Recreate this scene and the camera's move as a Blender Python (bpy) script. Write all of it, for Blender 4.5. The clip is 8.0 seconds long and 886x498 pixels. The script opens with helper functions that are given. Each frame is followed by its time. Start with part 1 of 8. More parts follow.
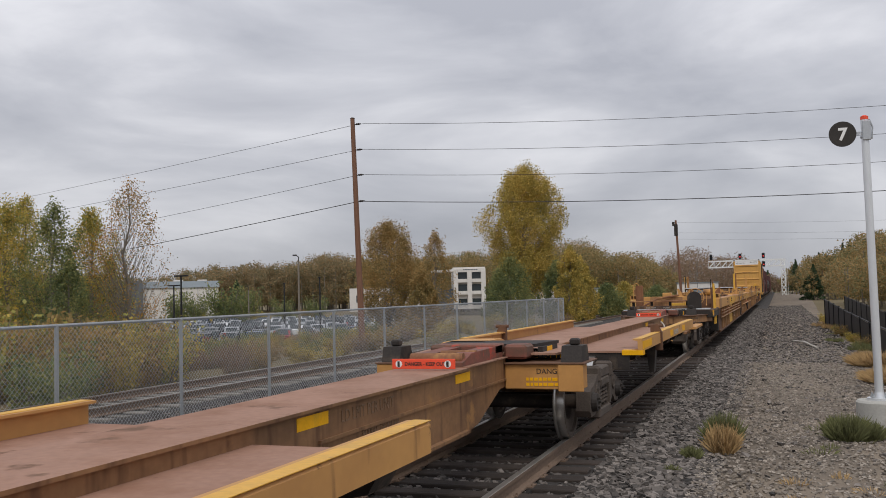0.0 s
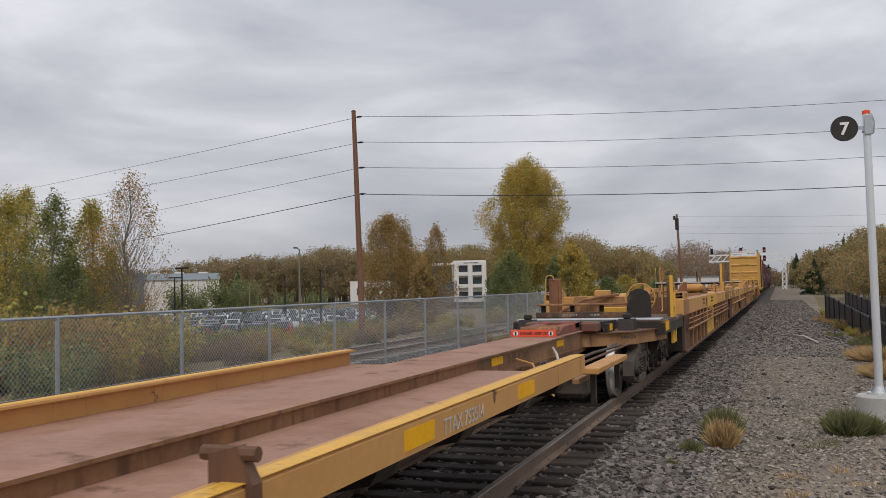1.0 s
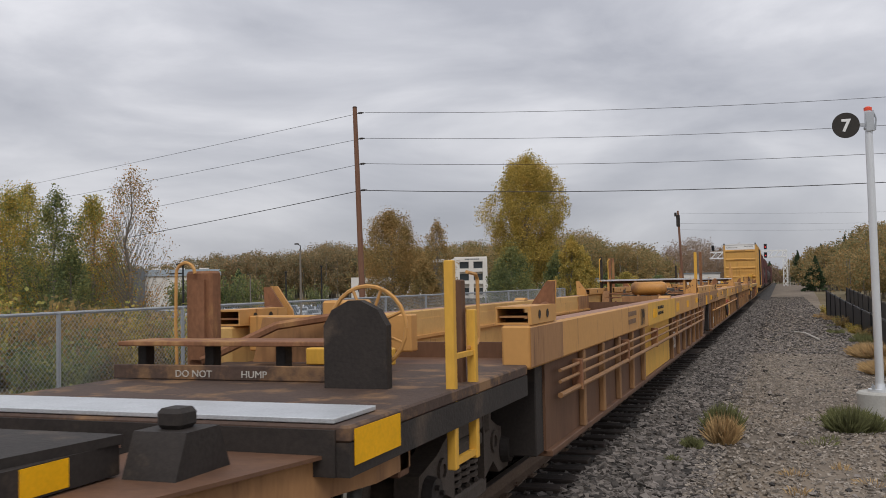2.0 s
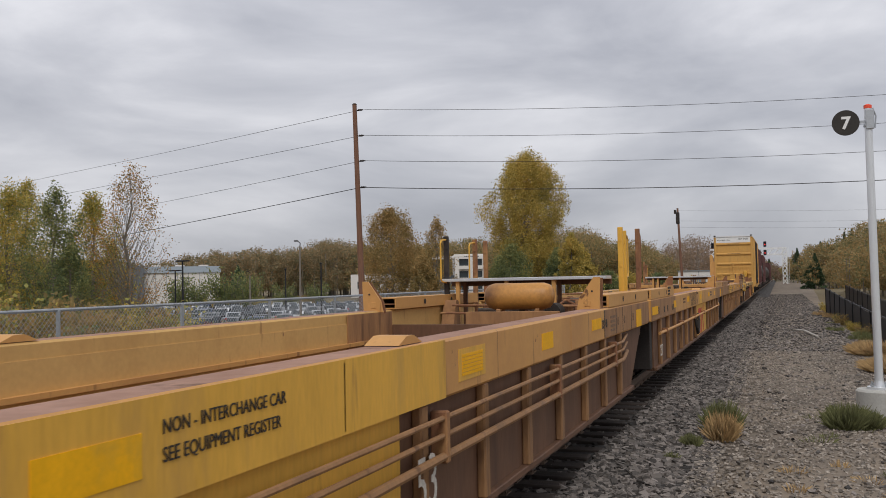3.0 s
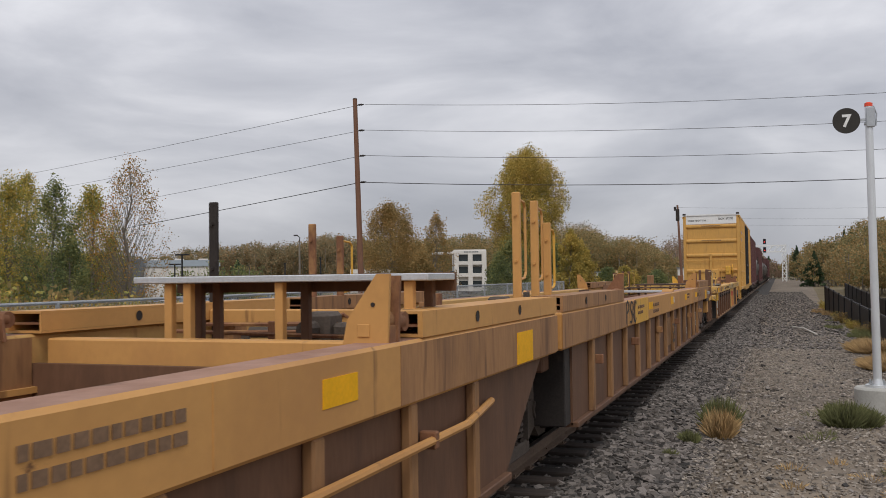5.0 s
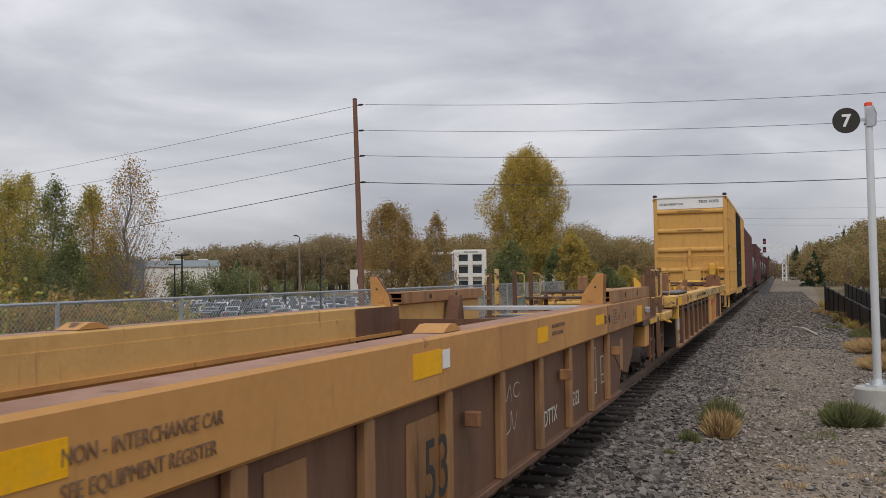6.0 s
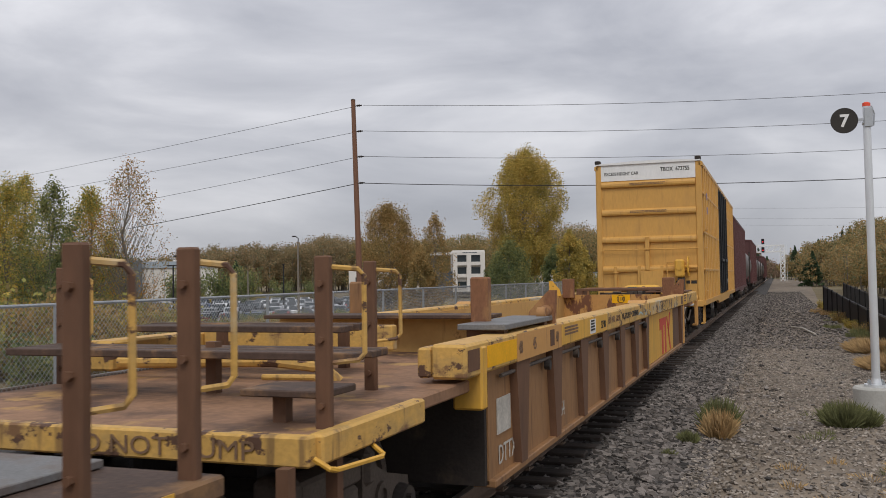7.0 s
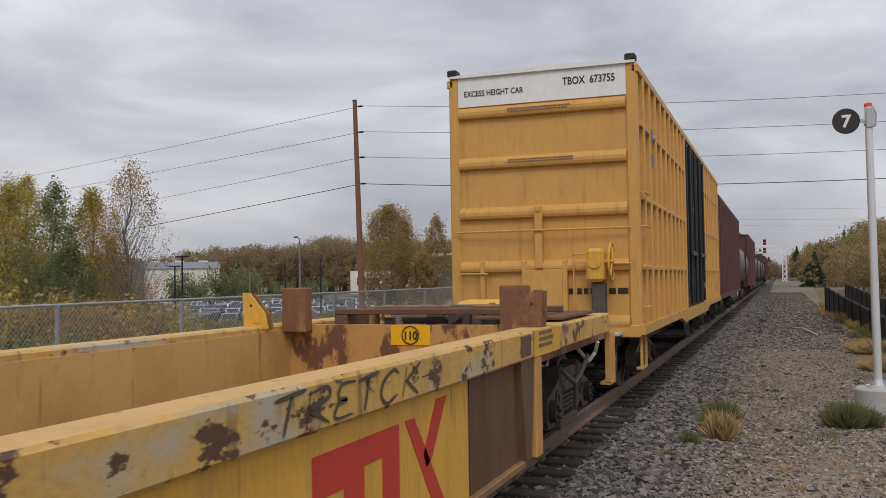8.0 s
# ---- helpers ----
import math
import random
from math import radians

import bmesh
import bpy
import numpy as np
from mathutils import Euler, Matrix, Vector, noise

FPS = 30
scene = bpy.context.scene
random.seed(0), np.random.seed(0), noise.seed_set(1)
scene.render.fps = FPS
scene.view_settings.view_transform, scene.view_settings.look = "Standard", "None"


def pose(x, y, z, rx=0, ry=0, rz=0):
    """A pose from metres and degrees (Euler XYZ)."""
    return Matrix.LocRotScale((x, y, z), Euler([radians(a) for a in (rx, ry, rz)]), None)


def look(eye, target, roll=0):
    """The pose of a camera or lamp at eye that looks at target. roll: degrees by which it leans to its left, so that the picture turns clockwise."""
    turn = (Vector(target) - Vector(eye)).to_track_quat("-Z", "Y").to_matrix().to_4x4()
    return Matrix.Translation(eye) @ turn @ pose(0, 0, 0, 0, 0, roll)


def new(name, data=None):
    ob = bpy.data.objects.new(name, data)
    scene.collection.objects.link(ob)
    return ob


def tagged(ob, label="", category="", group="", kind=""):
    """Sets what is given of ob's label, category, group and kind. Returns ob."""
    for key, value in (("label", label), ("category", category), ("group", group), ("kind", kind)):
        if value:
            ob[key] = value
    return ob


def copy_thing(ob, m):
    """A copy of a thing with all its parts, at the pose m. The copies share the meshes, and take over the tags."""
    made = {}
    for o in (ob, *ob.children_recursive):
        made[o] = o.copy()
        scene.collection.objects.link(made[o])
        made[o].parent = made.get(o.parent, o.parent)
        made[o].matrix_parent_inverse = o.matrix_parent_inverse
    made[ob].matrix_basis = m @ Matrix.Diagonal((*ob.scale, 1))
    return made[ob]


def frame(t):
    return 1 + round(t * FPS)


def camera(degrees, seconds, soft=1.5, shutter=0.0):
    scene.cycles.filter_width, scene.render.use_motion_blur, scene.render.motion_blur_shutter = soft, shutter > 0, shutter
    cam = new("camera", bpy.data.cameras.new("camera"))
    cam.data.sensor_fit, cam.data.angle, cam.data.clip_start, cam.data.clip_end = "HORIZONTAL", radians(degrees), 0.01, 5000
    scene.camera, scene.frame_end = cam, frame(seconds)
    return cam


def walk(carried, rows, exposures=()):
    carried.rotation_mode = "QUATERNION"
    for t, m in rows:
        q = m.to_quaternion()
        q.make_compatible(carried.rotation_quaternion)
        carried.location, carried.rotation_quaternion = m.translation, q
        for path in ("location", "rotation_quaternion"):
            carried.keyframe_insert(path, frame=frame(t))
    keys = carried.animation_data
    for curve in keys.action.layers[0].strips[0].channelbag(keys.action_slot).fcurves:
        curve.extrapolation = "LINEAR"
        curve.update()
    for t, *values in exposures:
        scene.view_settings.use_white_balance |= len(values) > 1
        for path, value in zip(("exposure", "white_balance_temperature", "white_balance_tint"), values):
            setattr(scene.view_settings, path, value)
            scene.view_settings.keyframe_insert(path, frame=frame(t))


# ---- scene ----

# camera: hand held at the trackside, eye 1.87 m above the rail
EYE = Vector((0.0, 0.0, 1.868))


def aim(yaw, pitch, roll):
    """yaw: degrees left of the track's direction."""
    a, b = radians(yaw), radians(pitch)
    way = Vector((-math.sin(a) * math.cos(b), math.cos(a) * math.cos(b), math.sin(b)))
    return look(EYE, EYE + 10 * way, -roll)


cam = camera(51.65, 8.0, soft=0.9, shutter=0.035)
walk(cam, [(t, aim(a, b, c)) for t, a, b, c in (
    (0.0, 19.994, 2.890, 1.488), (0.5, 20.053, 2.760, 1.433), (1.0, 20.053, 2.462, 1.281), (1.5, 20.110, 2.321, 1.216),
    (3.0, 20.101, 2.057, 1.138), (3.5, 20.166, 1.945, 0.995), (4.0, 20.134, 1.828, 0.873), (4.5, 20.082, 1.772, 0.766),
    (6.0, 20.078, 1.772, 0.824), (6.5, 20.036, 1.790, 0.834), (7.0, 19.989, 1.809, 0.910), (7.5, 20.018, 1.808, 0.894),
    (8.0, 20.086, 1.853, 0.912))], exposures=[(0.0, 0.0), (8.0, 0.0)])

# ---------------------------------------------------------------- light: an overcast autumn day
SUN_ELEVATION, SUN_TURN = radians(51), radians(200)


def build_world():
    world = bpy.data.worlds.new("overcast")
    scene.world = world
    world.use_nodes = True
    n, ln = world.node_tree.nodes, world.node_tree.links
    n.clear()
    out = n.new("ShaderNodeOutputWorld")
    sky = n.new("ShaderNodeTexSky")
    sky.sky_type, sky.sun_disc = "NISHITA", False
    sky.sun_elevation, sky.sun_rotation = SUN_ELEVATION, SUN_TURN
    clear = n.new("ShaderNodeBackground")
    clear.inputs[1].default_value = 0.08
    ln.new(sky.outputs[0], clear.inputs[0])
    co = n.new("ShaderNodeTexCoord")
    flat = n.new("ShaderNodeMapping")
    flat.inputs["Scale"].default_value = (1.0, 1.0, 3.4)
    flat.inputs["Location"].default_value = (0.35, 0.1, 0.0)
    ln.new(co.outputs["Generated"], flat.inputs[0])
    big = n.new("ShaderNodeTexNoise")
    big.inputs["Scale"].default_value, big.inputs["Detail"].default_value = 2.6, 7
    big.inputs["Roughness"].default_value, big.inputs["Distortion"].default_value = 0.52, 0.35
    ln.new(flat.outputs[0], big.inputs[0])
    # cloud tone: pale upper deck over darker blue-grey bellies
    tone = n.new("ShaderNodeValToRGB")
    tone.color_ramp.elements[0].position, tone.color_ramp.elements[0].color = 0.34, (0.355, 0.364, 0.406, 1)
    tone.color_ramp.elements[1].position, tone.color_ramp.elements[1].color = 0.68, (0.67, 0.669, 0.7, 1)
    mid = tone.color_ramp.elements.new(0.5)
    mid.color = (0.472, 0.478, 0.517, 1)
    ln.new(big.outputs[0], tone.inputs[0])
    sep = n.new("ShaderNodeSeparateXYZ")
    ln.new(co.outputs["Generated"], sep.inputs[0])
    rise = n.new("ShaderNodeMapRange")
    rise.inputs["From Min"].default_value, rise.inputs["From Max"].default_value = 0.0, 0.32
    rise.inputs["To Min"].default_value, rise.inputs["To Max"].default_value = 0.74, 1.06
    ln.new(sep.outputs["Z"], rise.inputs[0])
    mul = n.new("ShaderNodeMix")
    mul.data_type, mul.blend_type = "RGBA", "MULTIPLY"
    mul.inputs["Factor"].default_value = 1.0
    ln.new(tone.outputs[0], mul.inputs[6])
    ln.new(rise.outputs[0], mul.inputs[7])
    cloud = n.new("ShaderNodeBackground")
    cloud.inputs[1].default_value = 1.36
    ln.new(mul.outputs[2], cloud.inputs[0])
    mix = n.new("ShaderNodeMixShader")
    mix.inputs[0].default_value = 0.93
    ln.new(clear.outputs[0], mix.inputs[1])
    ln.new(cloud.outputs[0], mix.inputs[2])
    ln.new(mix.outputs[0], out.inputs[0])


build_world()
sun = new("sun", bpy.data.lights.new("sun", "SUN"))
sun.data.energy, sun.data.angle, sun.data.color = 1.3, radians(25), (1.0, 0.96, 0.9)
sun.matrix_world = look((22, -60, 78), (0, 0, 0))


# ---------------------------------------------------------------- materials
def mat(name, colour, rough=0.7, metal=0.0, vary=0.25, scale=3.0, grain=40.0, bump=0.15, stretch=(1, 1, 1), stain=None, stain_at=(0.5, 0.7),
        stain_scale=2.0, per_object=0.0, per_island=0.0, specular=0.4, depth=0.01, drip=None, drip_at=(0.6, 0.72), chips=()):
    """A surface with variation at two scales, an optional stain of its own shape, and fine relief."""
    m = bpy.data.materials.new(name)
    m.use_nodes = True
    n, ln = m.node_tree.nodes, m.node_tree.links
    b = n["Principled BSDF"]
    b.inputs["Roughness"].default_value, b.inputs["Metallic"].default_value = rough, metal
    b.inputs["Specular IOR Level"].default_value = specular
    co = n.new("ShaderNodeTexCoord")
    mp = n.new("ShaderNodeMapping")
    mp.inputs["Scale"].default_value = stretch
    ln.new(co.outputs["Object"], mp.inputs[0])
    wide, fine = n.new("ShaderNodeTexNoise"), n.new("ShaderNodeTexNoise")
    wide.inputs["Scale"].default_value, wide.inputs["Detail"].default_value = scale, 5
    fine.inputs["Scale"].default_value, fine.inputs["Detail"].default_value = grain, 3
    ln.new(mp.outputs[0], wide.inputs[0])
    ln.new(mp.outputs[0], fine.inputs[0])
    both = n.new("ShaderNodeMath")
    both.operation = "ADD"
    ln.new(wide.outputs[0], both.inputs[0])
    ln.new(fine.outputs[0], both.inputs[1])
    gain = n.new("ShaderNodeMapRange")
    gain.inputs["From Min"].default_value, gain.inputs["From Max"].default_value = 0.6, 1.4
    gain.inputs["To Min"].default_value, gain.inputs["To Max"].default_value = 1 - vary, 1 + vary
    ln.new(both.outputs[0], gain.inputs[0])
    value = gain.outputs[0]
    for amount, node, socket in ((per_object, "ShaderNodeObjectInfo", "Random"), (per_island, "ShaderNodeNewGeometry", "Random Per Island")):
        if amount:
            src, rng, mu = n.new(node), n.new("ShaderNodeMapRange"), n.new("ShaderNodeMath")
            rng.inputs["To Min"].default_value, rng.inputs["To Max"].default_value = 1 - amount, 1 + amount
            mu.operation = "MULTIPLY"
            ln.new(src.outputs[socket], rng.inputs[0])
            ln.new(value, mu.inputs[0])
            ln.new(rng.outputs[0], mu.inputs[1])
            value = mu.outputs[0]
    mul = n.new("ShaderNodeMix")
    mul.data_type, mul.blend_type = "RGBA", "MULTIPLY"
    mul.inputs["Factor"].default_value = 1.0
    mul.inputs[6].default_value = (*colour, 1)
    ln.new(value, mul.inputs[7])
    colour_out = mul.outputs[2]
    if stain:
        sn = n.new("ShaderNodeTexNoise")
        sn.inputs["Scale"].default_value, sn.inputs["Detail"].default_value, sn.inputs["Roughness"].default_value = stain_scale, 8, 0.65
        ln.new(mp.outputs[0], sn.inputs[0])
        cut = n.new("ShaderNodeMapRange")
        cut.inputs["From Min"].default_value, cut.inputs["From Max"].default_value = stain_at
        ln.new(sn.outputs[0], cut.inputs[0])
        mx = n.new("ShaderNodeMix")
        mx.data_type = "RGBA"
        ln.new(cut.outputs[0], mx.inputs[0])
        ln.new(colour_out, mx.inputs[6])
        mx.inputs[7].default_value = (*stain, 1)
        colour_out = mx.outputs[2]
    if drip:
        dm, dn, dc, dx = n.new("ShaderNodeMapping"), n.new("ShaderNodeTexNoise"), n.new("ShaderNodeMapRange"), n.new("ShaderNodeMix")
        dm.inputs["Scale"].default_value = (6.0, 6.0, 0.7)
        dn.inputs["Scale"].default_value, dn.inputs["Detail"].default_value = 1.7, 5
        dc.inputs["From Min"].default_value, dc.inputs["From Max"].default_value = drip_at
        dc.inputs["To Max"].default_value = 0.75
        dx.data_type = "RGBA"
        ln.new(co.outputs["Object"], dm.inputs[0])
        ln.new(dm.outputs[0], dn.inputs[0])
        ln.new(dn.outputs[0], dc.inputs[0])
        ln.new(dc.outputs[0], dx.inputs[0])
        ln.new(colour_out, dx.inputs[6])
        dx.inputs[7].default_value = (*drip, 1)
        colour_out = dx.outputs[2]
    for tint, size, low, high in chips:      # flaked or peeled patches
        cn, cc, cx = n.new("ShaderNodeTexNoise"), n.new("ShaderNodeMapRange"), n.new("ShaderNodeMix")
        cn.inputs["Scale"].default_value, cn.inputs["Detail"].default_value, cn.inputs["Roughness"].default_value = size, 9, 0.62
        cc.inputs["From Min"].default_value, cc.inputs["From Max"].default_value = low, high
        cx.data_type = "RGBA"
        ln.new(mp.outputs[0], cn.inputs[0])
        ln.new(cn.outputs[0], cc.inputs[0])
        ln.new(cc.outputs[0], cx.inputs[0])
        ln.new(colour_out, cx.inputs[6])
        cx.inputs[7].default_value = (*tint, 1)
        colour_out = cx.outputs[2]
    ln.new(colour_out, b.inputs["Base Color"])
    if bump:
        bp = n.new("ShaderNodeBump")
        bp.inputs["Strength"].default_value, bp.inputs["Distance"].default_value = bump, depth
        ln.new(both.outputs[0], bp.inputs["Height"])
        ln.new(bp.outputs[0], b.inputs["Normal"])
    return m


STREAK = (1.0, 1.6, 0.35)
M = dict(
    tan=mat("tan_yellow_paint", (0.57, 0.3, 0.098), 0.55, specular=0.3, drip=(0.2, 0.095, 0.04), drip_at=(0.64, 0.74), vary=0.07, scale=1.3, grain=25, stretch=(0.9, 0.6, 0.7), stain=(0.44, 0.22, 0.08), stain_at=(0.5, 0.8), stain_scale=1.2, bump=0.08, chips=(((0.16, 0.075, 0.035), 3.2, 0.665, 0.69),)),
    tanbrown=mat("brown_tan_paint", (0.53, 0.27, 0.085), 0.55, specular=0.3, drip=(0.2, 0.095, 0.04), drip_at=(0.64, 0.74), vary=0.08, scale=1.3, grain=25, stretch=(0.9, 0.6, 0.7), stain=(0.38, 0.18, 0.062), stain_at=(0.48, 0.78), stain_scale=1.2, bump=0.08, chips=(((0.14, 0.065, 0.035), 3.0, 0.65, 0.68),)),
    yellow=mat("dirty_yellow_paint", (0.70, 0.39, 0.06), 0.5, specular=0.3, drip=(0.28, 0.14, 0.05), drip_at=(0.64, 0.74), vary=0.14, scale=1.3, grain=25, stretch=STREAK, stain=(0.48, 0.28, 0.08), stain_at=(0.52, 0.78), stain_scale=2.2, bump=0.08),
    worn=mat("worn_yellow_paint", (0.60, 0.36, 0.1), 0.6, specular=0.3, drip=(0.2, 0.12, 0.055), drip_at=(0.6, 0.68), vary=0.2, scale=2.5, grain=30, stretch=(1, 0.7, 1.3), stain=(0.42, 0.28, 0.11), stain_at=(0.5, 0.68), stain_scale=2.6, bump=0.15, chips=(((0.45, 0.42, 0.33), 0.9, 0.56, 0.66), ((0.11, 0.06, 0.04), 5.5, 0.57, 0.6), ((0.22, 0.12, 0.06), 2.6, 0.61, 0.66))),
    brown=mat("brown_paint", (0.15, 0.078, 0.046), 0.65, specular=0.25, vary=0.2, scale=1.6, grain=22, stretch=STREAK, stain=(0.09, 0.05, 0.034), stain_at=(0.48, 0.75), stain_scale=2.0, bump=0.1),
    deck=mat("rusty_deck", (0.35, 0.2, 0.142), 0.7, specular=0.25, vary=0.16, scale=0.9, grain=18, stain=(0.25, 0.125, 0.075), stain_at=(0.46, 0.72), bump=0.12, chips=(((0.16, 0.085, 0.05), 2.2, 0.6, 0.68),)),
    rust=mat("rust", (0.22, 0.10, 0.05), 0.8, vary=0.3, scale=4, grain=40, stretch=(1, 1, 0.5), stain=(0.38, 0.2, 0.08), stain_at=(0.5, 0.62), stain_scale=3.5, bump=0.25),
    dullbrown=mat("dull_brown_tan_paint", (0.3, 0.16, 0.072), 0.6, specular=0.25, drip=(0.12, 0.06, 0.035), vary=0.2, scale=1.5, grain=22, stretch=STREAK, stain=(0.17, 0.1, 0.06), stain_at=(0.5, 0.75), stain_scale=2.0, bump=0.1),
    sand=mat("dusty_sand_paint", (0.6, 0.37, 0.135), 0.65, specular=0.25, drip=(0.25, 0.12, 0.05), drip_at=(0.63, 0.74), vary=0.08, scale=1.2, grain=25, stain=(0.46, 0.26, 0.09), stain_at=(0.5, 0.75), stain_scale=1.0, bump=0.06, chips=(((0.2, 0.095, 0.045), 2.4, 0.66, 0.7),)),
    spinepaint=mat("rust_brown_spine_paint", (0.27, 0.145, 0.07), 0.65, specular=0.25, drip=(0.1, 0.05, 0.03), drip_at=(0.54, 0.7), vary=0.2, scale=1.2, grain=22, stretch=(1, 0.7, 0.8), stain=(0.15, 0.08, 0.045), stain_at=(0.45, 0.7), stain_scale=1.5, bump=0.12, chips=(((0.36, 0.19, 0.075), 2.6, 0.6, 0.68),)),
    rustflake=mat("flaking_tan_paint", (0.52, 0.28, 0.09), 0.65, specular=0.25, vary=0.15, scale=2, grain=25, stain=(0.4, 0.19, 0.06), stain_at=(0.45, 0.7), bump=0.12, stretch=(1, 1, 0.5), chips=(((0.17, 0.075, 0.04), 4.0, 0.5, 0.55),)),
    dull_grate=mat("dull_grey_grating", (0.2, 0.2, 0.2), 0.6, 0.3, vary=0.25, scale=4, grain=60, stain=(0.14, 0.09, 0.06), stain_at=(0.5, 0.7), bump=0.15),
    worndeck=mat("worn_rusty_end_deck", (0.3, 0.17, 0.1), 0.7, specular=0.25, vary=0.25, scale=1.5, grain=20, stain=(0.11, 0.065, 0.045), stain_at=(0.46, 0.62), stain_scale=1.6, bump=0.15, chips=(((0.45, 0.27, 0.1), 2.2, 0.58, 0.66),)),
    endplate=mat("grimy_tan_paint", (0.36, 0.19, 0.085), 0.6, specular=0.25, drip=(0.12, 0.06, 0.035), drip_at=(0.56, 0.72), vary=0.18, scale=1.5, grain=22, stretch=STREAK, stain=(0.22, 0.115, 0.06), stain_at=(0.45, 0.7), stain_scale=1.8, bump=0.1),
    tank_tan=mat("stained_reservoir_paint", (0.5, 0.24, 0.06), 0.45, vary=0.2, scale=1.6, grain=25, stain=(0.17, 0.08, 0.035), stain_at=(0.45, 0.7), stain_scale=1.4, bump=0.06),
    rusty_plate=mat("dark_rusty_plate", (0.075, 0.046, 0.034), 0.75, vary=0.35, scale=3, grain=35, stain=(0.24, 0.135, 0.065), stain_at=(0.52, 0.64), stain_scale=2.4, bump=0.25),
    dark=mat("grimy_steel", (0.028, 0.022, 0.019), 0.7, vary=0.35, scale=5, grain=40, stain=(0.12, 0.085, 0.06), stain_at=(0.55, 0.75), bump=0.25),
    grime=mat("brown_grime_cast_steel", (0.085, 0.066, 0.053), 0.75, vary=0.35, scale=6, grain=45, bump=0.3),
    tread=mat("polished_wheel_tread", (0.55, 0.54, 0.52), 0.28, 0.9, vary=0.12, scale=12, grain=60, bump=0.05),
    railtop=mat("rail_head", (0.36, 0.33, 0.3), 0.38, 0.7, vary=0.15, scale=3, grain=60, stretch=(1, 0.1, 1), bump=0.05),
    railside=mat("rusty_rail", (0.17, 0.115, 0.08), 0.8, vary=0.3, scale=4, grain=50, stretch=(1, 0.3, 1), bump=0.2),
    grate=mat("galvanised_grating", (0.6, 0.62, 0.64), 0.45, 0.6, vary=0.15, scale=6, grain=60, bump=0.1),
    decal=mat("yellow_reflector", (0.85, 0.43, 0.008), 0.55, specular=0.2, vary=0.12, scale=6, grain=50, stain=(0.55, 0.33, 0.05), stain_at=(0.58, 0.75), bump=0.03),
    red=mat("orange_red_sign", (0.82, 0.09, 0.04), 0.45, vary=0.08, scale=5, bump=0.03),
    redox=mat("faded_red_paint", (0.24, 0.075, 0.05), 0.65, vary=0.25, scale=3, bump=0.2, stain=(0.13, 0.07, 0.048), stain_at=(0.42, 0.6), stain_scale=2.2, chips=(((0.45, 0.06, 0.035), 1.6, 0.6, 0.64),)),
    logo=mat("logo_red", (0.55, 0.05, 0.03), 0.5, vary=0.12, scale=3, bump=0.03),
    white=mat("white_paint", (0.78, 0.78, 0.77), 0.5, vary=0.08, scale=2, grain=20, stretch=STREAK, stain=(0.6, 0.58, 0.54), stain_at=(0.6, 0.9), bump=0.04),
    stencil=mat("worn_white_stencil", (0.5, 0.47, 0.42), 0.6, vary=0.3, scale=6, grain=50, bump=0.03),
    ink=mat("black_lettering", (0.03, 0.026, 0.022), 0.6, vary=0.3, scale=6, bump=0.03),
    faint=mat("faded_lettering", (0.2, 0.12, 0.07), 0.65, vary=0.3, scale=9, grain=60, bump=0.03),
    boxyellow=mat("boxcar_yellow", (0.6, 0.33, 0.085), 0.5, drip=(0.42, 0.22, 0.06), drip_at=(0.58, 0.75), vary=0.09, scale=0.8, grain=20, stretch=STREAK, stain=(0.48, 0.27, 0.085), stain_at=(0.5, 0.85), bump=0.05),
    black=mat("black_door", (0.022, 0.023, 0.025), 0.5, vary=0.3, scale=2, stretch=STREAK, stain=(0.3, 0.31, 0.3), stain_at=(0.64, 0.7), stain_scale=2.4, bump=0.05),
    maroon=mat("maroon_boxcar", (0.105, 0.042, 0.04), 0.6, vary=0.2, scale=1.2, stretch=STREAK, bump=0.08),
    tank=mat("grimy_tank", (0.12, 0.105, 0.1), 0.5, vary=0.3, scale=0.9, stretch=STREAK, stain=(0.28, 0.26, 0.25), stain_at=(0.5, 0.8), bump=0.06),
    galv=mat("galvanised_steel", (0.46, 0.48, 0.5), 0.42, 0.65, vary=0.12, scale=5, grain=60, bump=0.06),
    mesh_wire=mat("dull_galvanised_wire", (0.42, 0.43, 0.44), 0.55, 0.3, vary=0.12, scale=5, grain=60, bump=0.0),
    alu=mat("white_aluminium_pole", (0.7, 0.72, 0.74), 0.35, 0.45, vary=0.06, scale=3, grain=60, bump=0.03),
    tie=mat("weathered_tie", (0.045, 0.034, 0.028), 0.9, vary=0.35, scale=5, grain=30, stretch=(0.35, 2.5, 1), bump=0.5, per_object=0.3),
    grey_tie=mat("pale_weathered_tie", (0.2, 0.185, 0.165), 0.9, vary=0.3, scale=5, grain=30, bump=0.3, per_object=0.25),
    ballast=mat("grey_ballast", (0.05, 0.045, 0.042), 0.9, vary=0.4, scale=1.2, grain=22, bump=0.9, depth=0.03),
    stone=mat("ballast_stone", (0.135, 0.118, 0.106), 0.85, vary=0.2, scale=4, grain=50, bump=0.3, per_island=0.85),
    gravel=mat("trodden_gravel", (0.225, 0.18, 0.135), 0.95, vary=0.3, scale=0.8, grain=35, bump=0.7, stain=(0.13, 0.105, 0.082), stain_at=(0.42, 0.62), stain_scale=0.55, depth=0.012),
    pebble=mat("pale_pebble", (0.25, 0.215, 0.18), 0.9, vary=0.2, scale=4, grain=50, bump=0.2, per_island=0.5),
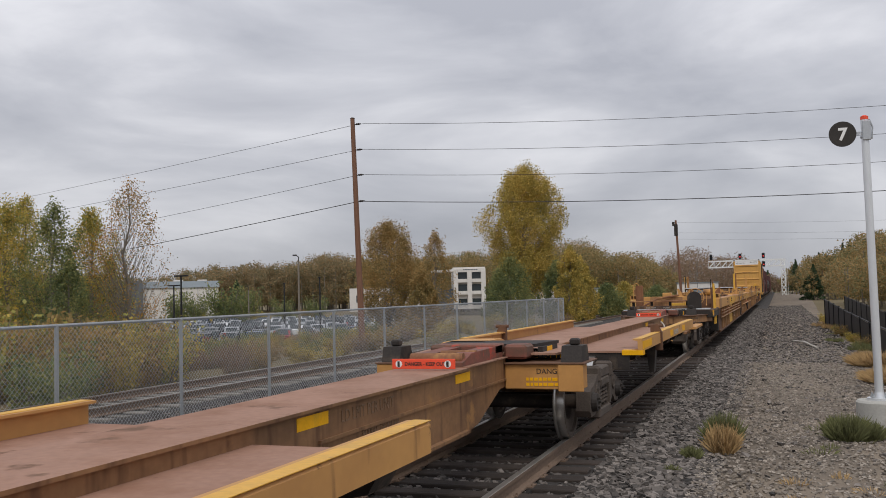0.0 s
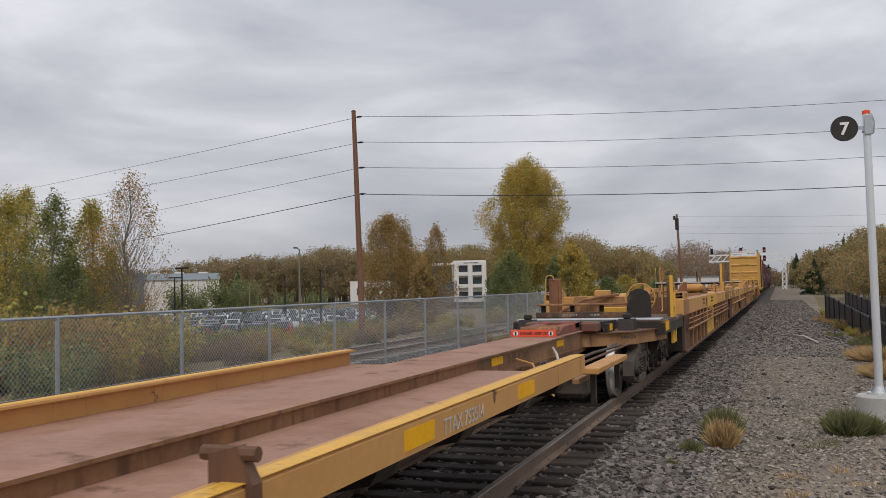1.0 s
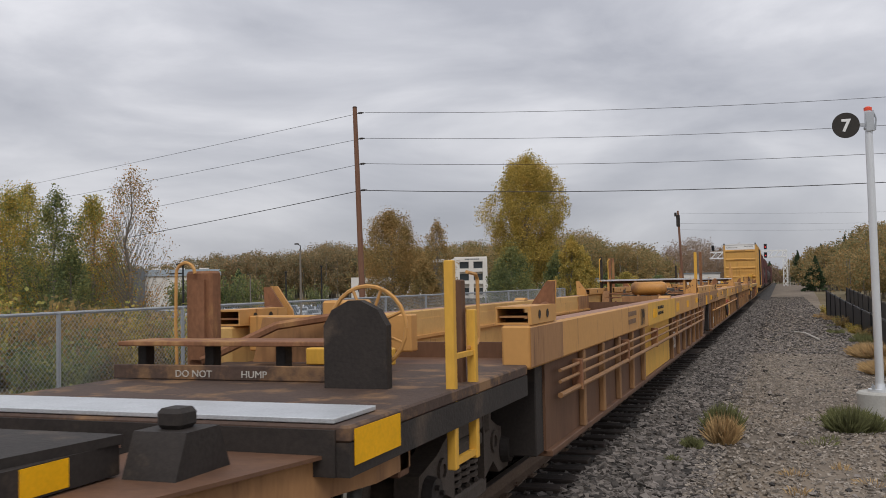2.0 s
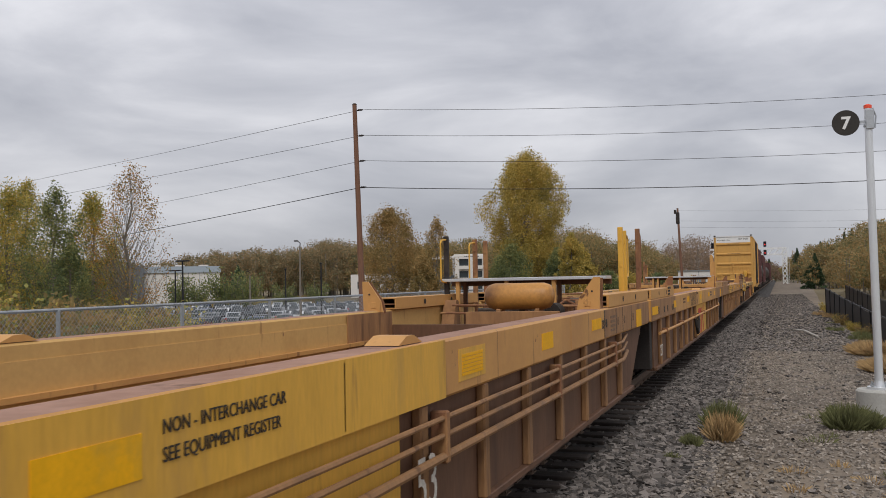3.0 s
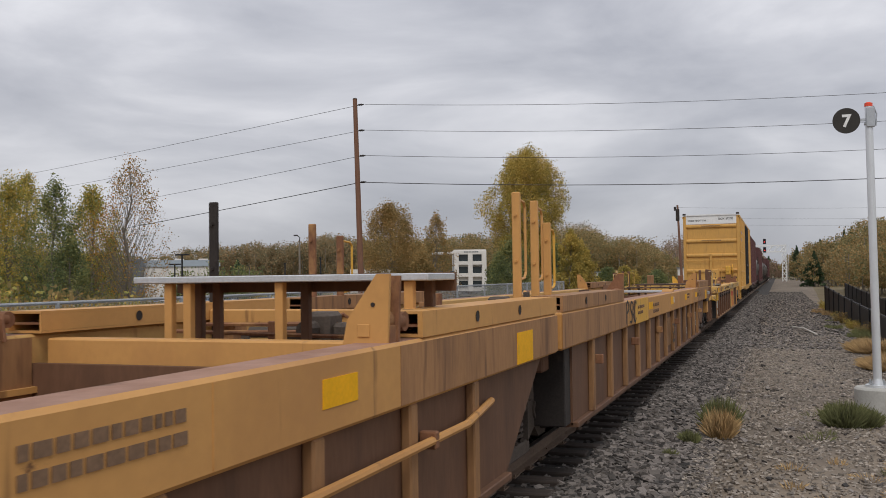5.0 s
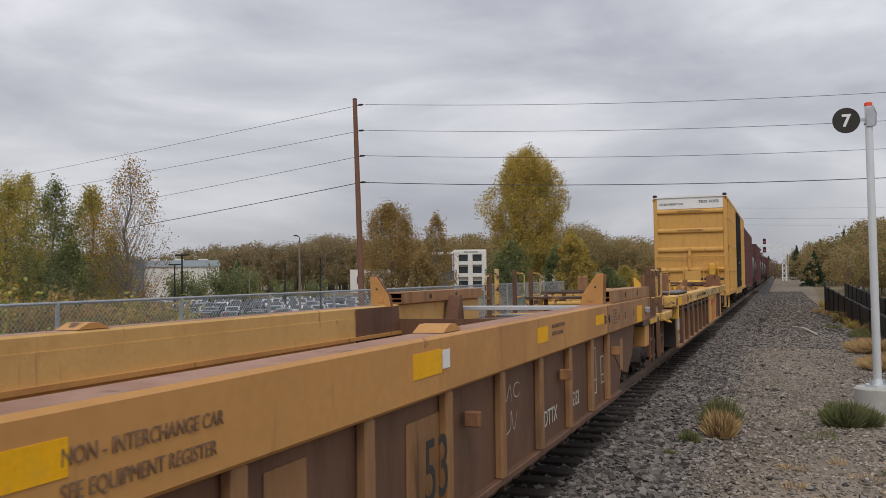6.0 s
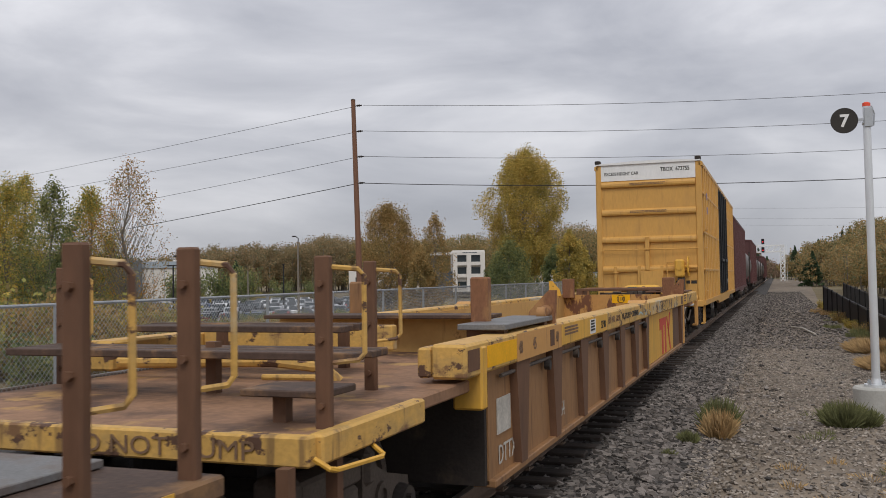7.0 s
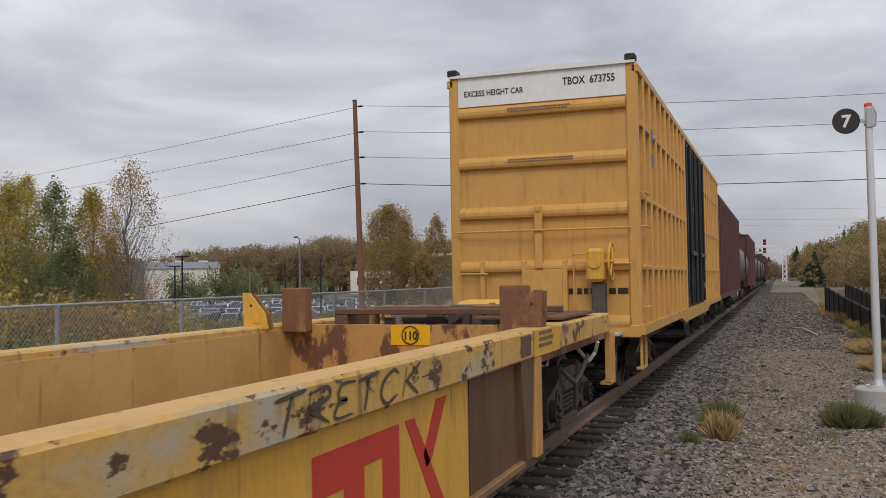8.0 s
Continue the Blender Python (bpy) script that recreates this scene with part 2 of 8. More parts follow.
    earth=mat("rough_grass_earth", (0.14, 0.112, 0.058), 0.95, vary=0.45, scale=0.25, grain=5, bump=0.6, stain=(0.19, 0.14, 0.075), stain_at=(0.45, 0.7), stain_scale=0.15, depth=0.05),
    asphalt=mat("wet_asphalt", (0.075, 0.076, 0.08), 0.6, vary=0.2, scale=0.4, grain=12, bump=0.1),
    concrete=mat("weathered_concrete", (0.42, 0.41, 0.38), 0.85, vary=0.15, scale=3, grain=35, stain=(0.27, 0.255, 0.22), stain_at=(0.5, 0.75), bump=0.2),
    pole=mat("weathered_pole_wood", (0.2, 0.1, 0.062), 0.85, vary=0.3, scale=2, grain=14, stretch=(6, 6, 0.35), bump=0.4, stain=(0.1, 0.06, 0.045), stain_at=(0.52, 0.7)),
    bark=mat("grey_bark", (0.2, 0.175, 0.145), 0.9, vary=0.3, scale=4, grain=25, stretch=(2, 2, 0.5), bump=0.4),
    wire=mat("black_wire", (0.02, 0.02, 0.022), 0.5, vary=0.1, bump=0.0),
    mesh_black=mat("black_fence", (0.012, 0.012, 0.014), 0.6, vary=0.3, scale=2, bump=0.05),
    wall_white=mat("white_wall", (0.66, 0.63, 0.59), 0.7, vary=0.06, scale=0.3, grain=3, bump=0.03),
    wall_grey=mat("grey_wall", (0.13, 0.145, 0.16), 0.6, vary=0.1, scale=0.3, grain=3, bump=0.03),
    roof_grey=mat("grey_roof", (0.2, 0.23, 0.25), 0.6, vary=0.08, scale=0.3, grain=3, bump=0.03),
    pane=mat("dark_window", (0.03, 0.04, 0.045), 0.12, vary=0.1, bump=0.0, specular=0.6),
    tyre=mat("tyre", (0.02, 0.02, 0.02), 0.8, vary=0.1, bump=0.1),
    dry=mat("dry_grass", (0.42, 0.28, 0.13), 0.9, vary=0.25, scale=8, bump=0.0, per_island=0.3),
    grass=mat("green_grass", (0.145, 0.15, 0.06), 0.9, vary=0.3, scale=8, bump=0.0, per_island=0.35),
)


def leaf_mat(name, *colours, patch=0.5):
    """Leaves that differ one by one between the given colours."""
    m = bpy.data.materials.new(name)
    m.use_nodes = True
    n, ln = m.node_tree.nodes, m.node_tree.links
    b = n["Principled BSDF"]
    b.inputs["Roughness"].default_value, b.inputs["Specular IOR Level"].default_value = 0.7, 0.2
    geo, ramp = n.new("ShaderNodeNewGeometry"), n.new("ShaderNodeValToRGB")
    e = ramp.color_ramp.elements
    while len(e) < len(colours):
        e.new(0.5)
    for i, c in enumerate(colours):
        e[i].position = i / (len(colours) - 1)
        e[i].color = (*c, 1)
    co, ns, ad = n.new("ShaderNodeTexCoord"), n.new("ShaderNodeTexNoise"), n.new("ShaderNodeMath")
    ns.inputs["Scale"].default_value = patch
    ln.new(co.outputs["Object"], ns.inputs[0])
    ad.operation, ad.inputs[1].default_value, ad.inputs[2].default_value = "MULTIPLY_ADD", 1.6, -0.8
    ln.new(ns.outputs[0], ad.inputs[0])
    a2 = n.new("ShaderNodeMath")
    ln.new(geo.outputs["Random Per Island"], a2.inputs[0])
    ln.new(ad.outputs[0], a2.inputs[1])
    ln.new(a2.outputs[0], ramp.inputs[0])
    ln.new(ramp.outputs[0], b.inputs["Base Color"])
    tr, mx = n.new("ShaderNodeBsdfTranslucent"), n.new("ShaderNodeMixShader")
    ln.new(ramp.outputs[0], tr.inputs[0])
    mx.inputs[0].default_value = 0.42
    ln.new(b.outputs[0], mx.inputs[1])
    ln.new(tr.outputs[0], mx.inputs[2])
    ln.new(mx.outputs[0], n["Material Output"].inputs[0])
    return m


LEAF = dict(
    gold=leaf_mat("gold_leaves", (0.22, 0.25, 0.09), (0.38, 0.36, 0.11), (0.54, 0.43, 0.11), (0.68, 0.45, 0.1)),
    green=leaf_mat("green_leaves", (0.12, 0.155, 0.075), (0.22, 0.25, 0.1), (0.38, 0.34, 0.12)),
    olive=leaf_mat("olive_leaves", (0.27, 0.235, 0.07), (0.5, 0.39, 0.1), (0.68, 0.48, 0.13)),
    sparse=leaf_mat("orange_leaves", (0.124, 0.139, 0.054), (0.388, 0.232, 0.062), (0.558, 0.264, 0.062)),
    brown=leaf_mat("brown_leaves", (0.22, 0.18, 0.075), (0.38, 0.27, 0.11), (0.5, 0.31, 0.12)),
    # ridge wood: distance haze is put into the leaf colours, paler and greyer
    wood=leaf_mat("hazed_autumn_wood", (0.16, 0.165, 0.095), (0.27, 0.225, 0.125), (0.42, 0.27, 0.135), (0.28, 0.245, 0.145), patch=0.11),
    wood_gold=leaf_mat("autumn_wood_gold", (0.17, 0.175, 0.085), (0.29, 0.245, 0.11), (0.46, 0.29, 0.12), (0.31, 0.26, 0.14), patch=0.15),
    red=leaf_mat("red_leaves", (0.31, 0.046, 0.031), (0.496, 0.093, 0.062), (0.31, 0.155, 0.062)),
    fir=leaf_mat("fir_needles", (0.056, 0.090, 0.050), (0.097, 0.140, 0.072)),
    twig=leaf_mat("bare_twigs", (0.248, 0.171, 0.124), (0.341, 0.232, 0.155), (0.202, 0.155, 0.093)),
)


# ---------------------------------------------------------------- mesh tools
class Build:
    """Collects simple shapes into one mesh."""

    def __init__(self):
        self.v, self.f = [], []

    def add(self, verts, faces):
        k = len(self.v)
        self.v += [tuple(p) for p in verts]
        self.f += [tuple(i + k for i in q) for q in faces]
        return self

    def box(self, x0, x1, y0, y1, z0, z1, c=0.0, m=None):
        lo, hi = (min(x0, x1), min(y0, y1), min(z0, z1)), (max(x0, x1), max(y0, y1), max(z0, z1))
        if c <= 0:
            v = [(lo[0] if i & 1 == 0 else hi[0], lo[1] if i & 2 == 0 else hi[1], lo[2] if i & 4 == 0 else hi[2]) for i in range(8)]
            f = [(0, 2, 3, 1), (4, 5, 7, 6), (0, 1, 5, 4), (2, 6, 7, 3), (0, 4, 6, 2), (1, 3, 7, 5)]
        else:
            # chamfered box: each corner splits into three points
            c = min(c, *(0.45 * (b - a) for a, b in zip(lo, hi)))
            v, f = [], []
            for i in range(8):
                corner = [(lo if (i >> k) & 1 == 0 else hi)[k] for k in range(3)]
                inn = [c if (i >> k) & 1 == 0 else -c for k in range(3)]
                for k in range(3):
                    v.append(tuple(corner[j] if j == k else corner[j] + inn[j] for j in range(3)))
            idx = lambda i, k: 3 * i + k
            for k in range(3):
                a, b = (k + 1) % 3, (k + 2) % 3
                for side in (0, 1):
                    base = side << k
                    q = [base, base | (1 << a), base | (1 << a) | (1 << b), base | (1 << b)]
                    q = [idx(i, k) for i in q]
                    f.append(tuple(q if side else q[::-1]))
                for s1 in (0, 1):
                    for s2 in (0, 1):
                        i0 = (s1 << a) | (s2 << b)
                        i1 = i0 | (1 << k)
                        q = [idx(i0, a), idx(i1, a), idx(i1, b), idx(i0, b)]
                        f.append(tuple(q if s1 == s2 else q[::-1]))
            for i in range(8):
                q = (idx(i, 0), idx(i, 1), idx(i, 2))
                f.append(q if bin(i).count("1") % 2 else q[::-1])
        if m is not None:
            v = [tuple(m @ Vector(p)) for p in v]
        return self.add(v, f)

    def cyl(self, p0, p1, r0, r1=None, n=12, caps=True):
        p0, p1 = Vector(p0), Vector(p1)
        r0 = float(r0)
        r1 = r0 if r1 is None else float(r1)
        ax = (p1 - p0).normalized()
        s = ax.orthogonal().normalized()
        t = ax.cross(s)
        v = []
        for p, r in ((p0, r0), (p1, r1)):
            v += [tuple(p + r * (math.cos(2 * math.pi * i / n) * s + math.sin(2 * math.pi * i / n) * t)) for i in range(n)]
        f = [(i, (i + 1) % n, n + (i + 1) % n, n + i) for i in range(n)]
        if caps:
            f += [tuple(range(n))[::-1], tuple(range(n, 2 * n))]
        return self.add(v, f)

    def tube(self, points, r, n=6):
        """One bent tube through the points, with shared rings."""
        pts = [Vector(q) for q in points]
        side, v, m = None, [], len(pts)
        for i, q in enumerate(pts):
            d = (pts[min(i + 1, m - 1)] - pts[max(i - 1, 0)]).normalized()
            side = d.orthogonal().normalized() if side is None else (side - d * side.dot(d)).normalized()
            up = d.cross(side)
            v += [tuple(q + r * (math.cos(2 * math.pi * k / n) * side + math.sin(2 * math.pi * k / n) * up)) for k in range(n)]
        f = [(j * n + k, j * n + (k + 1) % n, (j + 1) * n + (k + 1) % n, (j + 1) * n + k) for j in range(m - 1) for k in range(n)]
        f += [tuple(range(n))[::-1], tuple(range((m - 1) * n, m * n))]
        return self.add(v, f)

    def prism(self, outline, axis, lo, hi):
        """An outline in the two other axes, drawn out along axis."""
        k = "xyz".index(axis)
        n = len(outline)
        v = []
        for h in (lo, hi):
            for a, b in outline:
                p = [a, b]
                p.insert(k, h)
                v.append(tuple(p))
        f = [(i, (i + 1) % n, n + (i + 1) % n, n + i) for i in range(n)] + [tuple(range(n))[::-1], tuple(range(n, 2 * n))]
        return self.add(v, f)

    def lathe(self, profile, centre, axis="x", n=24):
        """A profile of (along, radius) turned about an axis through centre."""
        k = "xyz".index(axis)
        o = [j for j in range(3) if j != k]
        v = []
        for a, r in profile:
            for i in range(n):
                p = list(centre)
                p[k] += a
                p[o[0]] += r * math.cos(2 * math.pi * i / n)
                p[o[1]] += r * math.sin(2 * math.pi * i / n)
                v.append(tuple(p))
        m = len(profile)
        f = [(j * n + i, j * n + (i + 1) % n, (j + 1) * n + (i + 1) % n, (j + 1) * n + i) for j in range(m - 1) for i in range(n)]
        return self.add(v, f)

    def mesh(self, name, smooth=False):
        me = bpy.data.meshes.new(name)
        me.from_pydata(self.v, [], self.f)
        me.validate()
        bm = bmesh.new()
        bm.from_mesh(me)
        bmesh.ops.recalc_face_normals(bm, faces=bm.faces)
        bm.to_mesh(me)
        bm.free()
        if smooth:
            for q in me.polygons:
                q.use_smooth = True
            me.set_sharp_from_angle(angle=radians(35))
        return me


def part(name, b, material, parent=None, label="", smooth=False):
    """One mesh object, under a thing or under a part."""
    me = b.mesh(name, smooth) if isinstance(b, Build) else b
    if not me.materials:
        me.materials.append(material)
    ob = new(name, me)
    if parent is not None:
        ob.parent = parent
    return tagged(ob, label)


def root(name, x, y, z, label, category, group="", kind=""):
    ob = new(name)
    ob.matrix_world = pose(x, y, z)
    ob.empty_display_size = 0.2
    return tagged(ob, label, category, group, kind)


def array_mesh(name, v, f, material, smooth=False):
    me = bpy.data.meshes.new(name)
    me.from_pydata(v.tolist() if hasattr(v, "tolist") else v, [], f.tolist() if hasattr(f, "tolist") else f)
    me.materials.append(material)
    return me


def letters(text, size, m, material, parent, name="lettering", wide=1.0, lean=0.0, bold=0.0, centre=False):
    """Raised lettering; m places it: x along the writing, y up, z off the surface."""
    cu = bpy.data.curves.new(name, "FONT")
    cu.body, cu.size, cu.extrude, cu.shear, cu.offset, cu.resolution_u = text, size, 0.0015, lean, bold, 3
    if centre:
        cu.align_x = "CENTER"
    tmp = bpy.data.objects.new(name, cu)
    me = bpy.data.meshes.new_from_object(tmp)
    bpy.data.objects.remove(tmp)
    place = m @ Matrix.Diagonal((wide, 1, 1, 1))
    if size < 0.1 or len(text) == 1:
        me.transform(place)
        me.materials.clear()
        return tagged(part(name, me, material, parent), kind="stuff" if len(text) > 1 else "")
    # each letter a part: faces gathered by their stretch of the line
    spans = []
    for q in sorted(me.polygons, key=lambda f: min(me.vertices[k].co.x for k in f.vertices)):
        xs = [me.vertices[k].co.x for k in q.vertices]
        if spans and min(xs) < spans[-1][0] + 0.001:
            spans[-1][0] = max(spans[-1][0], max(xs))
            spans[-1][1].append(tuple(q.vertices))
        else:
            spans.append([max(xs), [tuple(q.vertices)]])
    for _, faces in spans:
        used = sorted({k for f in faces for k in f})
        index = {k: i for i, k in enumerate(used)}
        letter = bpy.data.meshes.new(name)
        letter.from_pydata([tuple(place @ me.vertices[k].co) for k in used], [], [tuple(index[k] for k in f) for f in faces])
        part(name, letter, material, parent)
    bpy.data.meshes.remove(me)


SIDE = Matrix(((0, 0, 1, 0), (1, 0, 0, 0), (0, 1, 0, 0), (0, 0, 0, 1)))       # on a face that looks along +x
FRONT = Matrix(((1, 0, 0, 0), (0, 0, -1, 0), (0, 1, 0, 0), (0, 0, 0, 1)))     # on a face that looks along -y


def on_side(x, y, z):
    return Matrix.Translation((x + 0.004, y, z)) @ SIDE


def on_front(x, y, z):
    return Matrix.Translation((x, y - 0.004, z)) @ FRONT


def bars(parent, m, width, rows, height, material, name="stencil"):
    """Small lettering that cannot be read: rows of short bars."""
    b = Build()
    for r in range(rows):
        a = 0.0
        while a < width * random.uniform(0.85, 1.0):
            w = random.uniform(0.35, 0.9) * height * 2
            b.box(a, a + w, -r * height * 1.7, -r * height * 1.7 + height, -0.002, 0.002, m=m)
            a += w + height * 0.35
    return tagged(part(name, b, material, parent), kind="stuff")


# ---------------------------------------------------------------- the ground
TRACK_X, TRACK2_X, FENCE_X = -3.367, -12.45, -10.2


def smooth(a, b, x):
    t = min(1.0, max(0.0, (x - a) / (b - a)))
    return t * t * (3 - 2 * t)


def ground_z(x, y):
    z = -0.36 + 0.03 * noise.noise((x * 0.35, y * 0.35, 0.0))
    z -= 0.75 * smooth(-17.0, -24.0, x) * smooth(-30, 20, y)
    z -= 1.6 * smooth(-26.0, -48.0, x)
    z -= 0.5 * smooth(2.3, 5.5, x) * smooth(70, 45, y)
    z += 7.0 * smooth(12, 75, x) * smooth(40, 160, y)
    return z


def build_ground():
    xs = [-2500, -1200, -600, -350, -220, -150, -110, -85, -70, -60, -50, -42, -36, -31, -27, -24, -21, -18.5, -16.5, -15.4, -14, -11, -9, -6, -4, -2, -0.8]
    xs += [0.2 + 0.4 * i for i in range(16)] + [7.4, 9, 12, 16, 22, 30, 40, 55, 75, 110, 170, 300, 600, 1200, 2500]
    ys = [-2500, -900, -300, -120, -60, -30, -15, -6] + [2.0 * i for i in range(0, 40)] + [82, 90, 100, 115, 130, 150, 175, 210, 260, 330, 430, 600, 900, 1500, 2500, 4500]
    v = [(x, y, ground_z(x, y)) for y in ys for x in xs]
    n = len(xs)
    f = [(j * n + i, j * n + i + 1, (j + 1) * n + i + 1, (j + 1) * n + i) for j in range(len(ys) - 1) for i in range(n - 1)]
    me = array_mesh("ground", v, f, M["earth"])
    for q in me.polygons:
        q.use_smooth = True
    tagged(new("ground", me), "rough grassy earth under autumn brush", "ground", kind="structure")

    def strip(name, edge, y0, y1, step, material, label, category, wobble=0.0, flare=0.0):
        """A strip along the track from (x, z) points across it."""
        yy = [y0 + step * i for i in range(int((y1 - y0) / step) + 1)]
        vv = []
        for y in yy:
            for k, (x, z) in enumerate(edge):
                w = wobble * noise.noise((y * 0.4, x, 3.0)) if k in (0, len(edge) - 1) else 0.0
                zz = z + 0.012 * noise.noise((x * 2.2, y * 2.2, 1.0))
                w += flare * max(0.0, y - 45.0) * (x > 1.2) * (0.6 if k == len(edge) - 3 else 1.0)
                vv.append((x + w, y, zz))
        m = len(edge)
        ff = [(j * m + i, j * m + i + 1, (j + 1) * m + i + 1, (j + 1) * m + i) for j in range(len(yy) - 1) for i in range(m - 1)]
        mm = array_mesh(name, vv, ff, material)
        for q in mm.polygons:
            q.use_smooth = True
        return tagged(new(name, mm), label, category, kind="structure")

    for name, c, lab in (("ballast_main", TRACK_X, "bed of grey crushed stone under the main track"), ("ballast_second", TRACK2_X, "bed of grey crushed stone under the second track")):
        right = (2.35, -0.345) if c == TRACK_X else (1.95, -0.32)
        strip(name, [(c - 2.6, -0.4), (c - 1.9, -0.25), (c - 1.4, -0.2), (c, -0.21), (c + 1.4, -0.2), (c + 1.7, -0.235), (c + right[0], right[1]), (c + right[0] + 0.3, -0.42)],
              -60, 420, 1.0, M["ballast"], lab, "ballast", 0.15)
    strip("gravel_path", [(-1.35, -0.45), (-1.0, -0.34), (-0.3, -0.315), (0.5, -0.31), (1.4, -0.315), (2.1, -0.33), (2.5, -0.46)],
          -40, 330, 1.0, M["gravel"], "trodden grey-brown gravel path beside the track", "path", 0.35, 0.026)
    strip("gravel_strip", [(-10.7, -0.42), (-10.3, -0.33), (-8.0, -0.32), (-6.2, -0.33), (-5.8, -0.42)],
          -40, 300, 1.0, M["ballast"], "grey stone strip between the tracks under the fence", "ballast", 0.1)


build_ground()


def scatter(count, x0, x1, y0, y1, zf, size, material, name, label, rng, flat=0.7, near_bias=1.0):
    """Many loose stones as one mesh: deformed blocks of eight corners."""
    xs = rng.uniform(x0, x1, count)
    ys = y0 + (y1 - y0) * rng.uniform(0, 1, count) ** near_bias
    zs = np.array([zf(x) for x in xs])
    s = rng.uniform(*size, count)
    corner = np.array([[-1, -1, -1], [1, -1, -1], [-1, 1, -1], [1, 1, -1], [-1, -1, 1], [1, -1, 1], [-1, 1, 1], [1, 1, 1]], float) * 0.5
    v = corner[None] * (1 + rng.uniform(-0.55, 0.35, (count, 8, 3)))
    v *= s[:, None, None] * np.stack([rng.uniform(0.7, 1.4, count), rng.uniform(0.7, 1.4, count), rng.uniform(flat * 0.6, flat * 1.2, count)], 1)[:, None]
    a, b = rng.uniform(0, 6.28, count), rng.uniform(-0.6, 0.6, count)
    ca, sa, cb, sb = np.cos(a), np.sin(a), np.cos(b), np.sin(b)
    x, y, z = v[..., 0], v[..., 1], v[..., 2]
    y, z = y * cb[:, None] - z * sb[:, None], y * sb[:, None] + z * cb[:, None]
    x, y = x * ca[:, None] - y * sa[:, None], x * sa[:, None] + y * ca[:, None]
    v = np.stack([x + xs[:, None], y + ys[:, None], z + zs[:, None]], -1).reshape(-1, 3)
    q = np.array([(0, 2, 3, 1), (4, 5, 7, 6), (0, 1, 5, 4), (2, 6, 7, 3), (0, 4, 6, 2), (1, 3, 7, 5)])
    f = (q[None] + 8 * np.arange(count)[:, None, None]).reshape(-1, 4)
    return tagged(new(name, array_mesh(name, v, f, material)), label, "gravel", kind="stuff")


def bed(c):
    def z(x):
        d = abs(x - c)
        return -0.195 if d < 1.4 else -0.195 - 0.14 * min(1.0, (d - 1.4) / 0.95)
    return z


RNG = np.random.default_rng(7)
scatter(17000, -2.05, -0.75, 4.5, 34, bed(TRACK_X), (0.04, 0.085), M["stone"], "ballast_stones", "loose grey crushed stones on the track shoulder", RNG, near_bias=1.25)
scatter(9000, -2.0, -0.8, 30, 95, bed(TRACK_X), (0.05, 0.1), M["stone"], "ballast_stones", "loose grey crushed stones on the track shoulder", RNG, near_bias=1.3)
scatter(9000, -4.9, -2.0, 5, 45, lambda x: -0.205, (0.03, 0.065), M["stone"], "ballast_stones", "grey crushed stones between the ties", RNG, near_bias=1.2)
scatter(7000, -11.6, -10.4, 8, 40, lambda x: -0.25, (0.04, 0.08), M["stone"], "ballast_stones", "grey crushed stones beside the second track", RNG)
scatter(22000, -1.0, 2.3, 5.5, 34, lambda x: -0.305, (0.015, 0.042), M["pebble"], "pebbles", "small pale pebbles on the gravel path", RNG, 0.6, 1.3)
scatter(9000, -1.0, 2.4, 28, 110, lambda x: -0.305, (0.04, 0.085), M["stone"], "stray_stones", "grey ballast stones spread over the path", RNG, 0.6, 1.2)
scatter(500, -0.9, 2.3, 6, 40, lambda x: -0.3, (0.035, 0.07), M["stone"], "stray_stones", "stray ballast stones on the path", RNG, 0.7, 1.2)


# ---------------------------------------------------------------- tracks
RAIL = [(-0.07, -0.17), (0.07, -0.17), (0.07, -0.155), (0.012, -0.13), (0.009, -0.05), (0.036, -0.035), (0.036, -0.004), (0.03, 0.0), (-0.03, 0.0), (-0.036, -0.004), (-0.036, -0.035), (-0.009, -0.05), (-0.012, -0.13), (-0.07, -0.155)]


def build_track(name, c, y0, y1, tie_y0, tie_y1, label):
    track = root(name, c, 0, 0, label, "railway track", kind="structure")
    for side in (-1, 1):
        me = Build().prism([(a + side * 0.753, b) for a, b in RAIL], "y", y0, y1).mesh("rail")
        me.materials.append(M["railside"])
        me.materials.append(M["railtop"])
        for q in me.polygons:
            if q.center.z > -0.006:
                q.material_index = 1
        part("rail", me, None, track)
    tie_me = Build().box(-1.3, 1.3, -0.115, 0.115, -0.36, -0.165, 0.012).mesh("tie")
    tie_me.materials.append(M["tie"] if c == TRACK_X else M["grey_tie"])
    plate_me = Build().box(-0.1, 0.1, -0.09, 0.09, -0.165, -0.152).box(0.075, 0.09, -0.06, -0.035, -0.16, -0.13).box(-0.09, -0.075, 0.035, 0.06, -0.16, -0.13).mesh("tie_plate")
    plate_me.materials.append(M["railside"])
    y, k = tie_y0, 0
    while y < tie_y1:
        t = part("tie", tie_me, None, track)
        t.matrix_basis = pose(random.uniform(-0.05, 0.05), y + random.uniform(-0.03, 0.03), random.uniform(-0.012, 0.008), 0, 0, random.uniform(-1.2, 1.2))
        if c == TRACK_X and y < 40:
            for side in (-1, 1):
                part("tie_plate", plate_me, None, t).matrix_basis = pose(side * 0.753, 0, 0)
        y += 0.52
        k += 1
    return track


build_track("track_main", TRACK_X, -60, 420, -3, 110, "railway track with rusty rails on weathered ties")
build_track("track_second", TRACK2_X, -60, 420, 6, 62, "second railway track behind the chain-link fence")


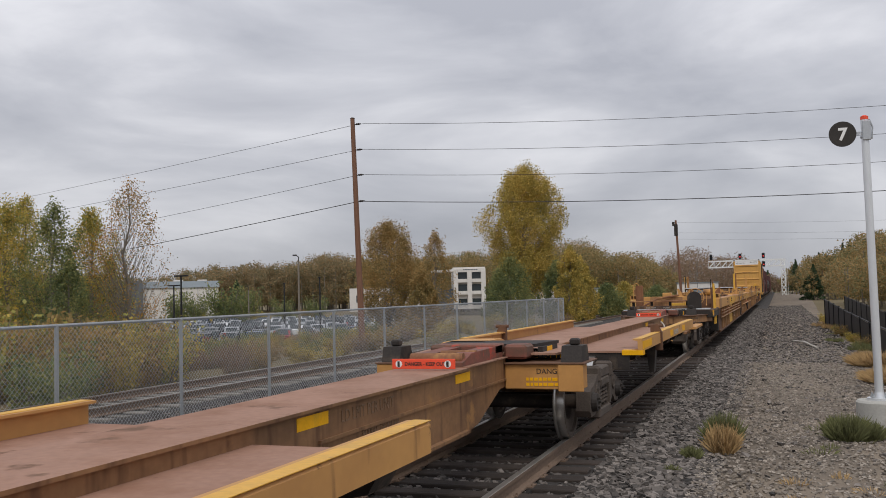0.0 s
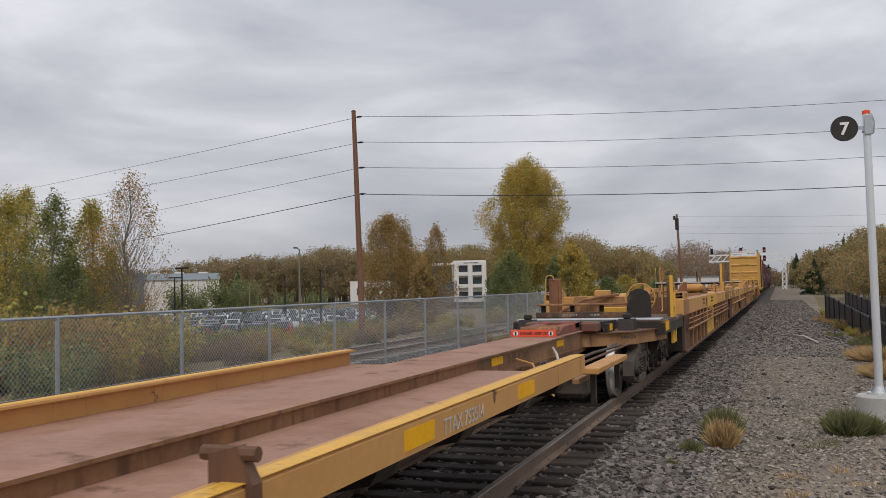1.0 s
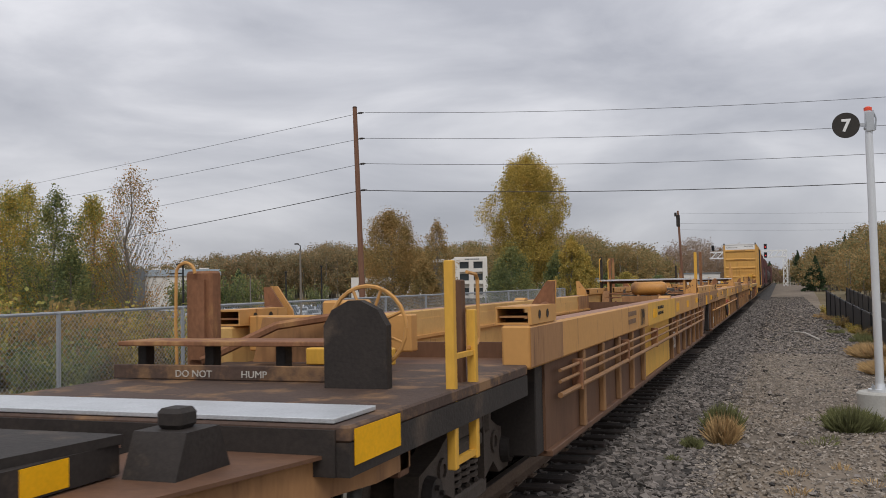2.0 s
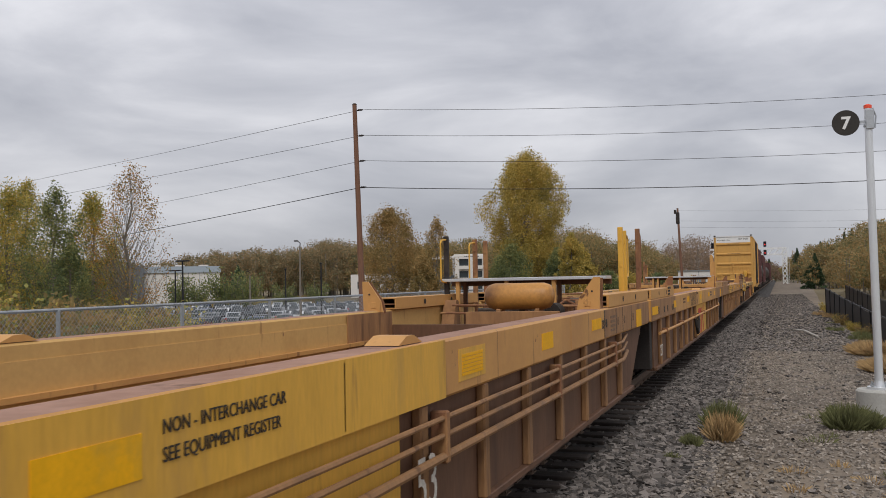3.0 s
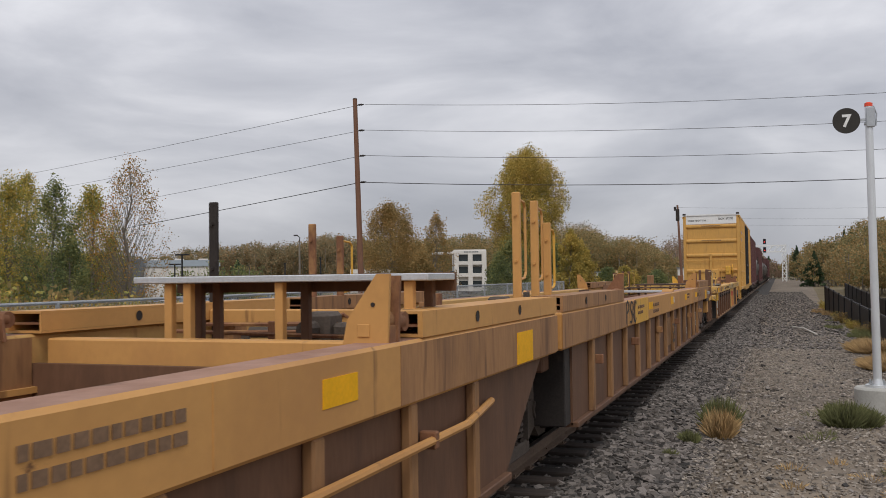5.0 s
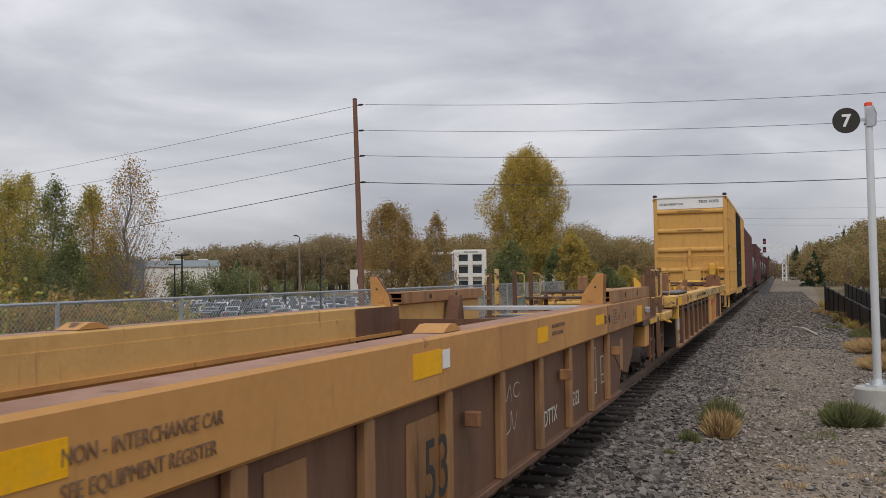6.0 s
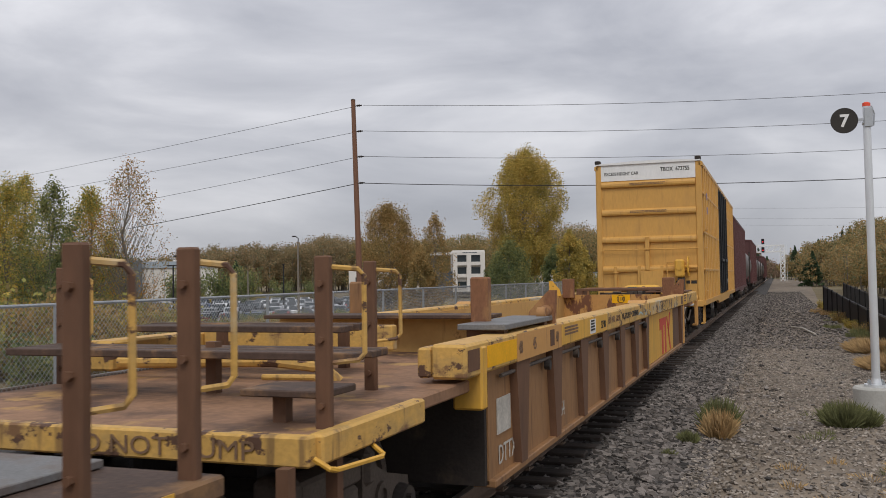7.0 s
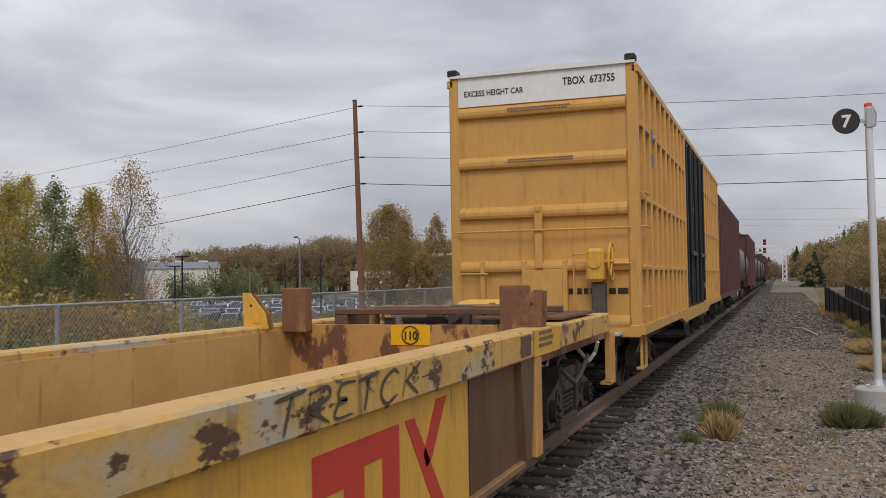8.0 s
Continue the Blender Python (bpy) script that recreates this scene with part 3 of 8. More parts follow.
# ---------------------------------------------------------------- chain-link fence
def chain_link_fence():
    y0, y1, top, foot = -1.24, 45.6, 1.56, -0.38
    fence = root("chain_link_fence", FENCE_X, 0, 0, "galvanised chain-link fence with a top rail between the tracks", "fence")
    post = Build().cyl((0, 0, foot - 0.3), (0, 0, top - 0.01), 0.033, n=10).lathe([(0, 0.036), (0.02, 0.036), (0.045, 0.012)], (0, 0, top - 0.03), "z", 10).mesh("post", True)
    post.materials.append(M["galv"])
    y, lines = y0, []
    while y < y1 - 0.5:
        lines.append(y)
        y += 3.05
    lines.append(y1)
    for y in lines:
        part("post", post, None, fence).matrix_basis = pose(0, y, 0)
    part("top_rail", Build().cyl((0.0, y0, top), (0.0, y1, top), 0.024, n=8), M["galv"], fence, smooth=True)
    # woven wire as two sets of slanting strands with twisted tips above the rail
    b = Build()
    pitch, h = 0.088, top - foot
    for side in (-1, 1):
        a = y0 - h
        while a < y1 + h:
            p, q = [a, foot], [a + h, top + 0.03]
            if p[0] < y0:
                p = [y0, foot + (y0 - p[0])]
            if q[0] > y1:
                q = [y1, top - (q[0] - y1)]
            if q[0] - p[0] > 0.02:
                m = (lambda s: s) if side > 0 else (lambda s: y0 + y1 - s)
                b.cyl((0.03 + side * 0.004, m(p[0]), p[1]), (0.03 + side * 0.004, m(q[0]), q[1]), 0.0034, n=3, caps=False)
            a += pitch
    tagged(part("wire_mesh", b, M["mesh_wire"], fence, "woven galvanised wire mesh"), kind="stuff")


chain_link_fence()


# ---------------------------------------------------------------- poles and wires
def sagging(b, p, q, sag, r, n=24):
    p, q = Vector(p), Vector(q)
    pts = []
    for i in range(n + 1):
        t = i / n
        w = p.lerp(q, t)
        w.z -= 4 * sag * t * (1 - t)
        pts.append(w)
    return b.tube(pts, r, 5)


def utility_poles():
    px, py, top = -20.0, 42.3, 11.05
    lean = 0.16
    pole = root("utility_pole", px, py, 0, "tall brown weathered wooden utility pole with four side insulators", "utility pole")
    part("shaft", Build().cyl((lean, 0, -1.6), (-lean, 0, top), 0.17, 0.11, 14), M["pole"], pole, smooth=True)
    heights = (10.72, 9.4, 8.1, 6.75)
    for z in heights:
        x = lean - 2 * lean * (z + 1.6) / (top + 1.6)
        part("insulator", Build().cyl((x + 0.1, 0, z), (x + 0.2, 0, z + 0.02), 0.025, n=8).lathe([(0, 0.03), (0.05, 0.06), (0.1, 0.04), (0.17, 0.06), (0.22, 0.035), (0.3, 0.03)], (x + 0.18, 0, z + 0.02), "x", 10), M["dark"], pole, smooth=True)
    part("pole_cap", Build().cyl((-lean, 0, top), (-lean, 0, top + 0.05), 0.13, 0.08, 12), M["dark"], pole)
    for k, z in enumerate(heights):
        x = px + (0.4 if k < 3 else 0.15)
        r = (0.011, 0.011, 0.011, 0.019)[k]
        b = sagging(Build(), (x, py, z + 0.02), (21.5, 49.8, z + 0.05), 0.63, r)
        tagged(part("power_line", b, M["wire"]), "thin black overhead line crossing the tracks", "overhead line", "overhead lines")
        end = ((-84.0, 66.5, 10.1), (-84.0, 66.5, 8.45), (-60.0, 57.4, 6.5), (-60.0, 57.4, 4.5))[k]
        b = sagging(Build(), (px - 0.12, py, z - 0.02), end, 0.12, r)
        tagged(part("power_line", b, M["wire"]), "thin black overhead line running to the far side", "overhead line", "overhead lines")
    far = root("far_utility_pole", -11.7, 119, 0, "far wooden utility pole with cross-arm gear", "utility pole")
    part("shaft", Build().cyl((0.35, 0, -1.5), (-0.1, 0, 10.6), 0.19, 0.12, 10), M["pole"], far, smooth=True)
    part("transformer", Build().box(-0.32, 0.12, -0.2, 0.2, 8.6, 10.1, 0.06), M["dark"], far)
    part("bracket", Build().box(-0.55, -0.25, -0.1, 0.1, 9.9, 10.4, 0.03), M["dark"], far)
    for z in (10.3, 9.0, 8.2):
        tagged(part("power_line", sagging(Build(), (-11.7, 119, z), (70, 128, z + 0.8), 1.2, 0.009), M["wire"]), "thin distant overhead line", "overhead line", "overhead lines")


utility_poles()


def platform_sign():
    """Round car-stop sign on a tall pole with a concrete foot."""
    s = root("stop_sign_pole", 1.36, 15.15, -0.36, "tall white metal pole with a round black sign reading 7", "sign pole")
    part("shaft", Build().cyl((0, 0, 0.55), (-0.02, 0, 4.72), 0.062, 0.055, 18), M["alu"], s, smooth=True)
    part("base_flange", Build().cyl((0, 0, 0.5), (0, 0, 0.535), 0.17, n=20).cyl((0, 0, 0.53), (0, 0, 0.62), 0.08, 0.064, 18), M["alu"], s, smooth=True)
    for a in range(4):
        x, y = 0.13 * math.cos(a * 1.571 + 0.8), 0.13 * math.sin(a * 1.571 + 0.8)
        part("anchor_bolt", Build().cyl((x, y, 0.53), (x, y, 0.6), 0.014, n=6).cyl((x, y, 0.535), (x, y, 0.56), 0.026, n=6), M["galv"], s)
    part("foot", Build().cyl((0, 0, -0.25), (0, 0, 0.47), 0.33, n=26).cyl((0, 0, 0.47), (0, 0, 0.5), 0.33, 0.3, 26), M["concrete"], s, "weathered round concrete footing", smooth=True)
    part("cap", Build().cyl((-0.02, 0, 4.72), (-0.02, 0, 4.77), 0.058, n=16).cyl((-0.02, 0, 4.77), (-0.02, 0, 4.785), 0.05, 0.03, 16), M["red"], s, "small red cap", smooth=True)
    part("strap", Build().lathe([(0, 0.066), (0.02, 0.07), (0.04, 0.066)], (-0.02, 0, 4.44), "z", 16).tube([(0.045, -0.03, 4.72), (0.085, -0.03, 4.6), (0.07, -0.03, 4.42)], 0.012, 6).box(-0.06, 0.06, -0.075, -0.05, 4.4, 4.7, 0.01), M["galv"], s)
    part("arm", Build().box(-0.2, -0.04, -0.03, -0.01, 4.5, 4.54), M["galv"], s)
    part("disc", Build().lathe([(0, 0.0), (0, 0.19), (0.008, 0.195), (0.016, 0.19), (0.016, 0)], (-0.335, -0.05, 4.52), "y", 40), M["ink"], s, "round matt black sign disc", smooth=True)
    letters("7", 0.26, Matrix.Translation((-0.335, -0.054, 4.43)) @ FRONT, M["white"], s, "digit", 1.0, 0, 0.008, True)


platform_sign()


def signal_gantry():
    g = root("signal_gantry", 1.4, 232, -0.2, "white steel lattice signal gantry spanning the tracks", "signal gantry")
    w, top = 0.9, 8.6
    leg = Build()
    for x in (-w / 2, w / 2):
        for y in (-w / 2, w / 2):
            leg.box(x - 0.07, x + 0.07, y - 0.07, y + 0.07, 0, top)
    for i in range(7):
        z = i * top / 7
        for y in (-w / 2, w / 2):
            leg.cyl((-w / 2, y, z), (w / 2, y, z + top / 7), 0.085, n=5)
            leg.cyl((w / 2, y, z), (-w / 2, y, z + top / 7), 0.085, n=5)
    part("tower", leg, M["white"], g)
    beam = Build()
    for z in (top - 1.7, top - 0.2):
        for y in (-0.45, 0.45):
            beam.box(-17, 0.45, y - 0.12, y + 0.12, z, z + 0.3)
    for i in range(12):
        x = -17 + i * 1.45
        beam.cyl((x, -0.45, top - 1.7), (x + 1.45, -0.45, top - 0.2), 0.12, n=5)
        beam.box(x - 0.05, x + 0.05, -0.5, 0.5, top - 1.7, top - 1.6)
    for i in range(13):
        beam.box(-17 + i * 1.4, -16.95 + i * 1.4, -0.62, -0.58, top - 1.6, top - 0.3)
    part("beam", beam, M["white"], g)
    part("ladder", Build().box(0.62, 0.68, -0.6, -0.55, 0, top).box(0.95, 1.0, -0.6, -0.55, 0, top), M["white"], g)
    glow = bpy.data.materials.new("red_signal_light")
    glow.use_nodes = True
    e = glow.node_tree.nodes["Principled BSDF"]
    e.inputs["Base Color"].default_value = (0.5, 0.02, 0.02, 1)
    e.inputs["Emission Color"].default_value, e.inputs["Emission Strength"].default_value = (1.0, 0.05, 0.05, 1), 1.0
    for x, zz in ((-4.3, 0.4), (-4.3, -1.6), (-9.6, 0.4), (-16.3, 0.4)):
        head = part("signal_head", Build().box(x - 0.34, x + 0.34, -0.75, -0.55, top + zz - 0.1, top + zz + 1.2, 0.15).cyl((x, -1.05, top + zz + 0.72), (x, -0.75, top + zz + 0.72), 0.2, n=12, caps=False), M["mesh_black"], g, "black signal head with a red light")
        if x > -12:
            part("lens", Build().cyl((x, -0.78, top + zz + 0.45), (x, -0.755, top + zz + 0.45), 0.15, n=14), glow, head)


signal_gantry()


# ---------------------------------------------------------------- trees
def leaf_cloud(centres, spread, per, size, rng, up=0.0):
    """Leaves as small bent quads round the given centres."""
    c = np.repeat(np.asarray(centres, float), per, 0)
    n = len(c)
    c = c + np.clip(rng.normal(0, 1, (n, 3)), -1.5, 1.5) * (np.repeat(np.asarray(spread, float), per, 0) if np.ndim(spread) else spread)
    a = rng.normal(0, 1, (n, 3))
    a /= np.linalg.norm(a, axis=1)[:, None]
    b = np.cross(a, rng.normal(0, 1, (n, 3)))
    b /= np.linalg.norm(b, axis=1)[:, None]
    s = rng.uniform(0.6, 1.35, n)[:, None] * size
    v = np.stack([c - a * s * 0.5, c + b * s * 0.36, c + a * s * 0.5, c - b * s * 0.36], 1).reshape(-1, 3)
    f = np.arange(4 * n).reshape(-1, 4)
    return v, f


def tree(name, x, y, height, width, leaf, label, seed, leaves=6000, leaf_size=0.12, base=0.12, column=0.5, dense=1.0, z0=None, gap=0.0, trunk_r=None, foot=0.35, point=1.0, fuzz=1.0, steep=0.75):
    """Trunk, limbs and a crown of leaf clusters inside an uneven outline, widest at the share column of its height."""
    rng = np.random.default_rng(seed)
    z0 = ground_z(x, y) - 0.1 if z0 is None else z0
    t = root(name, x, y, z0, label, "tree")
    b = Build()
    r0 = trunk_r or 0.011 * height + 0.03
    spine = [Vector((float(rng.normal(0, 0.012)) * height * (i > 0), float(rng.normal(0, 0.012)) * height * (i > 0), height * 0.95 * i / 6)) for i in range(7)]
    for i in range(6):
        b.cyl(spine[i], spine[i + 1], r0 * (1 - i / 6.4), r0 * (1 - (i + 1) / 6.4), 8, caps=False)

    def along(u):
        k = min(5, int(u * 6))
        return spine[k].lerp(spine[k + 1], u * 6 - k)

    def half(u):
        if u < column:
            return foot + (1 - foot) * math.sin(0.5 * math.pi * u / column)
        return math.cos(0.5 * math.pi * (u - column) / (1 - column)) ** (0.75 / point)

    centres, spread = [], []
    n = int(150 * dense)
    lobe = [rng.uniform(0, 6.283) for _ in range(3)]
    for i in range(n):
        u = (i + rng.uniform(0, 1)) / n
        u = u ** 0.9
        a = rng.uniform(0, 6.283)
        bumpy = 1 + 0.14 * math.sin(2 * a + lobe[0] + 5 * u) + 0.12 * math.sin(3 * a + lobe[1] - 9 * u) + 0.1 * math.sin(17 * u + lobe[2])
        r = width * 0.5 * half(u) * bumpy * rng.uniform(0.25, 1.0) ** 0.45
        z = height * (base + (1 - base) * u) * (1 if u < 0.93 else rng.uniform(0.96, 1.02))
        tipp = Vector((r * math.cos(a), r * math.sin(a), z))
        tipp += along(min(0.99, z / height)) - Vector((0, 0, along(min(0.99, z / height)).z))
        start = along(max(0.04, min(0.93, (z - steep * r - 0.05 * height) / height)))
        rl = r0 * 0.2 * (1 - 0.75 * u)
        if i % 2 == 0 or gap > 0:
            midp = start.lerp(tipp, 0.5) + Vector((0, 0, -0.06 * r))
            b.cyl(start, midp, rl, rl * 0.55, 5, caps=False)
            b.cyl(midp, tipp, rl * 0.55, rl * 0.15, 4, caps=False)
        if rng.uniform() >= gap:
            centres.append(tuple(tipp))
            spread.append(fuzz * width * rng.uniform(0.022, 0.05))
            if rng.uniform() < 0.5:
                centres.append(tuple(start.lerp(tipp, rng.uniform(0.6, 0.9))))
                spread.append(fuzz * width * rng.uniform(0.022, 0.05))
    part("trunk", b, M["bark"], t, smooth=True)
    per = max(3, leaves // len(centres))
    v, f = leaf_cloud(centres, np.array(spread)[:, None] * np.array([[1, 1, 1.5]]), per, leaf_size, rng)
    part("crown", array_mesh("crown", v, f, LEAF[leaf]), None, t)
    return t


def az(px):
    """Bearing in degrees left of the track."""
    return 20.086 - math.degrees(math.atan((px - 784) / 1620.0))


def there(px, r):
    a = radians(az(px))
    return -r * math.sin(a), r * math.cos(a)


def height_at(px, py, r):
    """Height above the rail of a skyline point at distance r."""
    depth = r * math.cos(math.atan((px - 784) / 1620.0))
    return 1.868 + depth * (493.4 - 0.0159 * (px - 784) - py) / 1620.0


def big_trees():
    def put(name, px, py, r, w, leaf, label, seed, n, ls, base, column, dense, gap=0.0, foot=0.35, point=1.0, fuzz=1.0, steep=0.75):
        x, y = there(px, r)
        z0 = ground_z(x, y)
        tree(name, x, y, height_at(px, py, r) - z0, w, leaf, label, seed, n, ls, base, column, dense, z0, gap, None, foot, point, fuzz, steep)

    pop = "slender poplar with gold and green autumn leaves"
    put("poplar", 14, 326, 31, 2.9, "gold", pop, 40, 22000, 0.06, 0.04, 0.25, 1.3, 0.0, 0.9, 1.0, 1.25, 1.6)
    put("poplar", 46, 318, 34, 2.7, "gold", pop, 41, 20000, 0.06, 0.04, 0.25, 1.2, 0.05, 0.9, 1.0, 1.25, 1.6)
    put("poplar", 94, 326, 30, 2.4, "green", "slender poplar still in green leaf", 42, 14000, 0.06, 0.08, 0.3, 1.1, 0.1, 0.8, 0.9, 1.2, 1.6)
    put("poplar", 163, 338, 33, 2.8, "gold", "young poplar turning gold", 43, 20000, 0.06, 0.04, 0.3, 1.2, 0.05, 0.9, 0.9, 1.25, 1.6)
    put("poplar", -40, 335, 31, 2.6, "gold", pop, 44, 11000, 0.065, 0.04, 0.3, 0.9, 0.0, 0.8, 0.8, 1.2, 1.6)
    put("poplar", 124, 425, 29, 2.2, "green", "young poplar turning gold and green", 45, 10000, 0.06, 0.04, 0.3, 0.9, 0.1, 0.8, 0.8, 1.3, 1.6)
    put("poplar", 200, 425, 34, 2.2, "gold", "young poplar turning gold", 46, 9000, 0.06, 0.04, 0.3, 0.9, 0.1, 0.8, 0.8, 1.3, 1.6)
    put("poplar", 228, 292, 30, 2.8, "sparse", "half-bare poplar with sparse orange and green leaves", 77, 8500, 0.052, 0.2, 0.42, 1.7, 0.12, 0.6, 1.0, 1.3, 1.4)
    put("round_tree", 690, 370, 66, 5.3, "brown", "round-crowned tree with olive-brown leaves", 81, 34000, 0.11, 0.2, 0.42, 2.0, 0.0, 0.5, 1.1, 1.1, 1.2)
    put("thin_tree", 772, 384, 70, 3.4, "brown", "thin tree with few brown and green leaves", 82, 7000, 0.12, 0.12, 0.4, 1.2, 0.2, 0.6, 0.8, 1.2, 1.3)
    put("cottonwood", 932, 272, 72, 5.9, "olive", "large cottonwood with dense yellow-olive crown", 91, 85000, 0.115, 0.2, 0.5, 4.2, 0.0, 0.55, 1.5, 1.05, 1.1)
    for k, (px, py, r, w, leaf) in enumerate(((1008, 408, 60, 2.0, "olive"), (1030, 432, 66, 2.4, "olive"), (985, 440, 64, 2.4, "green"), (905, 432, 62, 3.6, "green"), (884, 458, 66, 2.6, "green"),
                                             (745, 452, 60, 2.6, "brown"), (1075, 480, 74, 3.0, "green"), (1105, 478, 85, 3.4, "olive"), (1135, 474, 100, 4.0, "brown"), (1162, 484, 95, 3.6, "green"))):
        put("young_tree", px, py, r, w, leaf, "bushy young tree in mixed autumn leaf", 100 + k, 14000, 0.115, 0.02, 0.3, 1.3, 0.0, 0.7, 1.0, 1.2)


big_trees()


def shrubs():
    kinds = []
    for i, (leaf, label) in enumerate((("gold", "rank shrub with yellowing autumn leaves"), ("green", "dense shrub in green leaf"), ("olive", "thicket shrub with olive-brown leaves"), ("brown", "thicket shrub with brown autumn leaves"), ("red", "autumn shrub with red leaves"), ("twig", "nearly bare reddish brushwood thicket"))):
        rng = np.random.default_rng(300 + i)
        b, centres = Build(), []
        for k in range(22):
            a, l = rng.uniform(0, 6.283), rng.uniform(0.5, 1.0)
            p = Vector((0.5 * l * math.cos(a), 0.5 * l * math.sin(a), l * rng.uniform(0.55, 1.0)))
            b.cyl((0.1 * p.x, 0.1 * p.y, -0.1), p, 0.014, 0.004, 4, caps=False)
            centres += [tuple(p), tuple(p * 0.7), tuple(p * 0.42)]
        cloud = leaf_cloud(centres, 0.12, 34, 0.062 if leaf != "twig" else 0.045, rng)
        stems = b.mesh("stem")
        stems.materials.append(M["bark"])
        kinds.append((stems, array_mesh("foliage", *cloud, LEAF[leaf]), label))
    rng = np.random.default_rng(11)

    def put(k, x, y, size, tall=1.0):
        s = root("shrub", x, y, ground_z(x, y) - 0.05, kinds[k][2], "shrub", "trackside shrubs")
        s.matrix_world = pose(x, y, ground_z(x, y) - 0.05, 0, 0, rng.uniform(0, 360)) @ Matrix.Diagonal((size, size, size * tall, 1))
        part("stem", kinds[k][0], None, s)
        part("foliage", kinds[k][1], None, s)

    put(1, *there(75, 19.6), 1.6, 0.95)
    put(1, *there(120, 21.0), 1.3, 0.9)
    for i in range(56):      # undergrowth beneath the poplars
        px = rng.uniform(-80, 300)
        put(int(rng.choice([0, 0, 2, 3, 3])), *there(px, rng.uniform(23, 34)), rng.uniform(1.3, 2.0), rng.uniform(0.9, 1.25))
    for i in range(75):      # scrub towards the car park and the buildings
        px = rng.uniform(240, 1010)
        r = rng.uniform(25, 50) + 0.012 * max(0, px - 240)
        put(int(rng.choice([5, 5, 3, 2, 1])), *there(px, r), rng.uniform(0.8, 1.35), rng.uniform(0.7, 0.9))
    for i in range(60):      # rank growth at the edge of the car park
        px = rng.uniform(230, 760)
        put(int(rng.choice([5, 3, 2, 1, 0])), *there(px, rng.uniform(56, 90)), rng.uniform(1.1, 1.9), rng.uniform(0.6, 0.85))
    for i in range(70):      # farther hedge of young trees
        px = rng.uniform(330, 1180)
        if 585 < px < 675 or 715 < px < 868:
            continue
        put(int(rng.choice([1, 2, 0, 3, 1])), *there(px, rng.uniform(175, 200)), rng.uniform(1.8, 3.0), rng.uniform(0.8, 1.0))
    for px in (228, 244, 262, 275, 379):
        put(4, *there(px, rng.uniform(70, 84)), rng.uniform(1.6, 2.3), 1.1)
    for px, r, size in ((318, 180, 5.5), (352, 178, 4.6), (398, 182, 6.4), (440, 190, 5.5), (500, 180, 4.0), (560, 176, 4.0)):
        put(1, *there(px, r), size, 1.3)
    for i in range(60):      # rough growth right of the path, on the bank and behind the black fence
        y = rng.uniform(30, 150)
        put(int(rng.choice([0, 2, 3, 1, 2])), rng.uniform(6.5, 10.0) + 0.07 * y, y, rng.uniform(0.8, 1.8), rng.uniform(0.8, 1.2))
    for i in range(16):
        y = rng.uniform(17, 60)
        put(int(rng.choice([0, 2, 3])), rng.uniform(2.5, 3.0) + 0.3 * (y < 30), y, rng.uniform(0.35, 0.7), rng.uniform(0.7, 1.1))


shrubs()


def tuft(name, x, y, size, tall, material, label, seed, n=900, z=-0.32):
    rng = np.random.default_rng(seed)
    a, r = rng.uniform(0, 6.283, n), size * np.sqrt(rng.uniform(0, 1, n))
    px, py = r * np.cos(a), r * np.sin(a)
    h = tall * rng.uniform(0.4, 1.0, n) * (1 - 0.45 * (r / size) ** 2)
    dx, dy = px * 0.5 + rng.normal(0, 0.1, n) * tall, py * 0.5 + rng.normal(0, 0.1, n) * tall
    w = 0.006
    t = rng.uniform(0, 3.14, n)
    ex, ey = w * np.cos(t), w * np.sin(t)
    zero = np.zeros(n)
    v = np.stack([np.stack([px - ex, py - ey, zero], 1), np.stack([px + ex, py + ey, zero], 1),
                  np.stack([px + dx * 0.5 + ex * 0.7, py + dy * 0.5 + ey * 0.7, h * 0.65], 1), np.stack([px + dx, py + dy, h], 1)], 1).reshape(-1, 3)
    ob = part(name, array_mesh(name, v, np.arange(4 * n).reshape(-1, 4), material), None)
    ob.matrix_world = pose(x, y, z)
    return tagged(ob, label, "grass", kind="stuff")


tuft("dry_grass_tuft", -0.77, 12.8, 0.15, 0.46, M["dry"], "tuft of dry straw-coloured grass at the ballast edge", 1, 1000)
tuft("green_grass_tuft", -0.8, 13.45, 0.18, 0.52, M["grass"], "green weed tuft at the ballast edge", 2, 1500)
tuft("small_weed", -1.13, 12.3, 0.11, 0.2, M["grass"], "small green weed in the ballast", 3, 500)
tuft("small_weed", -1.3, 11.3, 0.1, 0.12, M["grass"], "small green weed in the ballast", 4, 300)
tuft("foot_bush", 0.84, 14.1, 0.22, 0.44, M["grass"], "green weed bush by the concrete footing", 5, 1900)
tuft("foot_bush", 1.08, 14.2, 0.2, 0.34, M["grass"], "green weed bush by the concrete footing", 6, 1300)
for k in range(14):
    tuft("weed_tuft", random.uniform(-0.2, 1.6), random.uniform(8.5, 15.5), random.uniform(0.08, 0.22), random.uniform(0.06, 0.16), M["dry"] if k % 3 else M["grass"], "sparse dry weeds on the trodden gravel", 90 + k, 45)
tuft("dry_grass_tuft", 2.35, 22.5, 0.55, 0.42, M["dry"], "rank yellow grass beside the path", 8, 1600)
tuft("dry_grass_tuft", 2.45, 27, 0.6, 0.5, M["dry"], "rank yellow grass beside the path", 9, 1600)
for k in range(22):
    side = 1
    yy = random.uniform(19, 60)
    tuft("weed_tuft", random.uniform(1.9, 2.7) if side else random.uniform(-0.95, -0.55), yy, random.uniform(0.1, 0.3), random.uniform(0.1, 0.35), M["dry"] if random.random() < 0.6 else M["grass"],
         "low straggling weeds along the gravel path", 50 + k, 220)
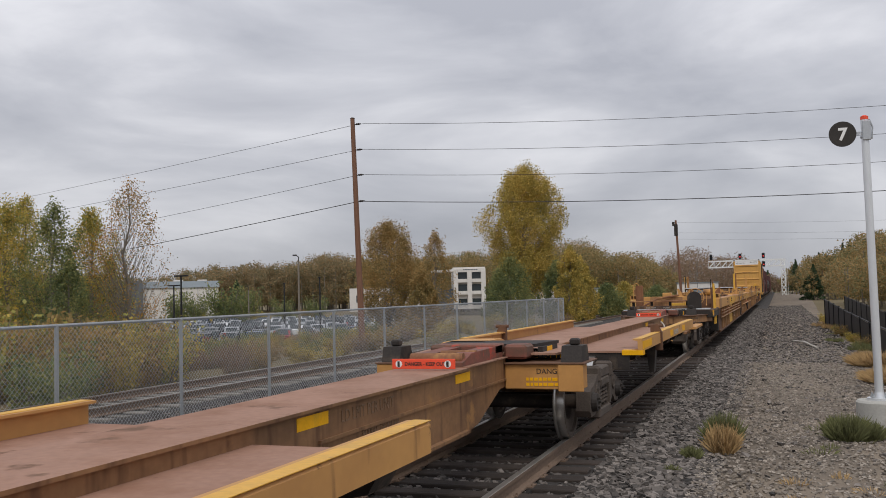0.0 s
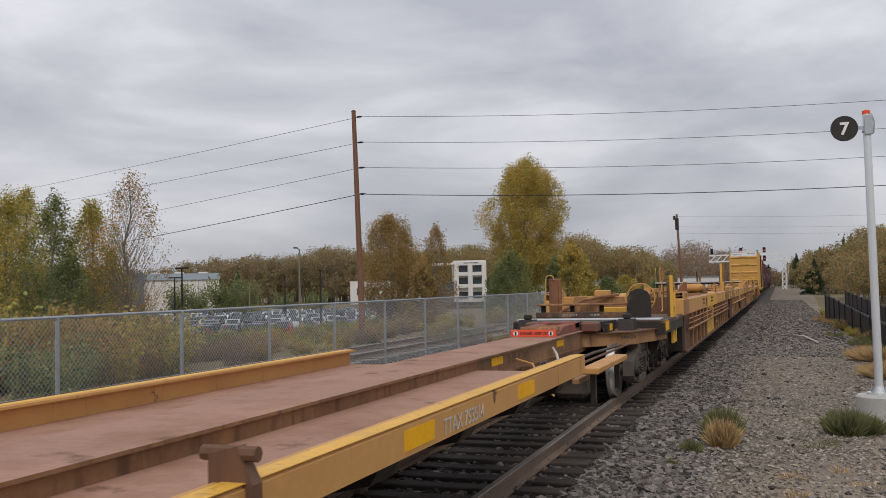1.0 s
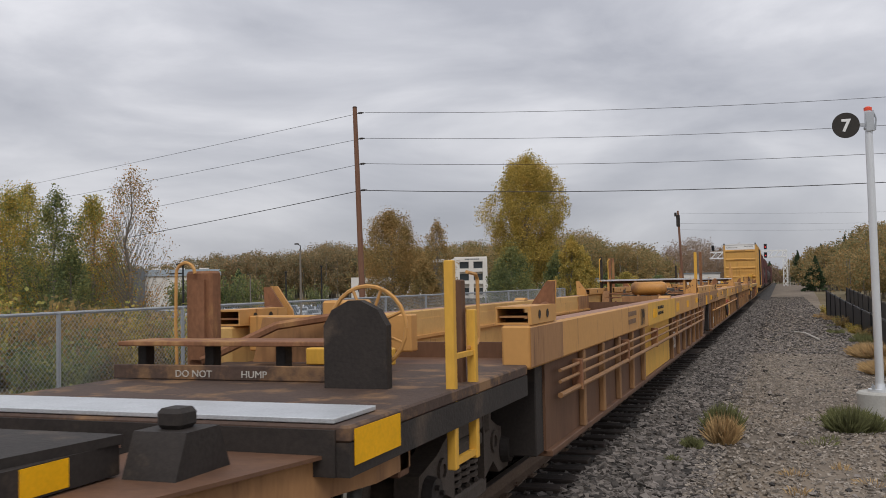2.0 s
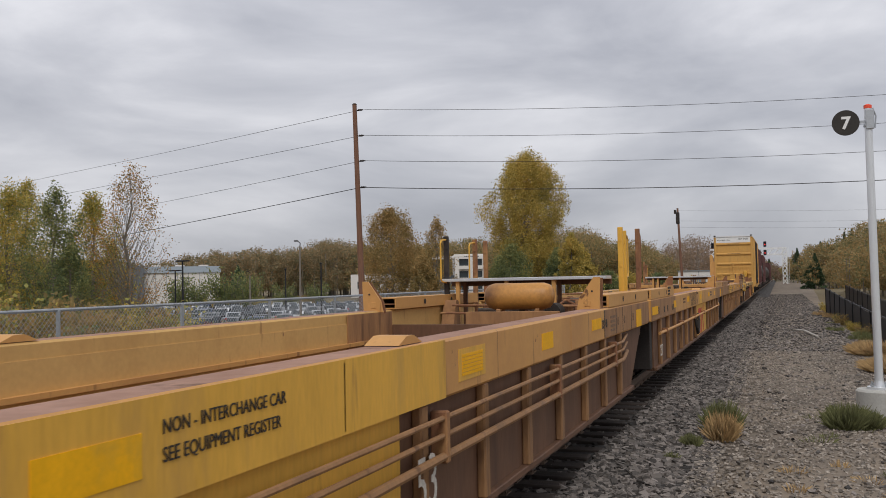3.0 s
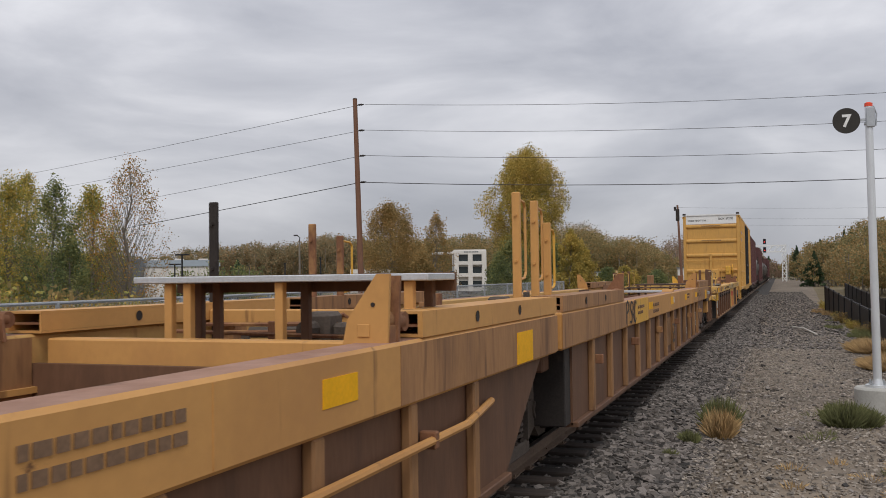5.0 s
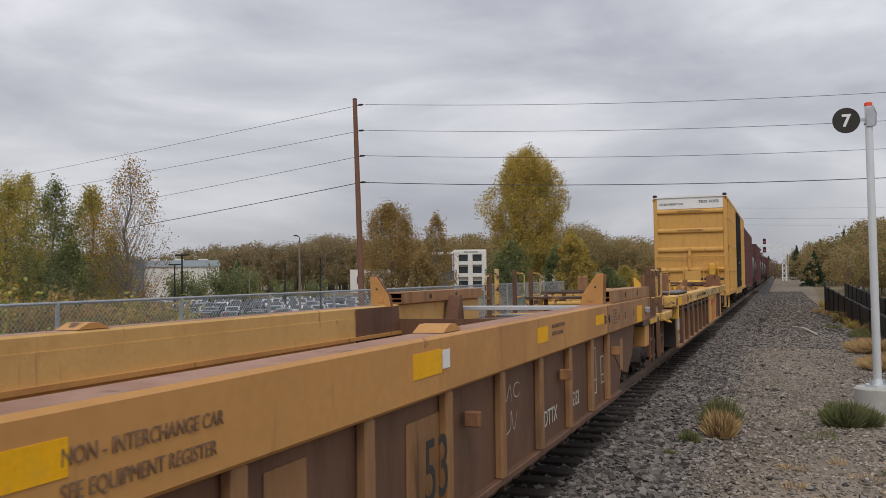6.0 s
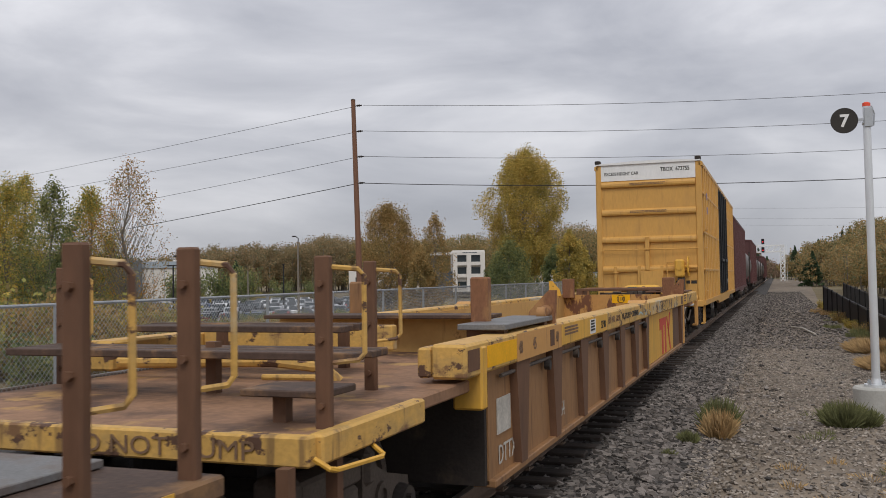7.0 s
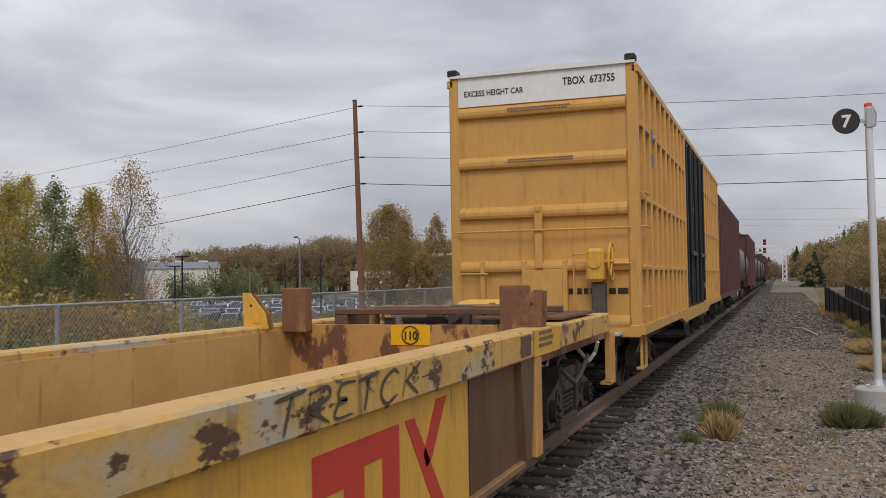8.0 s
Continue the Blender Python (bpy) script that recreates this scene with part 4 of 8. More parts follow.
b = Build().tube([(0.5, 38.4, -0.26), (0.85, 36.4, -0.2), (1.2, 34.0, -0.27)], 0.035, 6)
tagged(part("fallen_stick", b, M["stencil"]), "pale bare branch lying on the gravel", "branch")


def guard_fence():
    """Black screened fence down the ramp beside the path, and its twin beyond."""
    for x_off, y_off, dz in ((0.0, 0.0, 0.0), (2.4, 22.0, -0.1)):
        f = root("black_fence", 0, 0, 0, "low black screened fence along the ramp", "fence", "ramp fences")
        line = [(2.42, 55.0, 1.08), (2.78, 45.0, 0.72), (3.12, 37.0, 0.46), (3.3, 32.5, 0.36), (3.55, 26.0, 0.2), (3.9, 18.0, 0.0)]
        line = [(x + x_off, y + y_off, z + dz) for x, y, z in line]
        for (xa, ya, za), (xb, yb, zb) in zip(line[:-1], line[1:]):
            n = max(2, round((ya - yb) / 2.4))
            for i in range(n):
                p = [xa + (xb - xa) * i / n, ya + (yb - ya) * i / n, za + (zb - za) * i / n]
                q = [xa + (xb - xa) * (i + 1) / n, ya + (yb - ya) * (i + 1) / n, za + (zb - za) * (i + 1) / n]
                part("post", Build().box(p[0] - 0.04, p[0] + 0.04, p[1] - 0.04, p[1] + 0.04, -1.3, p[2] + 0.06, 0.01), M["mesh_black"], f)
                part("panel", Build().add([(p[0], p[1] - 0.04, -1.2), (q[0], q[1] + 0.04, -1.2), (q[0], q[1] + 0.04, q[2] - 0.05), (p[0], p[1] - 0.04, p[2] - 0.05), (p[0] + 0.02, p[1] - 0.04, -1.2), (q[0] + 0.02, q[1] + 0.04, -1.2), (q[0] + 0.02, q[1] + 0.04, q[2] - 0.05), (p[0] + 0.02, p[1] - 0.04, p[2] - 0.05)],
                                           [(0, 1, 2, 3), (7, 6, 5, 4), (0, 4, 5, 1), (1, 5, 6, 2), (2, 6, 7, 3), (3, 7, 4, 0)]), M["mesh_black"], f)
                part("rail", Build().cyl(p, q, 0.03, n=6), M["mesh_black"], f)


guard_fence()


def far_woods():
    """Distant autumn woods: many crowns of loose leaf clumps."""
    def wood(name, spots, leaf, label, seed, per=150, clump=0.75):
        rng = np.random.default_rng(seed)
        cs, sp = [], []
        tb = Build()
        for x, y, z, h, w in spots:
            tb.cyl((x, y, z - 1), (x, y, z + h * 0.75), 0.018 * h, 0.006 * h, 4, caps=False)
            for k in range(30):
                u = rng.uniform(0.12, 1.0)
                rr = w * 0.5 * math.sin(math.pi * (0.2 + 0.58 * u)) * math.sqrt(rng.uniform(0, 1))
                a = rng.uniform(0, 6.283)
                cs.append((x + rr * math.cos(a), y + rr * math.sin(a), z + h * (0.08 + 0.86 * u)))
                sp.append(0.06 * h * rng.uniform(0.6, 1.1))
        v, f = leaf_cloud(cs, np.array(sp)[:, None] * np.array([[1, 1, 0.9]]), per // 30 + 1, clump, rng)
        w = root(name, 0, 0, 0, label, "woodland", kind="stuff")
        part("trunks", tb, M["bark"], w)
        part("crowns", array_mesh("crowns", v, f, LEAF[leaf]), None, w)

    rng = np.random.default_rng(5)

    def band(px0, px1, tops, r0, r1, n, spread):
        out = []
        for i in range(n):
            px = rng.uniform(px0, px1)
            r = rng.uniform(r0, r1)
            x, y = there(px, r)
            top = height_at(px, np.interp(px, *zip(*tops)) + rng.uniform(-1, 26), r)
            z = ground_z(x, y)
            out.append((x, y, z, max(5.0, top - z), spread * rng.uniform(0.7, 1.3)))
        return out

    left = ((-100, 430), (280, 452), (340, 440), (400, 432), (530, 426), (560, 420), (600, 408), (640, 418), (660, 430))
    wood("far_wood", band(-120, 700, left, 330, 420, 330, 13), "wood", "distant brown autumn wood on a low ridge", 1, 1500, 0.55)
    mid = ((640, 425), (800, 416), (850, 410), (900, 420), (1000, 398), (1030, 392), (1080, 412), (1130, 422), (1170, 440))
    wood("far_wood", band(640, 1185, mid, 236, 300, 230, 10), "wood_gold", "golden-brown autumn wood behind the buildings", 2, 1400, 0.4)
    cen = ((1170, 445), (1190, 412), (1240, 408), (1260, 430), (1290, 415), (1320, 430), (1345, 445), (1380, 475))
    wood("far_wood", band(1165, 1385, cen, 290, 420, 110, 10), "twig", "thin half-bare trees beyond the tracks", 3, 450, 0.45)
    right = ((1375, 478), (1400, 462), (1412, 438), (1440, 430), (1480, 420), (1510, 405), (1530, 392), (1568, 380), (1650, 370))
    wood("far_wood", band(1446, 1690, right, 150, 250, 170, 7), "wood_gold", "golden-brown autumn wood on the bank beside the path", 4, 900, 0.3)
    low = ((1385, 490), (1420, 470), (1480, 455), (1568, 440), (1680, 440))
    wood("far_wood", band(1496, 1720, low, 85, 125, 70, 4.5), "wood_gold", "rank autumn saplings on the bank", 6, 1000, 0.2)
    wood("far_wood", band(1402, 1480, ((1395, 462), (1412, 440), (1480, 432)), 270, 330, 40, 8), "wood_gold", "distant golden-brown trees beyond the signal gantry", 8, 500, 0.5)
    # dark firs
    spots = []
    for px, py, r, w in ((1441, 446, 150, 3.6), (1428, 470, 155, 2.6), (1452, 425, 260, 7), (1495, 408, 260, 8), (1508, 402, 270, 8), (1410, 436, 280, 7), (420, 462, 200, 6), (1345, 440, 330, 8), (1360, 455, 340, 8)):
        x, y = there(px, r)
        z = ground_z(x, y)
        h = height_at(px, py, r) - z
        fir = root("fir_tree", x, y, z, "dark green fir tree among autumn woods", "tree")
        part("trunk", Build().cyl((0, 0, -0.5), (0, 0, h * 0.95), 0.02 * h, 0.01, 6), M["bark"], fir)
        cs, sp = [], []
        for k in range(90):
            u = rng.uniform(0, 1) ** 0.8
            rr = w * 0.5 * (1 - u) * rng.uniform(0.3, 1.0)
            a = rng.uniform(0, 6.283)
            cs.append((rr * math.cos(a), rr * math.sin(a), h * (0.08 + 0.9 * u) - 0.2 * rr))
            sp.append((0.07 * w * (1.15 - u), 0.07 * w * (1.15 - u), 0.02 * h))
        v, f = leaf_cloud(cs, np.array(sp), 34, 0.3, rng)
        part("crown", array_mesh("crown", v, f, LEAF["fir"]), None, fir)


far_woods()


# ---------------------------------------------------------------- buildings, car park and lamps beyond the tracks
def windows(parent, w, x0, x1, z0, z1, y=-0.01):
    g = part("window", Build().box(x0, x1, y - 0.02, y + 0.03, z0, z1), M["pane"], parent)
    t = 0.12
    part("frame", Build().box(x0 - t, x1 + t, y - 0.1, y, z1, z1 + t).box(x0 - t, x1 + t, y - 0.1, y, z0 - t, z0).box(x0 - t, x0, y - 0.1, y, z0, z1).box(x1, x1 + t, y - 0.1, y, z0, z1), M["wall_white"], g)


def buildings():
    # warehouse: pale wall, grey upper roof band, dark grey wing
    x, y = there(322, 262)
    w = root("warehouse", x, y, -2.7, "long pale warehouse with a grey roof and dark grey wing", "warehouse")
    w.matrix_world = pose(x, y, -2.7, 0, 0, az(322) + 4)
    part("wall", Build().box(-10, 10, 0, 40, 0, 8.5), M["wall_white"], w)
    part("roof", Build().prism([(-0.4, 8.5), (40.4, 8.5), (40, 10.3), (2.4, 10.3)], "x", -10.3, 10.3), M["roof_grey"], w)
    part("wing", Build().box(-21, -10.1, -2, 30, 0, 10.6), M["wall_grey"], w, "dark grey wing")
    for k in range(3):
        part("roof_vent", Build().box(-8 + 6.5 * k, -5.5 + 6.5 * k, 6, 9, 10.3, 10.75, 0.1), M["wall_white"], w)
    for k in range(6):
        part("wall_seam", Build().box(-7.2 + 2.9 * k, -7.1 + 2.9 * k, -0.03, 0, 0, 8.5), M["roof_grey"], w)
    # office block with big framed openings and low wings
    x, y = there(832, 205)
    o = root("office_building", x, y, -1.6, "white office building with dark glazing and low wings", "office building")
    o.matrix_world = pose(x, y, -1.3, 0, 0, az(832) + 3)
    part("wall", Build().box(-3.6, 3.6, 0.4, 14, 0, 9.3), M["wall_white"], o)
    for i in range(3):
        part("pier", Build().box(-3.6 + 3.1 * i, -2.6 + 3.1 * i, -0.6, 0.4, 0, 8.4), M["wall_white"], o)
    for z in (3.2, 5.9, 8.2):
        part("spandrel", Build().box(-3.6, 3.6, -0.5, 0.4, z, z + 0.75), M["wall_white"], o)
    for i in range(2):
        for z in (0.8, 4.0, 6.7):
            windows(o, 0, -2.55 + 3.1 * i, -0.55 + 3.1 * i, z, z + 1.5, 0.38)
    bars(o, on_front(-1.4, -0.52, 8.62), 3.2, 1, 0.24, M["wall_grey"], "sign")
    part("canopy", Build().box(-8.5, -3.6, -0.8, 6, 8.3, 8.8, 0.05), M["wall_white"], o)
    part("low_wing", Build().box(-27, -9, 2, 18, 0, 5.2), M["wall_white"], o)
    part("link", Build().box(-9, -3.6, 3, 16, 0, 4.6), M["wall_grey"], o)
    part("wing_roof", Build().box(-17, -8, 0.5, 16, 5.25, 5.7, 0.05), M["wall_white"], o)
    for i in range(5):
        windows(o, 0, -25.5 + 3.2 * i, -23.6 + 3.2 * i, 2.0, 3.6, 1.98)
    part("east_wing", Build().box(12, 21, 6, 20, 0, 8.0), M["wall_white"], o)
    windows(o, 0, 13, 16, 5.0, 7.0, 5.98)
    windows(o, 0, 17, 20, 5.0, 7.0, 5.98)
    # low white sheds by the far end of the fence
    for px, py, r, wd in ((1080, 484, 150, 6.5), (1235, 476, 190, 8.0), (1000, 452, 230, 7)):
        x, y = there(px, r)
        top = height_at(px, py, r) + 0.6
        s = root("white_shed", x, y, -0.6, "low white shed beyond the tracks", "shed", "white sheds")
        s.matrix_world = pose(x, y, -0.6, 0, 0, az(px))
        part("wall", Build().box(-wd / 2, wd / 2, 0, 6, 0, top), M["wall_white"], s)
        part("roof", Build().box(-wd / 2 - 0.2, wd / 2 + 0.2, -0.2, 6.2, top, top + 0.15), M["roof_grey"], s)
        part("door", Build().box(-wd / 6, wd / 6, -0.06, 0, 0, top * 0.7), M["roof_grey"], s)
        part("seam", Build().box(-0.05, 0.05, -0.03, 0, top * 0.7, top), M["roof_grey"], s)


buildings()


def car_park():
    rng = np.random.default_rng(21)
    v = [(*there(150, 88), -2.7), (*there(720, 88), -2.7), (*there(700, 185), -2.7), (*there(150, 185), -2.7)]
    tagged(part("car_park", array_mesh("car_park", v, [(0, 1, 2, 3)], M["asphalt"]), None), "wet grey asphalt car park full of cars", "car park", kind="structure")
    paints = [mat("car_paint_" + n, c, 0.25, 0.2, vary=0.05, bump=0.0, specular=0.6) for n, c in
              (("white", (0.75, 0.76, 0.77)), ("silver", (0.42, 0.44, 0.46)), ("black", (0.02, 0.02, 0.024)), ("grey", (0.16, 0.17, 0.18)), ("blue", (0.04, 0.07, 0.16)), ("red", (0.3, 0.03, 0.03)))]
    words = ("white", "silver", "black", "grey", "dark blue", "red")
    models = []
    for k, p in enumerate(paints):
        c = root("parked_car", 0, 0, 0, words[k] + " parked car in the car park", "car", "parked cars")
        body = [(-2.2, 0.3), (2.2, 0.3), (2.25, 0.62), (2.1, 0.8), (1.15, 0.92), (0.55, 1.36), (-1.0, 1.42), (-1.9, 1.0), (-2.2, 0.9)]
        part("body", Build().prism(body, "x", -0.86, 0.86), p, c)
        glass = [(1.0, 0.93), (0.5, 1.3), (-0.95, 1.35), (-1.65, 1.0)]
        part("side_glass", Build().prism(glass, "x", -0.875, 0.875), M["pane"], c)
        part("windscreen", Build().add([(-0.7, 1.19, 0.93), (0.7, 1.19, 0.93), (0.62, 0.62, 1.35), (-0.62, 0.62, 1.35)], [(0, 1, 2, 3)]), M["pane"], c)
        part("rear_window", Build().add([(-0.7, -1.93, 1.02), (0.7, -1.93, 1.02), (0.62, -1.08, 1.43), (-0.62, -1.08, 1.43)], [(3, 2, 1, 0)]), M["pane"], c)
        for xx in (-0.8, 0.8):
            for yy in (-1.35, 1.35):
                part("wheel", Build().cyl((xx - 0.1, yy, 0.32), (xx + 0.1, yy, 0.32), 0.32, n=12), M["tyre"], c)
        models.append(c)
    spots = []
    for row in range(9):
        r = (95, 101, 113, 119, 131, 137, 150, 156, 170)[row]
        px = 205 + rng.uniform(0, 20)
        while px < 690:
            if rng.uniform() < 0.86:
                spots.append((px, r))
            px += 1620 * 2.6 / r * rng.uniform(0.98, 1.08)
    for i, (px, r) in enumerate(spots):
        x, y = there(px, r)
        m = pose(x, y, -2.69, 0, 0, 28 + rng.uniform(-3, 3) + (180 if rng.uniform() < 0.5 else 0))
        k = int(rng.choice(6, p=[0.2, 0.22, 0.24, 0.2, 0.09, 0.05]))
        if i < 6:
            models[i].matrix_world = m
        else:
            copy_thing(models[k], m)
    for px, py, r, twin in ((322, 455, 98, 1), (309, 472, 112, 1), (567, 460, 110, 0), (504, 470, 120, 0)):
        x, y = there(px, r)
        top = height_at(px, py, r) + 2.7
        l = root("car_park_lamp", x, y, -2.7, "slim black car park lamp post", "street lamp", "car park lamps")
        part("post", Build().cyl((0, 0, 0), (0, 0, top), 0.11, 0.085, 8), M["mesh_black"], l)
        part("lamp_head", Build().box(-0.75 if twin else -0.1, 0.75 if twin else 0.1, -0.2, 0.2, top - 0.05, top + 0.1, 0.03), M["mesh_black"], l)
    for px, py, r in ((530, 420, 92), (441, 474, 150)):
        x, y = there(px, r)
        top = height_at(px, py, r) + 2.7
        l = root("street_lamp", x, y, -2.7, "tall pale street lamp post", "street lamp")
        part("post", Build().cyl((0, 0, 0), (0, 0, top - 0.6), 0.13, 0.09, 8), M["bark"], l)
        part("arm", Build().tube([(0, 0, top - 0.7), (0.05, 0, top - 0.2), (-0.25, 0, top)], 0.05, 6), M["dark"], l)
        part("lamp_head", Build().box(-0.6, -0.2, -0.12, 0.12, top - 0.05, top + 0.08, 0.03), M["dark"], l)


car_park()


# ---------------------------------------------------------------- the train
SPEED = 12.668
TRAIN, WHEELSETS = [], []
W = 1.5                      # half the width of a car


def vehicle(name, s, label, category):
    """A car of the train; s is its near end along the track at the start."""
    ob = root(name, TRACK_X, s, 0, label, category, "cars of the freight train")
    TRAIN.append((ob, s))
    return ob


def mesh_of(b, material, name, smooth=False):
    me = b.mesh(name, smooth)
    me.materials.append(material)
    return me


def truck_meshes():
    """Three-piece freight truck: cast side frames, bolster, springs, bearing caps and two wheelsets."""
    side = Build()
    # frame as a ring of thick members round the spring window
    side.prism([(-1.08, 0.36), (-1.02, 0.28), (-0.76, 0.28), (-0.6, 0.4), (-0.36, 0.3), (-0.36, 0.84), (-0.72, 0.68), (-1.05, 0.6)], "x", -0.09, 0.09)
    side.prism([(1.08, 0.36), (1.02, 0.28), (0.76, 0.28), (0.6, 0.4), (0.36, 0.3), (0.36, 0.84), (0.72, 0.68), (1.05, 0.6)], "x", -0.09, 0.09)
    side.box(-0.09, 0.09, -0.36, 0.36, 0.7, 0.84, 0.02).box(-0.09, 0.09, -0.42, 0.42, 0.18, 0.31, 0.02)
    side.box(-0.12, 0.12, -0.5, -0.38, 0.66, 0.88, 0.03).box(-0.12, 0.12, 0.38, 0.5, 0.66, 0.88, 0.03)
    for y in (-0.62, 0.62):
        side.lathe([(0.09, 0.09), (0.11, 0.09), (0.11, 0.05), (0.06, 0.05)], (0, y, 0.56), "x", 12)
    spring = Build()
    pts = [(0.07 * math.cos(a), 0.07 * math.sin(a), 0.325 + 0.255 * a / (2 * math.pi * 5)) for a in [2 * math.pi * k / 12 for k in range(61)]]
    spring.tube(pts, 0.019, 5)
    seat = Build().box(-0.1, 0.1, -0.3, 0.3, 0.585, 0.7, 0.02)
    cap = Build().lathe([(0, 0.0), (0.0, 0.11), (-0.06, 0.125), (-0.14, 0.125)], (0.16, 0, 0.457), "x", 16)
    for k in range(3):
        a = k * 2.094
        cap.cyl((0.15, 0.06 * math.cos(a), 0.457 + 0.06 * math.sin(a)), (0.19, 0.06 * math.cos(a), 0.457 + 0.06 * math.sin(a)), 0.02, n=6)
    bolster = Build().box(-1.0, 1.0, -0.22, 0.22, 0.55, 0.8, 0.05).cyl((0, 0, 0.75), (0, 0, 0.95), 0.2, n=16).box(-0.7, -0.5, -0.14, 0.14, 0.78, 0.86).box(0.5, 0.7, -0.14, 0.14, 0.78, 0.86)
    beam = Build().cyl((-0.85, 0, 0.42), (0.85, 0, 0.42), 0.05, n=8).box(-0.72, -0.6, -0.08, 0.08, 0.3, 0.6).box(0.6, 0.72, -0.08, 0.08, 0.3, 0.6)
    wheel = Build().lathe([(-0.07, 0.12), (-0.07, 0.2), (0.03, 0.23), (0.04, 0.38), (0.075, 0.385), (0.075, 0.44), (0.07, 0.457)], (0.74, 0, 0), "x", 32)
    wheel.lathe([(-0.055, 0.485), (-0.07, 0.45), (-0.07, 0.385), (-0.02, 0.37), (-0.02, 0.23), (-0.08, 0.2), (-0.08, 0.1)], (0.74, 0, 0), "x", 32)
    tread = Build().lathe([(0.0725, 0.456), (0.06, 0.4595), (-0.03, 0.462), (-0.045, 0.487), (-0.058, 0.487)], (0.74, 0, 0), "x", 40)
    wt = mesh_of(tread, M["tread"], "tread", True)
    return dict(side=mesh_of(side, M["grime"], "side_frame"), spring=mesh_of(spring, M["grime"], "spring"), seat=mesh_of(seat, M["grime"], "spring_seat"), cap=mesh_of(cap, M["dark"], "bearing_cap"), bolster=mesh_of(bolster, M["dark"], "bolster"),
                beam=mesh_of(beam, M["dark"], "brake_beam"), wheel=mesh_of(wheel, M["grime"], "wheel", True), tread=wt, axle=mesh_of(Build().cyl((-1.08, 0, 0), (1.08, 0, 0), 0.09, n=12), M["dark"], "axle", True))


TM = truck_meshes()


def truck(car, y, base=0.9, spin=True):
    t = part("truck", TM["bolster"], None, car, "dark grimy cast-steel freight truck")
    t.matrix_basis = pose(0, y, 0)
    for sx in (-1, 1):
        part("side_frame", TM["side"], None, t).matrix_basis = pose(sx * 1.0, 0, 0) if sx > 0 else pose(-1.0, 0, 0, 0, 0, 180)
        part("spring_seat", TM["seat"], None, t).matrix_basis = pose(sx * 1.0, 0, 0)
        for dy in (-0.2, 0.0, 0.2):
            part("spring", TM["spring"], None, t).matrix_basis = pose(sx * 1.0, dy, 0)
        for sy in (-1, 1):
            part("bearing_cap", TM["cap"], None, t).matrix_basis = pose(sx * 1.0, sy * base, 0, 0, 0, 0 if sx > 0 else 180)
    for sy in (-1, 1):
        part("brake_beam", TM["beam"], None, t).matrix_basis = pose(0, sy * 0.48, 0)
        # the two axles with their wheels turn
        for sx in (-1, 1):
            for kind in ("wheel", "tread"):
                ob = part(kind, TM[kind], None, t)
                flip = 180 if sx < 0 else 0
                ob.matrix_basis = pose(0, sy * base, 0.46, 0, 0, flip)
                if spin and kind == "wheel" and sx > 0:
                    WHEELSETS.append((ob, sy * base))
        part("axle", TM["axle"], None, t).matrix_basis = pose(0, sy * base, 0.46)
    return t


def grab_loop(b, p, q, out, r=0.013):
    """A bent bar handhold from p to q, standing off by out."""
    p, q, out = Vector(p), Vector(q), Vector(out)
    b.tube([p, p + out * 0.85 + (q - p) * 0.03, p + out + (q - p) * 0.1, q + out + (p - q) * 0.1, q + out * 0.85 + (p - q) * 0.03, q], r, 6)


def stanchion(car, x, y, z0, z1, material, loop=None, loop_mat=None):
    b = Build().box(x - 0.038, x + 0.038, y - 0.025, y + 0.025, z0, z1, 0.008).box(x - 0.07, x + 0.07, y - 0.05, y + 0.05, z0, z0 + 0.03)
    for z in (z0 + 0.2 * (z1 - z0), z0 + 0.55 * (z1 - z0), z0 + 0.85 * (z1 - z0)):
        b.cyl((x, y - 0.045, z), (x, y + 0.045, z), 0.016, n=6)
    st = part("stanchion", b, material, car)
    if loop:
        h = Build()
        grab_loop(h, (x, y, z1 - 0.05), (x, y, z0 + 0.42 * (z1 - z0)), loop)
        part("handhold", h, loop_mat or M["yellow"], st)
    return st


def decal(car, y0, y1, z0, z1, material=None, x=W, name="reflector"):
    return part(name, Build().box(x, x + 0.004, y0, y1, z0, z1), material or M["decal"], car)


def decal_striped(car, y0, y1, z0, z1, x=W):
    part("reflector_plate", Build().box(x, x + 0.003, y0 - 0.06, y1 + 0.06, z0 - 0.03, z1 + 0.03), M["yellow"], car)
    b = Build()
    n = 6
    for i in range(n):
        a = z0 + (z1 - z0) * i / n
        b.box(x + 0.003, x + 0.006, y0, y1, a, a + 0.78 * (z1 - z0) / n)
    part("reflector", b, M["decal"], car)


